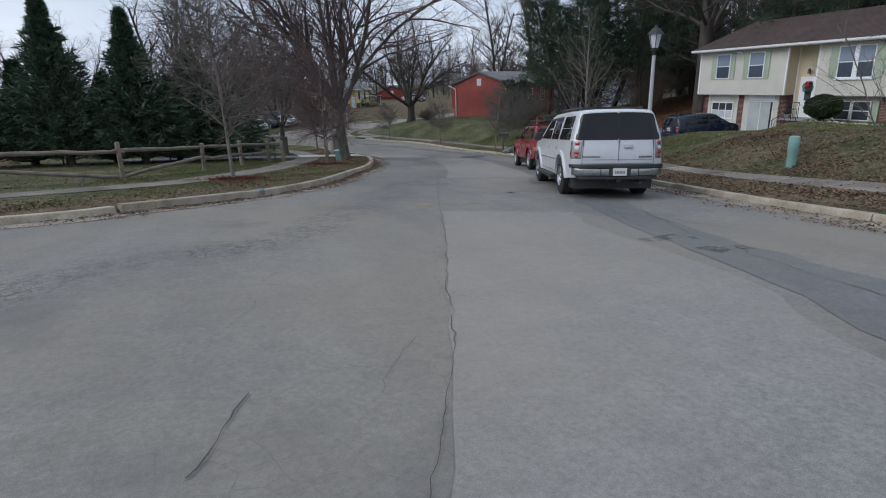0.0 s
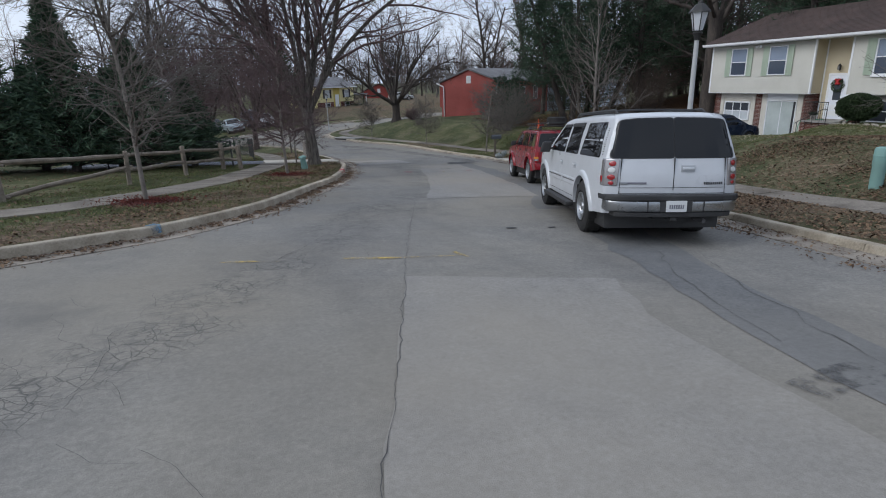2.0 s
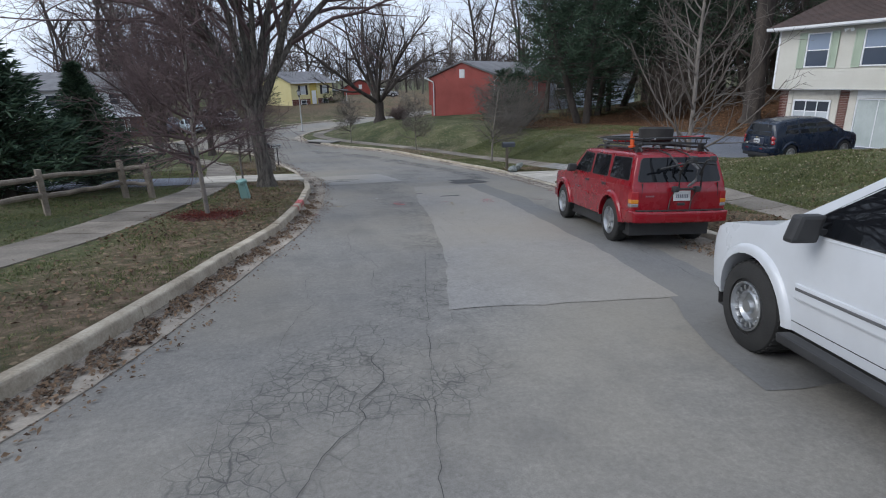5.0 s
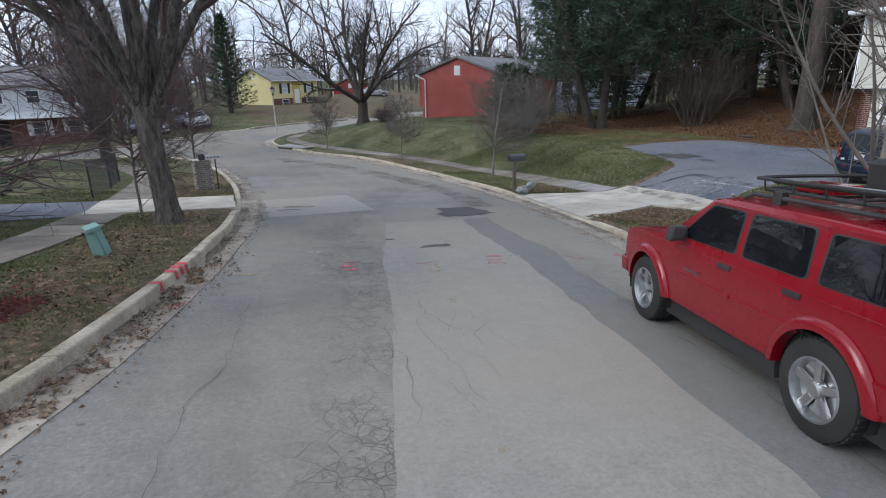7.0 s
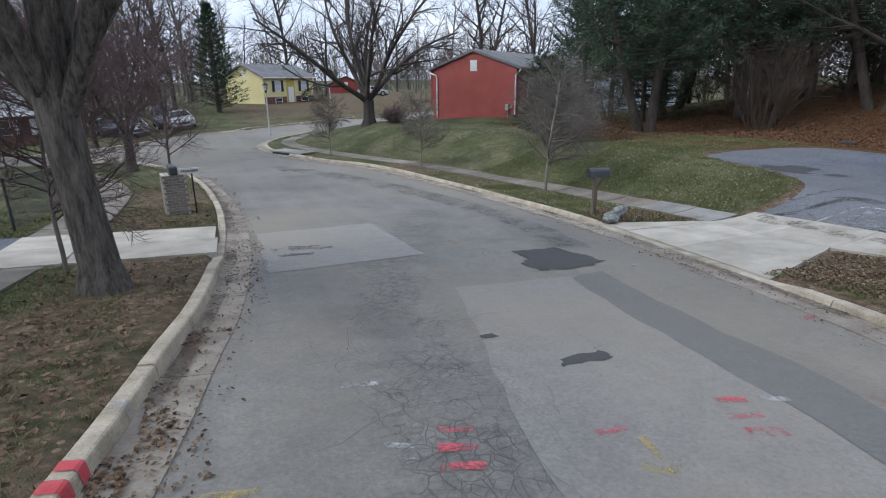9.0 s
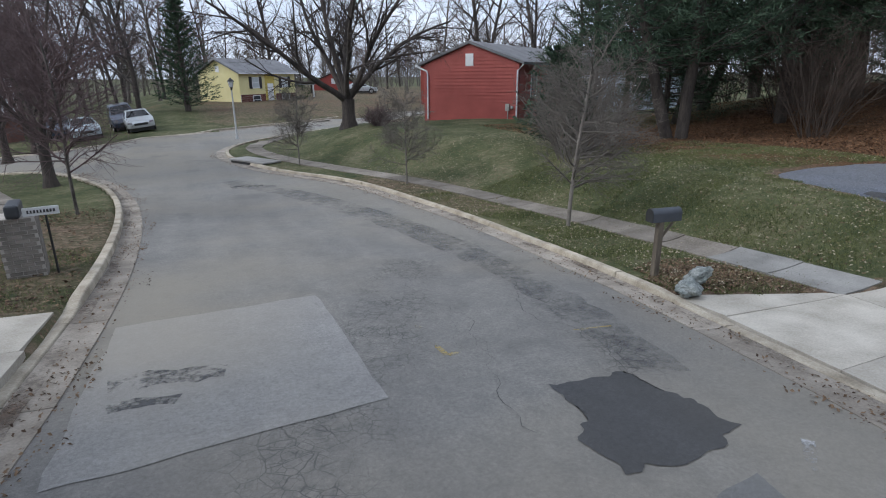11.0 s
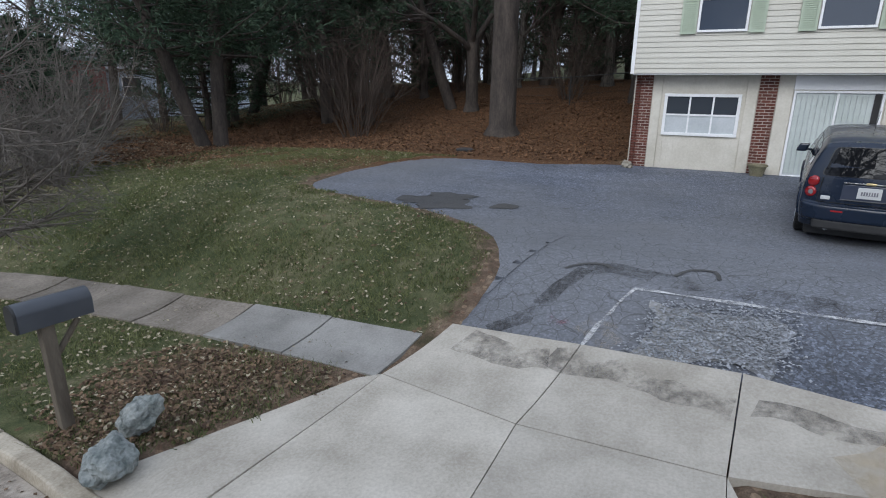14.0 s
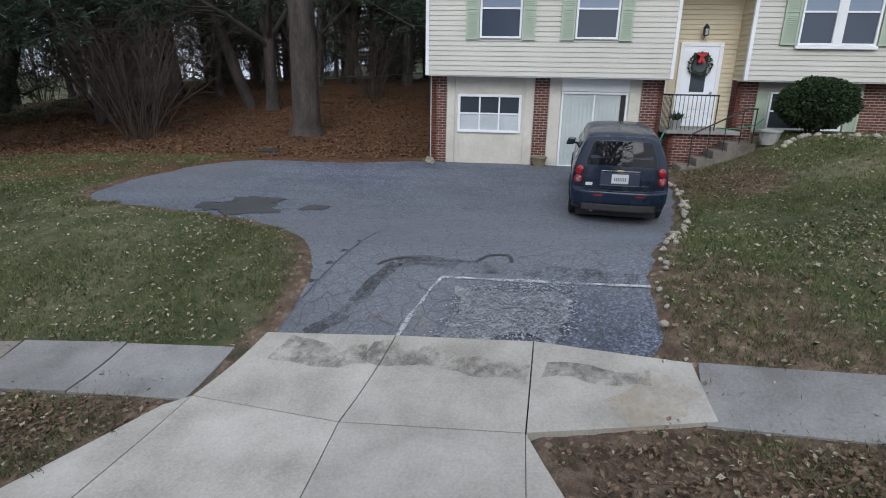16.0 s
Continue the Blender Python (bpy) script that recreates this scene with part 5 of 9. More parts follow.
                part("wheel_flare", bm, paint, car, smooth=True, angle=50)
    return car


def shape_car(car, hw, y_tail, y_nose, section, rear_round, front_round, crown=0.05, belt=1.1, taper=(0.03, 0.06)):
    """Rounds the car: sides drawn in by the section table (z, factor), corners drawn in at both ends, roof crowned."""
    sz, sf = [p[0] for p in section], [p[1] for p in section]
    def warp(p):
        u = min(abs(p.x) / hw, 1.12)
        r = 0.3 * u * u + 0.7 * u ** 7
        wt = min(max((y_tail + 0.7 - p.y) / 0.7, 0.0), 1.15)
        wn = min(max((p.y - y_nose + 0.9) / 0.9, 0.0), 1.1)
        k = float(np.interp(p.z, sz, sf)) - taper[0] * wt * wt - taper[1] * wn * wn
        top = max(0.0, min((p.z - belt) / 0.35, 1.0))
        return Vector((p.x * k, p.y + rear_round * r * wt * wt - front_round * r * wn * wn, p.z - crown * (0.35 * u * u + 0.65 * u ** 8) * top))
    def visit(ob, m):
        for c in ob.children:
            kind = c.name.split(".")[0]
            if kind in ("tyre", "rim", "wheel_liner"):
                continue
            mc = m @ c.matrix_basis
            if c.type == "MESH":
                bm = bmesh.new()
                bm.from_mesh(c.data)
                bm.transform(mc)
                span = [max(v.co[i] for v in bm.verts) - min(v.co[i] for v in bm.verts) for i in range(3)]
                cuts = []
                if span[0] > 0.4:
                    cuts += [(Vector((q * hw, 0, 0)), Vector((1, 0, 0))) for q in (-0.97, -0.92, -0.84, -0.7, -0.5, -0.25, 0.0, 0.25, 0.5, 0.7, 0.84, 0.92, 0.97)]
                if span[1] > 0.4:
                    cuts += [(Vector((0, y_tail + q, 0)), Vector((0, 1, 0))) for q in (0.08, 0.2, 0.35, 0.5, 0.7)]
                    cuts += [(Vector((0, y_nose - q, 0)), Vector((0, 1, 0))) for q in (0.1, 0.25, 0.45, 0.7, 0.9)]
                if kind == "body":
                    cuts += [(Vector((0, 0, q)), Vector((0, 0, 1))) for q in sz]
                for co, no in cuts:
                    bmesh.ops.bisect_plane(bm, geom=bm.verts[:] + bm.edges[:] + bm.faces[:], plane_co=co, plane_no=no)
                for v in bm.verts:
                    v.co = warp(v.co)
                bm.transform(mc.inverted())
                bm.to_mesh(c.data)
                bm.free()
                if kind == "body":
                    c.data.set_sharp_from_angle(angle=radians(34))
            visit(c, mc)
    visit(car, Matrix())


def bars(parent, name, m, w, h, n, mat, seed=1):
    """A row of plain bars on a thin base line in place of lettering, facing -y of the matrix m."""
    rng = random.Random(seed)
    step = w / n
    pts = [(w / 2, -h / 2), (-w / 2, -h / 2)]
    for k in range(n):
        ww = step * rng.uniform(0.5, 0.72)
        x = -w / 2 + step * (k + 0.5)
        pts += [(x - ww / 2, -h * 0.42), (x - ww / 2, h / 2), (x + ww / 2, h / 2), (x + ww / 2, -h * 0.42)]
    ob = part(name, prism(bmesh.new(), pts, 1, -0.003, 0.0), mat, parent)
    ob.matrix_local = m
    return ob


def plate(parent, x, y, z, tilt=0, seed=1):
    p = part("number_plate", boxed(-0.155, 0.155, -0.012, 0.0, -0.078, 0.078, bevel=0.004), PLATE_WHITE, parent, "white number plate with plain bars")
    p.matrix_local = pose(x, y, z, tilt)
    bars(p, "bars", pose(0, -0.0125, -0.004), 0.23, 0.055, 7, GREY_INK, seed)
    return p


def place(x, y, heading, z=None):
    """A pose on the sloping street; heading in degrees clockwise from +y."""
    h = radians(heading)
    f = Vector((math.sin(h), math.cos(h), 0))
    rgt = Vector((math.cos(h), -math.sin(h), 0))
    def zz(p):
        return z(p.x, p.y) if z else rz(p.x, p.y)
    c = Vector((x, y, 0))
    fz = (zz(c + f * 1.4) - zz(c - f * 1.4)) / 2.8
    sz = (zz(c + rgt * 0.8) - zz(c - rgt * 0.8)) / 1.6
    F = Vector((f.x, f.y, fz)).normalized()
    R = Vector((rgt.x, rgt.y, sz)).normalized()
    U = R.cross(F).normalized()
    R = F.cross(U)
    m = Matrix((R, F, U)).transposed().to_4x4()
    m.translation = (x, y, zz(c))
    return m


# long white SUV
rear = -2.785
suv = vehicle("parked_suv", "long white SUV with dark tinted windows parked at the kerb", place(7.6, 11.68, 20.6) @ Matrix.Diagonal((0.885, 0.965, 0.915, 1)), 1.0,
    [(rear + 0.1, 0.46), (rear + 0.03, 0.6), (rear, 0.76), (rear - 0.005, 1.0), (rear + 0.02, 1.24), (rear + 0.15, 1.76), (rear + 0.16, 1.82), (rear + 0.3, 1.875), (-1.2, 1.9), (0.0, 1.885), (0.45, 1.85), (0.56, 1.81),
     (1.4, 1.22), (1.5, 1.18), (2.3, 1.12), (2.55, 1.06), (2.68, 0.95), (2.72, 0.78), (2.76, 0.7), (2.76, 0.45)],
    (rear + 1.2, rear + 4.5), 0.42, 0.3, 0.42, WHITE_CAR, wheel_args={"hole_rim": True}, flare=0.04, arch=1.22,
    windows=[[(-2.42, 1.25), (-1.27, 1.25), (-1.3, 1.79), (-2.28, 1.79)], [(-1.1, 1.25), (-0.22, 1.25), (-0.22, 1.8), (-1.03, 1.8)], [(-0.09, 1.25), (1.12, 1.25), (1.0, 1.38), (0.49, 1.75), (-0.09, 1.8)]],
    rear_panes=[[(-0.945, 1.25), (-0.008, 1.25), (-0.008, 1.79), (-0.945, 1.79)], [(0.008, 1.25), (0.945, 1.25), (0.945, 1.79), (0.008, 1.79)]], screen=((0.56, 1.81), (1.4, 1.22)))
for s in (-1, 1):
    def lr(x0, x1, *rest, **kw):
        return boxed(min(s * x0, s * x1), max(s * x0, s * x1), *rest, **kw)
    for y in (-1.2, -0.155, 1.16):
        part("door_seam", lr(0.98, 1.0015, y - 0.004, y + 0.004, 0.5, 1.24), SEAM, suv)
    part("sill_seam", lr(0.98, 1.0015, -1.2, 1.16, 0.5, 0.507), SEAM, suv)
    part("shoulder_line", lr(0.98, 1.004, rear + 0.25, 1.3, 1.215, 1.226, bevel=0.003), WHITE_CAR, suv)
    for y0, y1 in ((-1.12, -0.18), (-0.13, 1.1)):
        moulding = part("side_moulding", lr(0.97, 1.022, y0, y1, 0.7, 0.83, bevel=0.018), WHITE_CAR, suv)
        part("moulding_strip", lr(1.0, 1.026, y0 + 0.02, y1 - 0.02, 0.775, 0.8, bevel=0.005), GREY_PLASTIC, moulding)
    for y in (-1.02, -0.0):
        # Plate for the handle recess, its shade is in the darker paint
        handle = part("door_handle", lr(0.99, 1.004, y - 0.1, y + 0.1, 1.0, 1.1, bevel=0.01), SHADED_WHITE, suv)
        part("handle_bar", lr(1.004, 1.03, y - 0.09, y + 0.09, 1.045, 1.075, bevel=0.01), WHITE_CAR, handle)
    for y0, y1, z0 in ((-1.06, -0.2, 1.81), (-0.1, 0.42, 1.8)):
        part("rain_visor", lr(0.99, 1.03, y0, y1, z0 - 0.055, z0, bevel=0.012), BLACK_PLASTIC, suv)
    part("running_board", boxed(s * 1.05 - 0.12, s * 1.05 + 0.02, -1.02, 1.1, 0.34, 0.42, bevel=0.025), BLACK_PLASTIC, suv)
    bm = bmesh.new()
    lo, hi = sorted((s * 0.99, s * 1.12))
    box(bm, lo, hi, 0.9, 0.96, 1.26, 1.3)
    lo, hi = sorted((s * 1.08, s * 1.3))
    box(bm, lo, hi, 0.86, 0.98, 1.2, 1.42, bevel=0.035)
    part("wing_mirror", bm, BLACK_PLASTIC, suv)
    lamp = part("tail_light", lr(0.82, 1.014, rear - 0.03, rear + 0.15, 0.86, 1.24, bevel=0.02, segments=3), CLEAR_LENS, suv, "clear tail light with red lamps", smooth=True, angle=40)
    for z, h, mat in ((1.175, 0.036, RED_LENS), (1.085, 0.036, PLATE_WHITE), (0.985, 0.038, RED_LENS), (0.905, 0.026, RED_LENS)):
        ob = part("lamp", lathe(bmesh.new(), [(h, -0.02), (h, 0.006), (h * 0.7, 0.012), (h * 0.2, 0.014)], 18), mat, lamp, smooth=True, angle=50)
        ob.matrix_local = pose(s * 0.915, rear - 0.03, z, 90, 0, 0) @ Matrix.Diagonal((1.3, 1, 1, 1))
    part("lamp", lr(0.98, 1.02, rear + 0.04, rear + 0.12, 0.91, 1.0, bevel=0.012), RED_LENS, lamp)
    for k in range(12):
        z = 1.3 + k * 0.037
        y = rear + 0.2 + 0.2 * (z - 1.24)
        part("pillar_vent", lr(0.985, 1.012, y - 0.02, y + 0.09, z, z + 0.02, bevel=0.006), WHITE_CAR, suv)
        part("vent_slot", lr(0.98, 1.003, y + 0.01, y + 0.07, z - 0.01, z - 0.001), SEAM, suv)
    bm = bmesh.new()
    tube(bm, [(s * 0.84, -2.2, 1.88), (s * 0.84, -2.08, 1.94), (s * 0.84, 0.0, 1.95), (s * 0.84, 0.15, 1.89)], 0.022, 8)
    part("roof_rail", bm, BLACK_PLASTIC, suv)
for y in (-1.9, -0.3):
    part("roof_bar", boxed(-0.84, 0.84, y - 0.03, y + 0.03, 1.915, 1.945, bevel=0.008), BLACK_PLASTIC, suv)
bumper = part("rear_bumper", boxed(-1.0, 1.0, rear - 0.15, rear + 0.22, 0.51, 0.675, bevel=0.035, segments=3), CHROME, suv, "dull chrome rear bumper with black step", smooth=True, angle=40)
part("bumper_step", boxed(-1.01, 1.01, rear - 0.165, rear + 0.24, 0.665, 0.745, bevel=0.02), BLACK_PLASTIC, bumper)
part("bumper_valance", boxed(-0.9, 0.9, rear - 0.13, rear + 0.1, 0.44, 0.505, bevel=0.01), BLACK_PLASTIC, bumper)
part("bumper_recess", boxed(-0.24, 0.24, rear - 0.158, rear - 0.1, 0.515, 0.665), BLACK_PLASTIC, bumper)
plate(bumper, 0.0, rear - 0.156, 0.595, 0, 3)
for x in (-0.42, 0.42):
    part("bumper_groove", boxed(x - 0.008, x + 0.008, rear - 0.153, rear - 0.1, 0.52, 0.66), BLACK_PLASTIC, bumper)
hitch = part("tow_hitch", boxed(-0.3, 0.3, rear - 0.02, rear + 0.08, 0.4, 0.47, bevel=0.012), BLACK_IRON, suv)
part("receiver", boxed(-0.05, 0.05, rear - 0.1, rear + 0.1, 0.38, 0.47, bevel=0.01), BLACK_IRON, hitch)
part("exhaust", tube(bmesh.new(), [(0.52, rear + 0.4, 0.36), (0.55, rear + 0.05, 0.35)], 0.035, 10), GREY_PLASTIC, suv)
part("tail_seam", boxed(-0.004, 0.004, rear - 0.008, rear + 0.05, 0.8, 1.25), SEAM, suv)
for z in (0.755, 0.835):
    part("tail_seam", boxed(-0.8, 0.8, rear - 0.006, rear + 0.04, z, z + 0.005), SEAM, suv)
for s in (-1, 1):
    part("tail_seam", boxed(s * 0.79 - 0.004, s * 0.79 + 0.004, rear - 0.004, rear + 0.04, 0.76, 1.25), SEAM, suv)
# Tail handle recess, shaded by the darker paint too
tail_handle = part("tail_handle", boxed(0.1, 0.31, rear - 0.012, rear + 0.02, 1.05, 1.15, bevel=0.012), SHADED_WHITE, suv)
part("handle_bar", boxed(0.115, 0.295, rear - 0.032, rear - 0.01, 1.085, 1.12, bevel=0.01), WHITE_CAR, tail_handle)
badge = part("model_badge", boxed(-0.76, -0.4, rear - 0.014, rear + 0.0, 0.885, 0.915, bevel=0.006), GREY_INK, suv)
part("badge_mark", boxed(-0.78, -0.68, rear - 0.016, rear + 0.0, 0.88, 0.92, bevel=0.01), CHROME, badge)
bars(suv, "maker_badge", pose(0.6, rear - 0.008, 0.895), 0.3, 0.036, 9, DARK_INK, 6)
shape_car(suv, 1.0, rear, 2.76, [(0.4, 0.965), (0.55, 0.985), (0.7, 0.998), (0.85, 1.0), (1.05, 0.995), (1.16, 0.985), (1.24, 0.972), (1.5, 0.905), (1.8, 0.82), (1.92, 0.79)], 0.14, 0.32, 0.05, 1.4)

# compact red SUV with a loaded roof rack
rr = -2.05
jeep = vehicle("parked_compact_suv", "boxy red compact SUV with roof basket and rear bicycle rack", place(10.37, 18.7, 16.2) @ Matrix.Diagonal((0.89, 0.97, 0.98, 1)), 0.86,
    [(rr + 0.05, 0.44), (rr, 0.52), (rr - 0.01, 0.64), (rr, 0.97), (rr + 0.03, 1.04), (rr + 0.13, 1.45), (rr + 0.17, 1.5), (rr + 0.32, 1.535), (-0.6, 1.555), (0.25, 1.545), (0.4, 1.52),
     (0.93, 1.07), (1.02, 1.035), (1.9, 0.99), (2.02, 0.97), (2.08, 0.92), (2.09, 0.6), (2.09, 0.44)],
    (rr + 0.86, rr + 3.44), 0.365, 0.25, 0.4, RED_CAR, wheel_args={"spokes": 5}, flare=0.05, bevel=0.03, arch=1.2,
    windows=[[(-1.84, 1.1), (-1.07, 1.1), (-1.06, 1.455), (-1.75, 1.455)], [(-0.94, 1.1), (-0.23, 1.1), (-0.22, 1.465), (-0.9, 1.465)], [(-0.11, 1.1), (0.75, 1.1), (0.7, 1.15), (0.34, 1.465), (-0.11, 1.465)]],
    rear_panes=[[(-0.77, 1.08), (0.77, 1.08), (0.76, 1.45), (-0.76, 1.45)]], screen=((0.4, 1.52), (0.93, 1.07)))
for s in (-1, 1):
    def lr(x0, x1, *rest, **kw):
        return boxed(min(s * x0, s * x1), max(s * x0, s * x1), *rest, **kw)
    for y in (-0.99, -0.165, 0.83):
        part("door_seam", lr(0.84, 0.8615, y - 0.004, y + 0.004, 0.47, 1.08), SEAM, jeep)
    for y0, y1 in ((-0.97, -0.18), (-0.15, 0.82)):
        part("side_moulding", lr(0.85, 0.874, y0, y1, 0.7, 0.74, bevel=0.008), RED_CAR, jeep)
    part("lower_cladding", lr(0.84, 0.875, rr + 0.1, rr + 0.42, 0.44, 0.64, bevel=0.015), RED_CAR, jeep)
    part("shoulder_line", lr(0.85, 0.866, rr + 0.1, 1.9, 0.985, 0.997, bevel=0.003), RED_CAR, jeep)
    part("drip_rail", lr(0.83, 0.868, rr + 0.25, 0.36, 1.495, 1.508), RED_CAR, jeep)
    for y in (-0.86, -0.03):
        part("door_handle", lr(0.85, 0.878, y - 0.09, y + 0.09, 0.94, 0.985, bevel=0.01), BLACK_PLASTIC, jeep)
    bm = bmesh.new()
    lo, hi = sorted((s * 0.84, s * 0.95))
    box(bm, lo, hi, 0.63, 0.68, 1.1, 1.14)
    lo, hi = sorted((s * 0.91, s * 1.1))
    box(bm, lo, hi, 0.58, 0.69, 1.07, 1.22, bevel=0.03)
    part("wing_mirror", bm, BLACK_PLASTIC, jeep)
    lamp = part("tail_light", lr(0.745, 0.868, rr - 0.014, rr + 0.13, 0.675, 0.93, bevel=0.012), RED_LENS, jeep)
    part("lamp", lr(0.75, 0.872, rr - 0.02, rr + 0.1, 0.75, 0.81, bevel=0.008), AMBER_LENS, lamp)
    part("lamp", lr(0.75, 0.872, rr - 0.02, rr + 0.12, 0.69, 0.742, bevel=0.008), CLEAR_LENS, lamp)
    bm = bmesh.new()
    tube(bm, [(s * 0.72, -1.8, 1.55), (s * 0.72, -1.7, 1.6), (s * 0.72, 0.0, 1.61), (s * 0.72, 0.12, 1.56)], 0.02, 6)
    part("roof_rail", bm, BLACK_PLASTIC, jeep)
part("rear_bumper", boxed(-0.88, 0.88, rr - 0.13, rr + 0.16, 0.45, 0.63, bevel=0.03, segments=3), RED_CAR, jeep, smooth=True, angle=40)
part("bumper_groove", boxed(-0.8, 0.8, rr - 0.1, rr - 0.0, 0.632, 0.645), SEAM, jeep)
part("front_bumper", boxed(-0.87, 0.87, 2.0, 2.24, 0.42, 0.6, bevel=0.03, segments=3), RED_CAR, jeep, smooth=True, angle=40)
for x in (-0.705, 0.705):
    part("tail_door_seam", boxed(x - 0.004, x + 0.004, rr - 0.004, rr + 0.1, 0.65, 1.06), SEAM, jeep)
part("plate_housing", boxed(-0.2, 0.25, rr - 0.012, rr + 0.0, 0.78, 0.97, bevel=0.006), RED_CAR, jeep)
part("latch", boxed(-0.05, 0.09, rr - 0.02, rr + 0.0, 0.71, 0.755, bevel=0.01), BLACK_PLASTIC, jeep)
plate(jeep, 0.02, rr - 0.014, 0.865, 0, 9)
bars(jeep, "model_badge", pose(-0.55, rr - 0.004, 0.86), 0.16, 0.025, 5, CHROME, 5)
bars(jeep, "side_badge", pose(-0.868, 0.45, 0.8, 0, 0, -90), 0.3, 0.02, 8, CHROME, 5)
# roof basket: frame, cross rods, spare tyre, tool post and poles
basket = part("roof_basket", tube(bmesh.new(), [(-0.68, -1.75, 1.66), (0.68, -1.75, 1.66), (0.68, -0.1, 1.66), (-0.68, -0.1, 1.66), (-0.68, -1.75, 1.66)], 0.018, 6, False), BLACK_IRON, jeep, "black tubular roof basket")
part("basket_rail", tube(bmesh.new(), [(-0.72, -1.82, 1.75), (0.72, -1.82, 1.75), (0.72, -0.02, 1.75), (-0.72, -0.02, 1.75), (-0.72, -1.82, 1.75)], 0.017, 6, False), BLACK_IRON, basket)
for k in range(9):
    y = -1.7 + k * 0.195
    part("basket_rod", tube(bmesh.new(), [(-0.68, y, 1.655), (0.68, y, 1.655)], 0.012, 5), BLACK_IRON, basket)
for x in (-0.7, 0.7):
    for k in range(6):
        y = -1.75 + k * 0.33
        part("basket_post", tube(bmesh.new(), [(x, y, 1.66), (x * 1.02, y, 1.75)], 0.01, 5), BLACK_IRON, basket)
    for y in (-1.6, -0.3):
        part("basket_foot", boxed(x - 0.04, x + 0.04, y - 0.05, y + 0.05, 1.54, 1.66), BLACK_IRON, basket)
spare = part("spare_tyre", lathe(bmesh.new(), [(0.2, -0.11), (0.3, -0.125), (0.35, -0.09), (0.355, 0.09), (0.3, 0.125), (0.2, 0.11)], 32), TYRE, jeep, "spare tyre lying on the roof", smooth=True, angle=40)
spare.matrix_local = pose(0.15, -0.85, 1.8)
ORANGE = surface("orange_red_steel", (0.5, 0.06, 0.015), (0.62, 0.1, 0.02), 3, 30, 0.4, 0.05, 0.002)
jack = part("jack", boxed(-0.73, -0.69, -1.43, -1.32, 1.6, 1.78, bevel=0.012), ORANGE, jeep, "orange-red jack on the roof")
part("jack_post", boxed(-0.725, -0.695, -1.36, -1.31, 1.76, 1.87, bevel=0.008), ORANGE, jack)
part("jack_base", boxed(-0.75, -0.67, -1.46, -1.3, 1.6, 1.64, bevel=0.01), ORANGE, jack)
for k, x in enumerate((-0.6, -0.5, 0.48, 0.56)):
    part("pole", tube(bmesh.new(), [(x, -1.85, 1.72 + 0.02 * k), (x, -0.1, 1.72)], 0.016, 6), (BLACK_IRON, STEEL, BLACK_IRON, RED_LENS)[k], jeep)
part("tool_case", boxed(-0.6, -0.3, -0.75, -0.35, 1.67, 1.74, bevel=0.02), RED_LENS, jeep, "red tool case in the roof basket")
# bicycle rack on the tail door
rack = part("bicycle_rack", tube(bmesh.new(), [(-0.12, rr + 0.08, 1.42), (-0.16, rr - 0.2, 1.28), (-0.1, rr - 0.1, 0.98), (0.3, rr - 0.1, 0.98), (0.26, rr - 0.2, 1.28), (0.24, rr + 0.08, 1.42)], 0.02, 7), BLACK_IRON, jeep, "black strap-on bicycle rack")
for x in (-0.14, 0.25):
    part("arm", tube(bmesh.new(), [(x, rr - 0.14, 1.2), (x + 0.02, rr - 0.3, 1.42), (x + 0.05, rr - 0.48, 1.46)], 0.018, 6), BLACK_IRON, rack)
    part("strap", tube(bmesh.new(), [(x, rr - 0.15, 1.3), (x - 0.08, rr + 0.12, 1.5), (x - 0.14, rr + 0.4, 1.56)], 0.012, 4), BLACK_IRON, rack)
    part("strap", tube(bmesh.new(), [(x, rr - 0.1, 1.0), (x - 0.06, rr - 0.03, 0.8), (x - 0.08, rr - 0.03, 0.65)], 0.011, 4), BLACK_IRON, rack)
    part("cradle", boxed(x - 0.02, x + 0.08, rr - 0.5, rr - 0.42, 1.42, 1.5, bevel=0.02), BLACK_PLASTIC, rack)
    part("pad", boxed(x - 0.06, x + 0.05, rr - 0.13, rr - 0.03, 0.93, 1.02, bevel=0.03), BLACK_PLASTIC, rack)
part("crossbar", tube(bmesh.new(), [(-0.55, rr - 0.2, 1.3), (0.0, rr - 0.26, 1.4), (0.5, rr - 0.22, 1.36)], 0.018, 6), BLACK_IRON, rack)
part("hook", tube(bmesh.new(), [(0.06, rr - 0.12, 1.42), (0.1, rr - 0.3, 1.3), (0.14, rr - 0.2, 1.12), (0.05, rr - 0.12, 1.02)], 0.024, 6), GREY_PLASTIC, rack)
part("rack_latch", boxed(-0.14, -0.08, rr - 0.14, rr - 0.06, 1.32, 1.38, bevel=0.015), RED_LENS, rack)
shape_car(jeep, 0.86, rr, 2.1, [(0.4, 0.975), (0.55, 0.993), (0.7, 1.0), (0.9, 0.998), (1.0, 0.99), (1.06, 0.975), (1.25, 0.925), (1.5, 0.86), (1.57, 0.835), (2.1, 0.835)], 0.045, 0.1, 0.03, 1.3, taper=(0.012, 0.03))

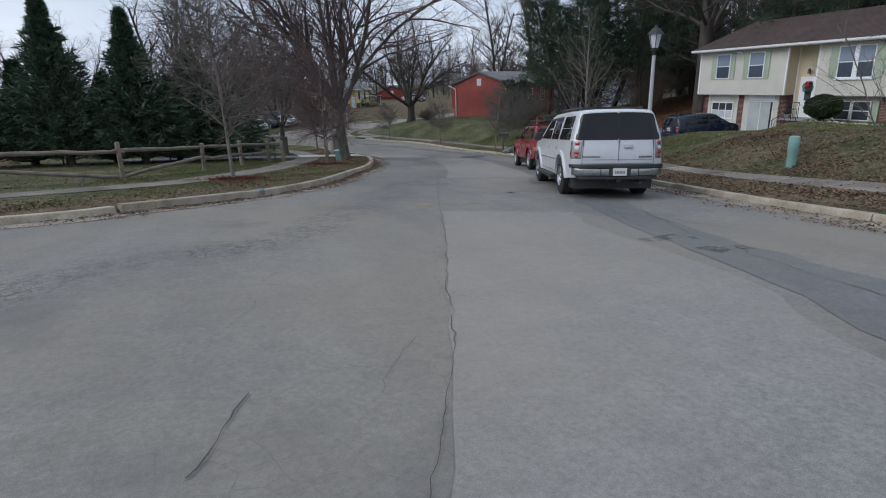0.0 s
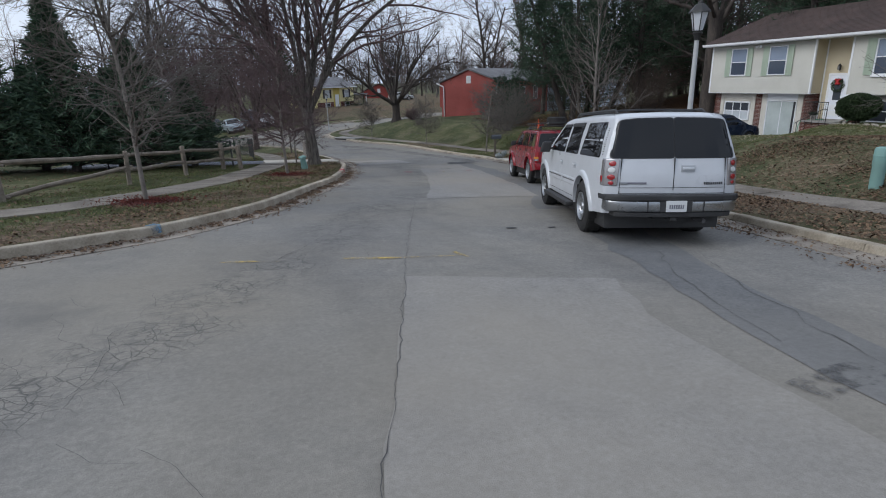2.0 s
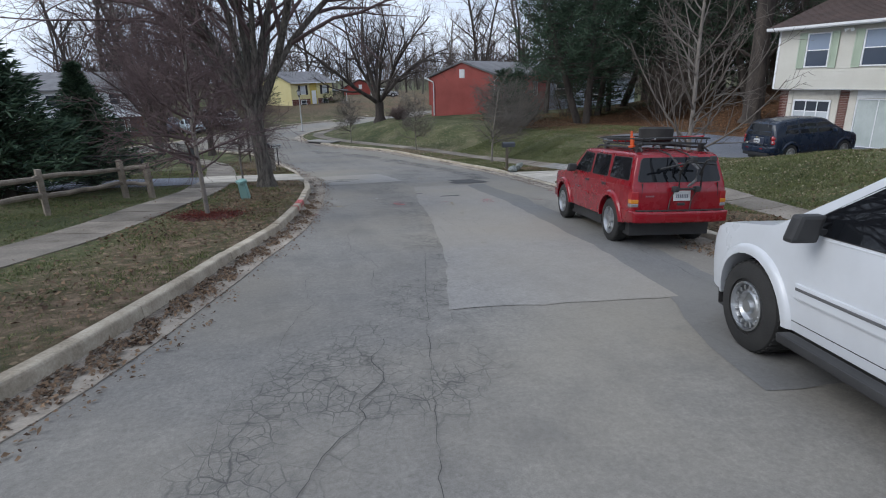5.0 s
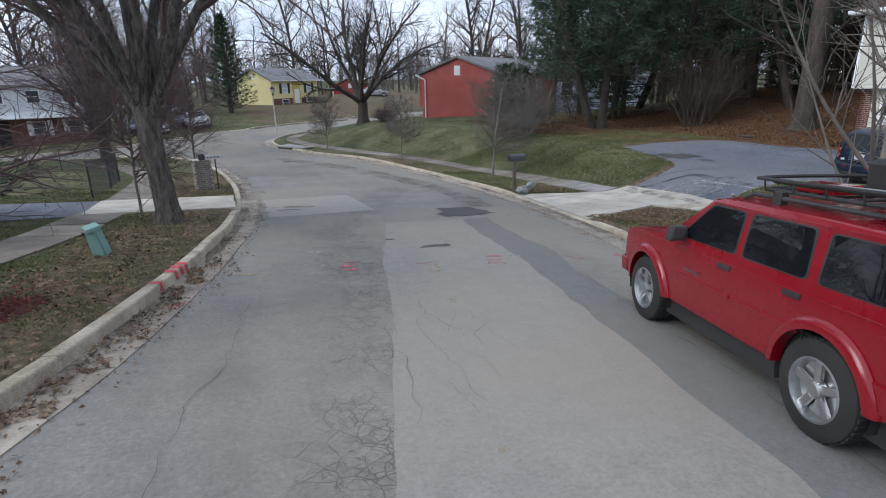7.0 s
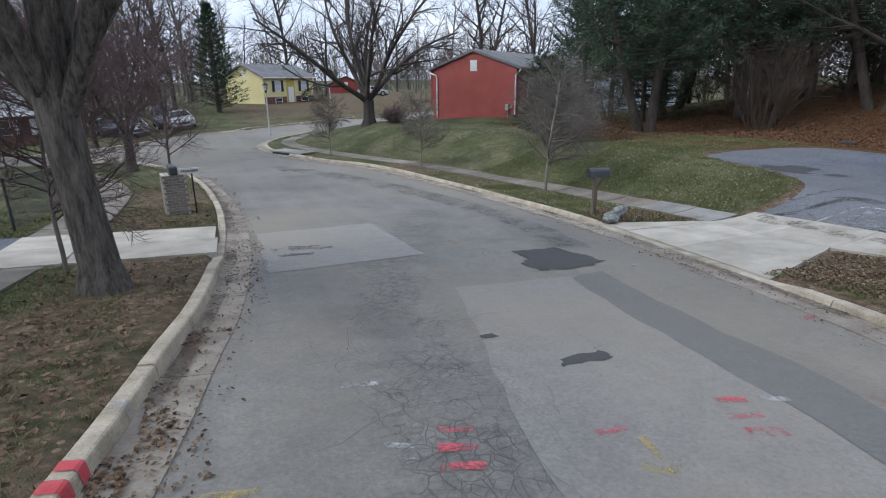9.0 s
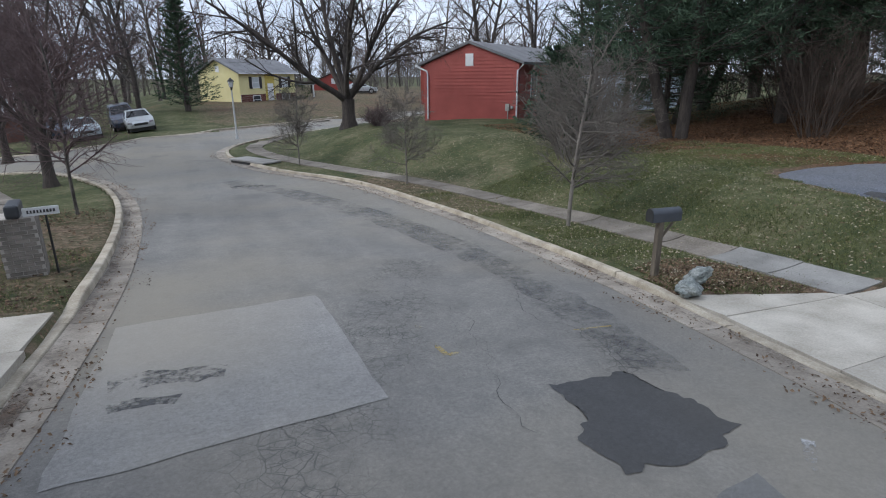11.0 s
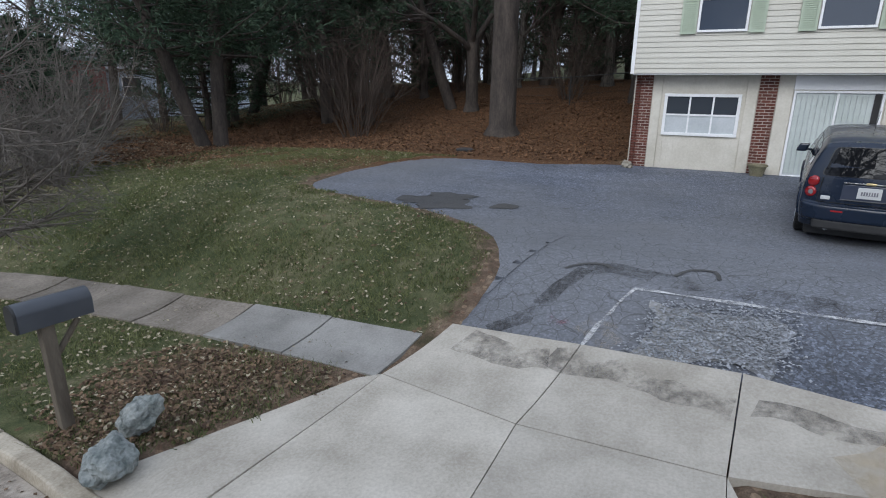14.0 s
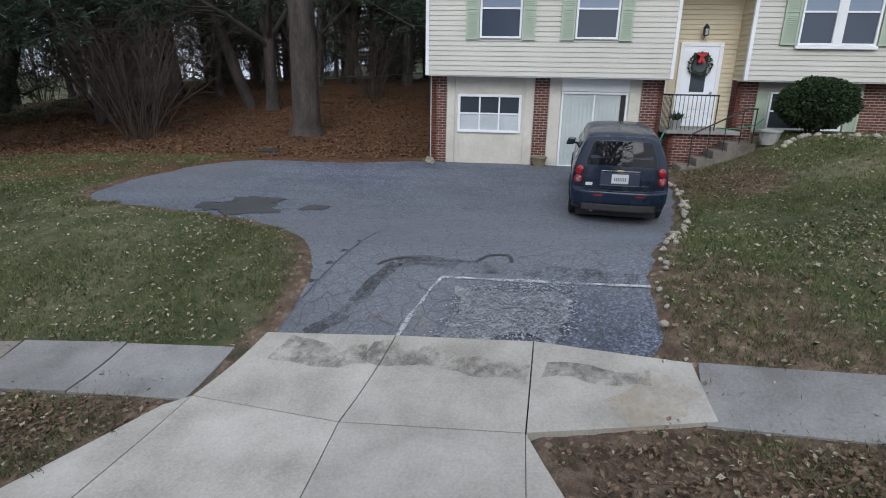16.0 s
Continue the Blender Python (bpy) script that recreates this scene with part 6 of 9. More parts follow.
# dark blue retro-styled wagon on the drive
hr = -2.23
wagon = vehicle("parked_wagon", "dark blue compact wagon parked on the driveway", place(23.72, 24.93, 97.0, lambda x, y: float(dz(x, y))) @ Matrix.Diagonal((0.885, 0.92, 0.955, 1)), 0.88,
    [(hr + 0.14, 0.26), (hr + 0.03, 0.36), (hr - 0.01, 0.48), (hr, 0.6), (hr + 0.05, 0.64), (hr + 0.052, 0.8), (hr + 0.075, 0.98), (hr + 0.11, 1.16), (hr + 0.19, 1.44), (hr + 0.26, 1.5), (hr + 0.5, 1.56), (-0.8, 1.615), (0.0, 1.605), (0.35, 1.57), (0.5, 1.53),
     (1.1, 1.06), (1.25, 1.02), (1.85, 0.92), (2.1, 0.8), (2.2, 0.6), (2.2, 0.3)],
    (hr + 0.9, hr + 3.53), 0.33, 0.22, 0.3, BLUE_CAR, flare=0.035, bevel=0.05, arch=1.16,
    windows=[[(-1.62, 1.1), (-1.0, 1.06), (-0.98, 1.42), (-1.45, 1.4)], [(-0.9, 1.06), (-0.1, 1.06), (-0.12, 1.45), (-0.9, 1.45)], [(0.0, 1.06), (0.95, 1.06), (0.45, 1.45), (0.0, 1.46)]],
    rear_panes=[[(-0.68, 1.03), (0.68, 1.03), (0.66, 1.43), (-0.66, 1.43)]], screen=((0.5, 1.53), (1.1, 1.06)))
part("rear_bumper", boxed(-0.885, 0.885, hr - 0.07, hr + 0.3, 0.38, 0.62, bevel=0.06, segments=4), BLUE_CAR, wagon, smooth=True, angle=60)
part("bumper_ledge", boxed(-0.62, 0.62, hr - 0.06, hr + 0.06, 0.605, 0.632, bevel=0.01), BLUE_CAR, wagon)
part("bumper_lip", boxed(-0.7, 0.7, hr - 0.05, hr + 0.1, 0.26, 0.4, bevel=0.03), BLACK_PLASTIC, wagon)
for s in (-1, 1):
    def lr(x0, x1, *rest, **kw):
        return boxed(min(s * x0, s * x1), max(s * x0, s * x1), *rest, **kw)
    for z in (0.93, 0.775):
        o = part("tail_light", lathe(bmesh.new(), [(0.08, -0.03), (0.08, 0.012), (0.06, 0.035), (0.02, 0.042)], 20), RED_LENS, wagon, "round red tail light", smooth=True, angle=60)
        o.matrix_local = pose(s * 0.77, hr + 0.06, z, 90, 0, 0)
    c = part("lamp_core", lathe(bmesh.new(), [(0.036, 0.0), (0.036, 0.006), (0.01, 0.01)], 14), CLEAR_LENS, o)
    c.matrix_local = pose(0, 0, 0.036)
    part("reflector", lr(0.3, 0.46, hr - 0.074, hr - 0.05, 0.53, 0.555), RED_LENS, wagon)
    bm = bmesh.new()
    lo, hi = sorted((s * 0.84, s * 0.97))
    box(bm, lo, hi, 0.66, 0.72, 1.05, 1.09)
    lo, hi = sorted((s * 0.94, s * 1.14))
    box(bm, lo, hi, 0.6, 0.72, 1.03, 1.19, bevel=0.04)
    part("wing_mirror", bm, BLUE_CAR, wagon)
    for y in (-0.95, -0.05, 0.95):
        part("door_seam", lr(0.86, 0.882, y - 0.004, y + 0.004, 0.36, 1.02), SEAM, wagon)
    part("tail_door_seam", boxed(s * 0.66 - 0.004, s * 0.66 + 0.004, hr + 0.04, hr + 0.1, 0.645, 1.0), SEAM, wagon)
part("tail_door_seam", boxed(-0.66, 0.66, hr + 0.04, hr + 0.07, 0.64, 0.648), SEAM, wagon)
part("plate_recess", boxed(-0.36, 0.36, hr + 0.048, hr + 0.07, 0.69, 0.92, bevel=0.01), NAVY_CAR, wagon)
plate(wagon, 0.0, hr + 0.046, 0.815, 0, 12)
part("handle_bar", boxed(-0.36, 0.36, hr + 0.04, hr + 0.07, 0.935, 0.953, bevel=0.006), CHROME, wagon)
part("lower_trim", boxed(-0.36, 0.36, hr + 0.035, hr + 0.06, 0.695, 0.708, bevel=0.004), GREY_PLASTIC, wagon)
part("emblem", boxed(-0.07, 0.07, hr + 0.035, hr + 0.06, 0.93, 0.965, bevel=0.012), surface("gold_emblem", (0.5, 0.4, 0.2), (0.6, 0.5, 0.28), 4, 20, 0.3, 0.0, metal=0.7), wagon)
bars(wagon, "model_badge", pose(0.48, hr + 0.048, 0.71), 0.2, 0.02, 5, CHROME, 2)
part("sticker", boxed(-0.62, -0.49, hr + 0.04, hr + 0.06, 0.68, 0.735, bevel=0.01), PLATE_WHITE, wagon)
part("wiper", tube(bmesh.new(), [(0.0, hr + 0.09, 1.02), (0.14, hr + 0.11, 1.08), (0.5, hr + 0.1, 1.075)], 0.012, 5), BLACK_PLASTIC, wagon)
part("aerial", tube(bmesh.new(), [(-0.05, -1.2, 1.6), (-0.03, -1.4, 1.9)], 0.006, 4), BLACK_PLASTIC, wagon)
part("exhaust", tube(bmesh.new(), [(-0.5, hr - 0.02, 0.27), (-0.5, hr + 0.3, 0.28)], 0.035, 10), CHROME, wagon)
shape_car(wagon, 0.88, hr, 2.22, [(0.25, 0.95), (0.45, 0.99), (0.6, 1.0), (0.8, 0.99), (0.95, 0.965), (1.05, 0.935), (1.25, 0.86), (1.5, 0.75), (1.62, 0.69), (2.0, 0.69)], 0.16, 0.3, 0.06, 1.15, taper=(0.02, 0.05))

# far parked cars
def far_car(label, x, y, heading, paint, tall=False, z=None):
    h = 0.3 if tall else 0.0
    k = h * 0.5
    rear_top = [(-2.12, 0.97 + k), (-2.0, 1.36 + h)] if tall else [(-2.1, 0.93), (-1.85, 0.96), (-1.2, 1.36)]
    c = vehicle("parked_car", label, place(x, y, heading, z or (lambda a, b: float(land_z(a, b)) + 0.12)), 0.89,
        [(-2.2, 0.36), (-2.26, 0.55), (-2.24, 0.85 + k)] + rear_top + [(-0.8, 1.42 + h), (-0.1, 1.42 + h), (0.15, 1.4 + h), (0.98, 0.97 + k), (1.2, 0.92 + k), (2.1, 0.78 + h * 0.4), (2.28, 0.6), (2.26, 0.34)],
        (-1.4, 1.3), 0.32, 0.2, 0.32, paint, flare=0.0, bevel=0.05, frames=False,
        windows=[[(-1.35, 1.0 + k), (-0.5, 1.0 + k), (-0.5, 1.3 + h), (-1.05, 1.3 + h)], [(-0.42, 1.0 + k), (0.75, 1.0 + k), (0.2, 1.32 + h), (-0.42, 1.32 + h)]],
        rear_panes=[[(-0.7, 1.02 + k), (0.7, 1.02 + k), (0.66, 1.3 + h), (-0.66, 1.3 + h)]], screen=((0.15, 1.4 + h), (0.98, 0.97 + k)))
    for s in (-1, 1):
        part("headlight", boxed(min(s * 0.55, s * 0.84), max(s * 0.55, s * 0.84), 2.14, 2.29, 0.6 + h * 0.2, 0.72 + h * 0.3, bevel=0.02), CLEAR_LENS, c)
        part("tail_light", boxed(min(s * 0.6, s * 0.86), max(s * 0.6, s * 0.86), -2.28, -2.2, 0.7, 0.84 + h * 0.4, bevel=0.02), RED_LENS, c)
    part("grille", boxed(-0.45, 0.45, 2.2, 2.3, 0.5, 0.64), BLACK_PLASTIC, c)
    shape_car(c, 0.89, -2.26, 2.28, [(0.3, 0.96), (0.6, 1.0), (0.9 + k, 0.98), (1.38 + h, 0.74), (1.9, 0.7)], 0.15, 0.25, 0.04, 1.0 + k)
    return c


far_car("pale blue sedan parked beyond the corner", 1.2, 70.6, 168, PALE_CAR)
far_car("dark blue van parked beside the sedans", 3.4, 73.5, 170, NAVY_CAR, True)
far_car("silver sedan parked beyond the corner", 4.6, 70.3, 172, SILVER_CAR)
far_car("dark sedan half hidden under the trees", -0.9, 74.5, 165, NAVY_CAR)
far_car("silver sedan parked before the far red house", 29.5, 101.0, 100, SILVER_CAR)

# ---- trees ----
BARK = surface("grey_brown_bark", (0.028, 0.024, 0.021), (0.2, 0.178, 0.156), 13.0, 40, 0.95, 1.0, 0.06, stretch=(1, 1, 0.2))
BARK_DARK = surface("dark_bark", (0.026, 0.022, 0.02), (0.09, 0.073, 0.062), 3.0, 20, 0.95, 0.9, 0.03, stretch=(1, 1, 0.25))
BARK_PALE = surface("pale_young_bark", (0.13, 0.115, 0.1), (0.24, 0.215, 0.19), 4.0, 40, 0.9, 0.4, 0.008)
TWIG = surface("purple_brown_twigs", (0.07, 0.047, 0.048), (0.15, 0.104, 0.102), 2.0, 20, 0.95, 0.0)
TWIG_GREY = surface("grey_twigs", (0.09, 0.078, 0.068), (0.17, 0.15, 0.132), 2.0, 20, 0.95, 0.0)
TWIG_BROWN = surface("brown_twigs", (0.045, 0.034, 0.028), (0.1, 0.075, 0.06), 2.0, 20, 0.95, 0.0)
TWIG_DARK = surface("dark_twigs", (0.03, 0.025, 0.023), (0.075, 0.06, 0.054), 2.0, 20, 0.95, 0.0)


def foliage(name, dark, light):
    m, nt, b = nodes_of(name)
    tc = nt.nodes.new("ShaderNodeTexCoord").outputs["Object"]
    g = nt.nodes.new("ShaderNodeNewGeometry").outputs["Random Per Island"]
    k = math_node(nt, "ADD", math_node(nt, "MULTIPLY", g, 0.5), math_node(nt, "MULTIPLY", noise_node(nt, tc, 1.2, 4.0), 0.5))
    nt.links.new(ramp_node(nt, k, [(0.25, dark), (0.75, light)]), b.inputs["Base Color"])
    b.inputs["Roughness"].default_value, b.inputs["Specular IOR Level"].default_value = 0.8, 0.2
    return m


EVERGREEN_LEAF = foliage("blue_green_needle_sprays", (0.03, 0.056, 0.04), (0.105, 0.16, 0.1))
CEDAR_LEAF = foliage("dark_cedar_sprays", (0.016, 0.035, 0.02), (0.06, 0.1, 0.054))
PINE_LEAF = foliage("pine_needles", (0.02, 0.038, 0.025), (0.072, 0.112, 0.07))
SHRUB_LEAF = foliage("clipped_shrub_leaves", (0.012, 0.024, 0.011), (0.06, 0.09, 0.04))
DRY_LEAF = foliage("clinging_dry_leaves", (0.1, 0.055, 0.035), (0.2, 0.11, 0.07))


class Wood:
    """Gathers tapered tubes as plain lists."""
    def __init__(self):
        self.v, self.f = [], []

    def tube(self, pts, radii, sides):
        n0 = len(self.v)
        prev = None
        for i, p in enumerate(pts):
            d = (pts[min(i + 1, len(pts) - 1)] - pts[max(i - 1, 0)]).normalized()
            if prev is None:
                up = Vector((0, 0, 1)) if abs(d.z) < 0.9 else Vector((1, 0, 0))
                a = d.cross(up).normalized()
            else:
                a = (prev - d * prev.dot(d)).normalized()
            prev = a
            b = d.cross(a)
            for k in range(sides):
                t = 2 * math.pi * k / sides
                self.v.append(p + radii[i] * (math.cos(t) * a + math.sin(t) * b))
        for i in range(len(pts) - 1):
            for k in range(sides):
                q, w = n0 + i * sides, n0 + (i + 1) * sides
                self.f.append((q + k, q + (k + 1) % sides, w + (k + 1) % sides, w + k))

    def mesh(self, name, material):
        me = bpy.data.meshes.new(name)
        me.from_pydata(self.v, [], self.f)
        me.polygons.foreach_set("use_smooth", [True] * len(me.polygons))
        me.materials.append(material)
        return me


def rand_perp(rng, d):
    v = Vector((rng.gauss(0, 1), rng.gauss(0, 1), rng.gauss(0, 1)))
    v = v - d * v.dot(d)
    return v.normalized() if v.length > 1e-6 else Vector((1, 0, 0))


def grow(woods, rng, p, d, length, r, level, spec, low=-9.0):
    """One branch and, along it, its children. spec per level: (segments, wander, lift, children, angle, length share, start)."""
    seg, wander, lift, kids, ang, share, start = spec[level]
    pts, rad, dirs = [p.copy()], [r], [d.copy()]
    step = length / seg
    end = max(r * (0.28 if level else 0.5), 0.003)
    for i in range(seg):
        d = (d + rand_perp(rng, d) * rng.uniform(0, wander) + Vector((0, 0, lift))).normalized()
        p = p + d * step
        if level >= 2 and p.z < low:
            if i == 0:
                return
            seg = i
            break
        pts.append(p.copy())
        rad.append(r + (end - r) * (i + 1) / seg)
        dirs.append(d.copy())
    sides = (9, 6, 4, 3, 3)[level]
    woods[0 if level <= spec[-1] else 1].tube(pts, rad, sides)
    if level + 1 >= len(spec) - 1:
        return
    for k in range(kids):
        t = start + (1 - start) * (k + rng.uniform(0.1, 0.9)) / kids
        x = min(t * seg, seg - 1e-3)
        i = int(x)
        f = x - i
        q = pts[i].lerp(pts[i + 1], f)
        dd = dirs[i + 1]
        side = rand_perp(rng, dd)
        a = radians(ang * rng.uniform(0.7, 1.3))
        nd = (dd * math.cos(a) + side * math.sin(a)).normalized()
        nr = min(rad[i] * 0.62, (rad[i] + (rad[i + 1] - rad[i]) * f) * rng.uniform(0.45, 0.72))
        grow(woods, rng, q, nd, length * share * rng.uniform(0.7, 1.2) * (1.1 - 0.45 * t), max(nr, 0.004), level + 1, spec, low)


def bare_tree(name, label, m, seed, height, r, spec, bark, twig, lean=(0, 0), flare=True, group="", limbs=None, low=-9.0):
    rng = random.Random(seed)
    woods = [Wood(), Wood()]
    d = Vector((lean[0], lean[1], 1)).normalized()
    if limbs:
        fork = height
        pts = [Vector((0, 0, -0.35)), Vector((0, 0, 0.05)), Vector((0, 0, 0.35)), d * fork * 0.55, d * fork]
        woods[0].tube(pts, [r * 1.9, r * 1.45, r * 1.08, r * 0.95, r * 1.0], 14)
        for az, el, ln, rr in limbs:
            nd = Vector((math.cos(radians(az)) * math.cos(radians(el)), math.sin(radians(az)) * math.cos(radians(el)), math.sin(radians(el))))
            grow(woods, rng, d * fork * rng.uniform(0.84, 0.98), nd, ln, rr, 1, spec, low)
    else:
        if flare:
            woods[0].tube([Vector((0, 0, -0.3)), Vector((0, 0, 0.05)), Vector((0, 0, 0.4))], [r * 1.8, r * 1.35, r], 9)
        grow(woods, rng, Vector((0, 0, -0.05)), d, height, r, 0, spec)
    top = thing(name, label, "tree", m, group)
    for nm, w, mt in (("trunk", woods[0], bark), ("branch_crown", woods[1], twig)):
        if w.v:
            ob = new(nm, w.mesh(nm, mt))
            ob.parent = top
    return top


def sprays(rng, items, length, width, spread, droop=0.0):
    """Leaf sprays: one narrow kite for each (place, direction)."""
    v, f = [], []
    for p, d in items:
        d = (d + Vector((rng.gauss(0, spread), rng.gauss(0, spread), rng.gauss(0, spread) - droop))).normalized()
        s = rand_perp(rng, d)
        l, w = length * rng.uniform(0.6, 1.3), width * rng.uniform(0.7, 1.3)
        n = len(v)
        bend = Vector((0, 0, -l * 0.12))
        v += [p, p + d * l * 0.45 + s * w, p + d * l + bend, p + d * l * 0.45 - s * w]
        f.append((n, n + 1, n + 2, n + 3))
    return v, f


def cone_tree(name, label, m, seed, height, radius, count=5200, leaf=None, bark=None, group="", base=0.03, power=0.8):
    rng = random.Random(seed)
    w = Wood()
    w.tube([Vector((0, 0, -0.3)), Vector((0, 0, height * 0.5)), Vector((0, 0, height * 0.97))], [height * 0.028, height * 0.018, 0.012], 8)
    items = []
    n_br = count // 60
    for k in range(n_br):
        u = (k + rng.random()) / n_br
        h = height * (base + (1 - base) * u)
        az = k * 2.39996 + rng.uniform(-0.3, 0.3)
        R = radius * ((1 - u) ** power) * rng.uniform(0.55, 1.2) + 0.04
        up = 0.35 + 0.55 * u
        d = Vector((math.cos(az), math.sin(az), up * 0.5)).normalized()
        p0 = Vector((0, 0, h))
        tip = p0 + d * R
        tip.z += 0.12 * R
        w.tube([p0, p0.lerp(tip, 0.5) - Vector((0, 0, 0.03 * R)), tip], [0.02 + 0.01 * R, 0.014, 0.005], 3)
        for j in range(60):
            t = 0.12 + 0.9 * (j + rng.random()) / 60
            q = p0.lerp(tip, t) + Vector((rng.gauss(0, 0.11), rng.gauss(0, 0.11), rng.gauss(0, 0.07))) * (0.35 + R * 0.5) * (1.25 - t)
            items.append((q, (d + Vector((0, 0, 0.35))).normalized()))
    v, f = sprays(rng, items, 0.2 + 0.014 * height, 0.02 + 0.0014 * height, 0.42)
    top = thing(name, label, "tree", m, group)
    o = new("trunk", w.mesh("trunk", bark or BARK_DARK))
    o.parent = top
    raw_object("crown", v, f, leaf or CEDAR_LEAF, top)
    return top


def pine_tree(name, label, m, seed, height, r, lean=(0.0, 0.0), first=0.3, reach=3.4, whorls=26, group=""):
    rng = random.Random(seed)
    w = Wood()
    d = Vector((lean[0], lean[1], 1)).normalized()
    n = 8
    pts = [Vector((0, 0, -0.3))]
    p = Vector((0, 0, 0))
    for i in range(n + 1):
        pts.append(p.copy())
        d = (d + Vector((rng.gauss(0, 0.03) - lean[0] * 0.05, rng.gauss(0, 0.03) - lean[1] * 0.05, 0.02))).normalized()
        p = p + d * height / n
    rad = [r * 1.4] + [r * (1.1 - 0.95 * i / n) for i in range(n + 1)]
    w.tube(pts, rad, 10)
    items = []
    for k in range(whorls * 3):
        u = first + (1 - first) * (k + rng.random()) / (whorls * 3)
        x = u * n
        i = min(int(x), n - 1)
        q = pts[i + 1].lerp(pts[min(i + 2, n + 1)], x - i)
        az = k * 2.39996 + rng.uniform(-0.5, 0.5)
        R = reach * (1.15 - u) * rng.uniform(0.55, 1.15)
        b = Vector((math.cos(az), math.sin(az), rng.uniform(-0.05, 0.35))).normalized()
        mid, tip = q + b * R * 0.5 + Vector((0, 0, -0.05 * R)), q + b * R + Vector((0, 0, 0.12 * R))
        w.tube([q, mid, tip], [0.05 * (1.2 - u), 0.03 * (1.2 - u), 0.008], 4)
        for j in range(9):
            t = 0.3 + 0.7 * (j + rng.random()) / 9
            c = (q.lerp(mid, t * 2) if t < 0.5 else mid.lerp(tip, t * 2 - 1))
            s = rand_perp(rng, b) * rng.uniform(0.1, 0.5) * R * 0.45
            s.z *= 0.4
            e = c + s
            w.tube([c, e], [0.012, 0.004], 3)
            for _ in range(26):
                items.append((e + Vector((rng.gauss(0, 0.16), rng.gauss(0, 0.16), rng.gauss(0, 0.1))), (s.normalized() + b + Vector((0, 0, 0.3))).normalized()))
    v, f = sprays(rng, items, 0.27, 0.019, 0.75)
    top = thing(name, label, "tree", m, group)
    o = new("trunk", w.mesh("trunk", BARK_DARK))
    o.parent = top
    raw_object("crown", v, f, PINE_LEAF, top)
    return top


def on_turf(x, y, turn=0.0, dzv=0.0):
    return pose(x, y, gz(x, y) + dzv, 0, 0, turn)


# big street tree on the left verge
STREET = [None, (9, 0.2, -0.035, 12, 36, 0.48, 0.2), (6, 0.3, -0.01, 8, 42, 0.5, 0.15), (5, 0.35, -0.05, 7, 45, 0.5, 0.15), (3, 0.4, -0.04, 0, 0, 0, 0), 1]
bare_tree("street_tree", "large bare street tree with arching limbs on the verge", on_turf(4.62, 28.95), 11, 2.5, 0.23, STREET, BARK, TWIG, lean=(-0.05, 0.0),
          limbs=[(15, 72, 9.0, 0.13), (60, 66, 8.5, 0.12), (125, 62, 8.5, 0.12), (170, 62, 9.0, 0.13), (215, 64, 9.0, 0.13), (265, 66, 8.5, 0.12), (325, 60, 10.5, 0.13), (350, 55, 11.0, 0.12), (95, 82, 9.5, 0.15), (205, 78, 9.0, 0.12), (190, 70, 8.5, 0.11), (290, 74, 8.5, 0.12)], low=3.7)
bare_tree("corner_tree", "bare spreading tree at the far corner lawn", on_turf(16.0, 55.9), 23, 1.5, 0.36, STREET, BARK_DARK, TWIG_DARK, low=1.6,
          limbs=[(10, 52, 7.5, 0.17), (70, 62, 8.0, 0.17), (130, 50, 8.0, 0.17), (190, 46, 8.5, 0.18), (250, 60, 7.5, 0.15), (310, 50, 8.0, 0.16), (100, 80, 8.5, 0.18)])
SIDE = [None, (7, 0.25, 0.05, 12, 38, 0.5, 0.12), (5, 0.3, 0.03, 9, 42, 0.5, 0.1), (4, 0.35, 0.0, 7, 45, 0.5, 0.15), (3, 0.4, 0, 0, 0, 0, 0), 1]
side_kinds = []
for k, (x, y, size) in enumerate(((2.83, 50.3, 1.0), (-0.6, 55.0, 1.0), (-1.6, 63.0, 1.0), (-13.0, 53.0, 1.0), (-1.0, 66.5, 0.9), (-15.5, 50.0, 0.9))):
    if k < 3:
        o = bare_tree("side_street_tree", "bare purplish-twigged tree beside the side street", on_turf(x, y, 70 * k), 31 + k, 1.7, 0.2, SIDE, BARK_DARK, TWIG, group="side street trees",
                      limbs=[(20, 62, 6.0, 0.1), (110, 58, 6.5, 0.11), (200, 60, 6.0, 0.1), (290, 56, 6.2, 0.1), (60, 80, 6.8, 0.12)])
        side_kinds.append(o)
    else:
        o = copy_thing(side_kinds[k % 3], on_turf(x, y, 70 * k))
        o.scale = (size, size, size)

# young trees on the verges
YOUNG = [(9, 0.06, 0.02, 40, 64, 0.46, 0.24), (6, 0.22, 0.015, 12, 42, 0.5, 0.12), (4, 0.28, 0.01, 6, 42, 0.5, 0.15), (3, 0.3, 0, 0, 0, 0, 0), 0]
saplings = [(-0.42, 16.5, 4.7, 0.05, BARK_PALE, TWIG_GREY, 41), (2.96, 22.95, 4.0, 0.05, BARK_PALE, TWIG, 42), (3.95, 30.2, 3.4, 0.035, BARK_PALE, TWIG, 46), (16.4, 36.2, 3.9, 0.055, BARK_PALE, TWIG_GREY, 43), (14.97, 44.0, 3.0, 0.032, BARK_PALE, TWIG_GREY, 44), (12.15, 50.0, 2.8, 0.03, BARK_PALE, TWIG_GREY, 45), (4.85, 42.9, 4.6, 0.05, BARK, TWIG, 47)]
for x, y, h, r, bk, tw, s in saplings:
    bare_tree("young_tree", "slender bare young tree planted in the verge", on_turf(x, y), s, h, r, YOUNG, bk, tw, group="verge saplings", flare=False)

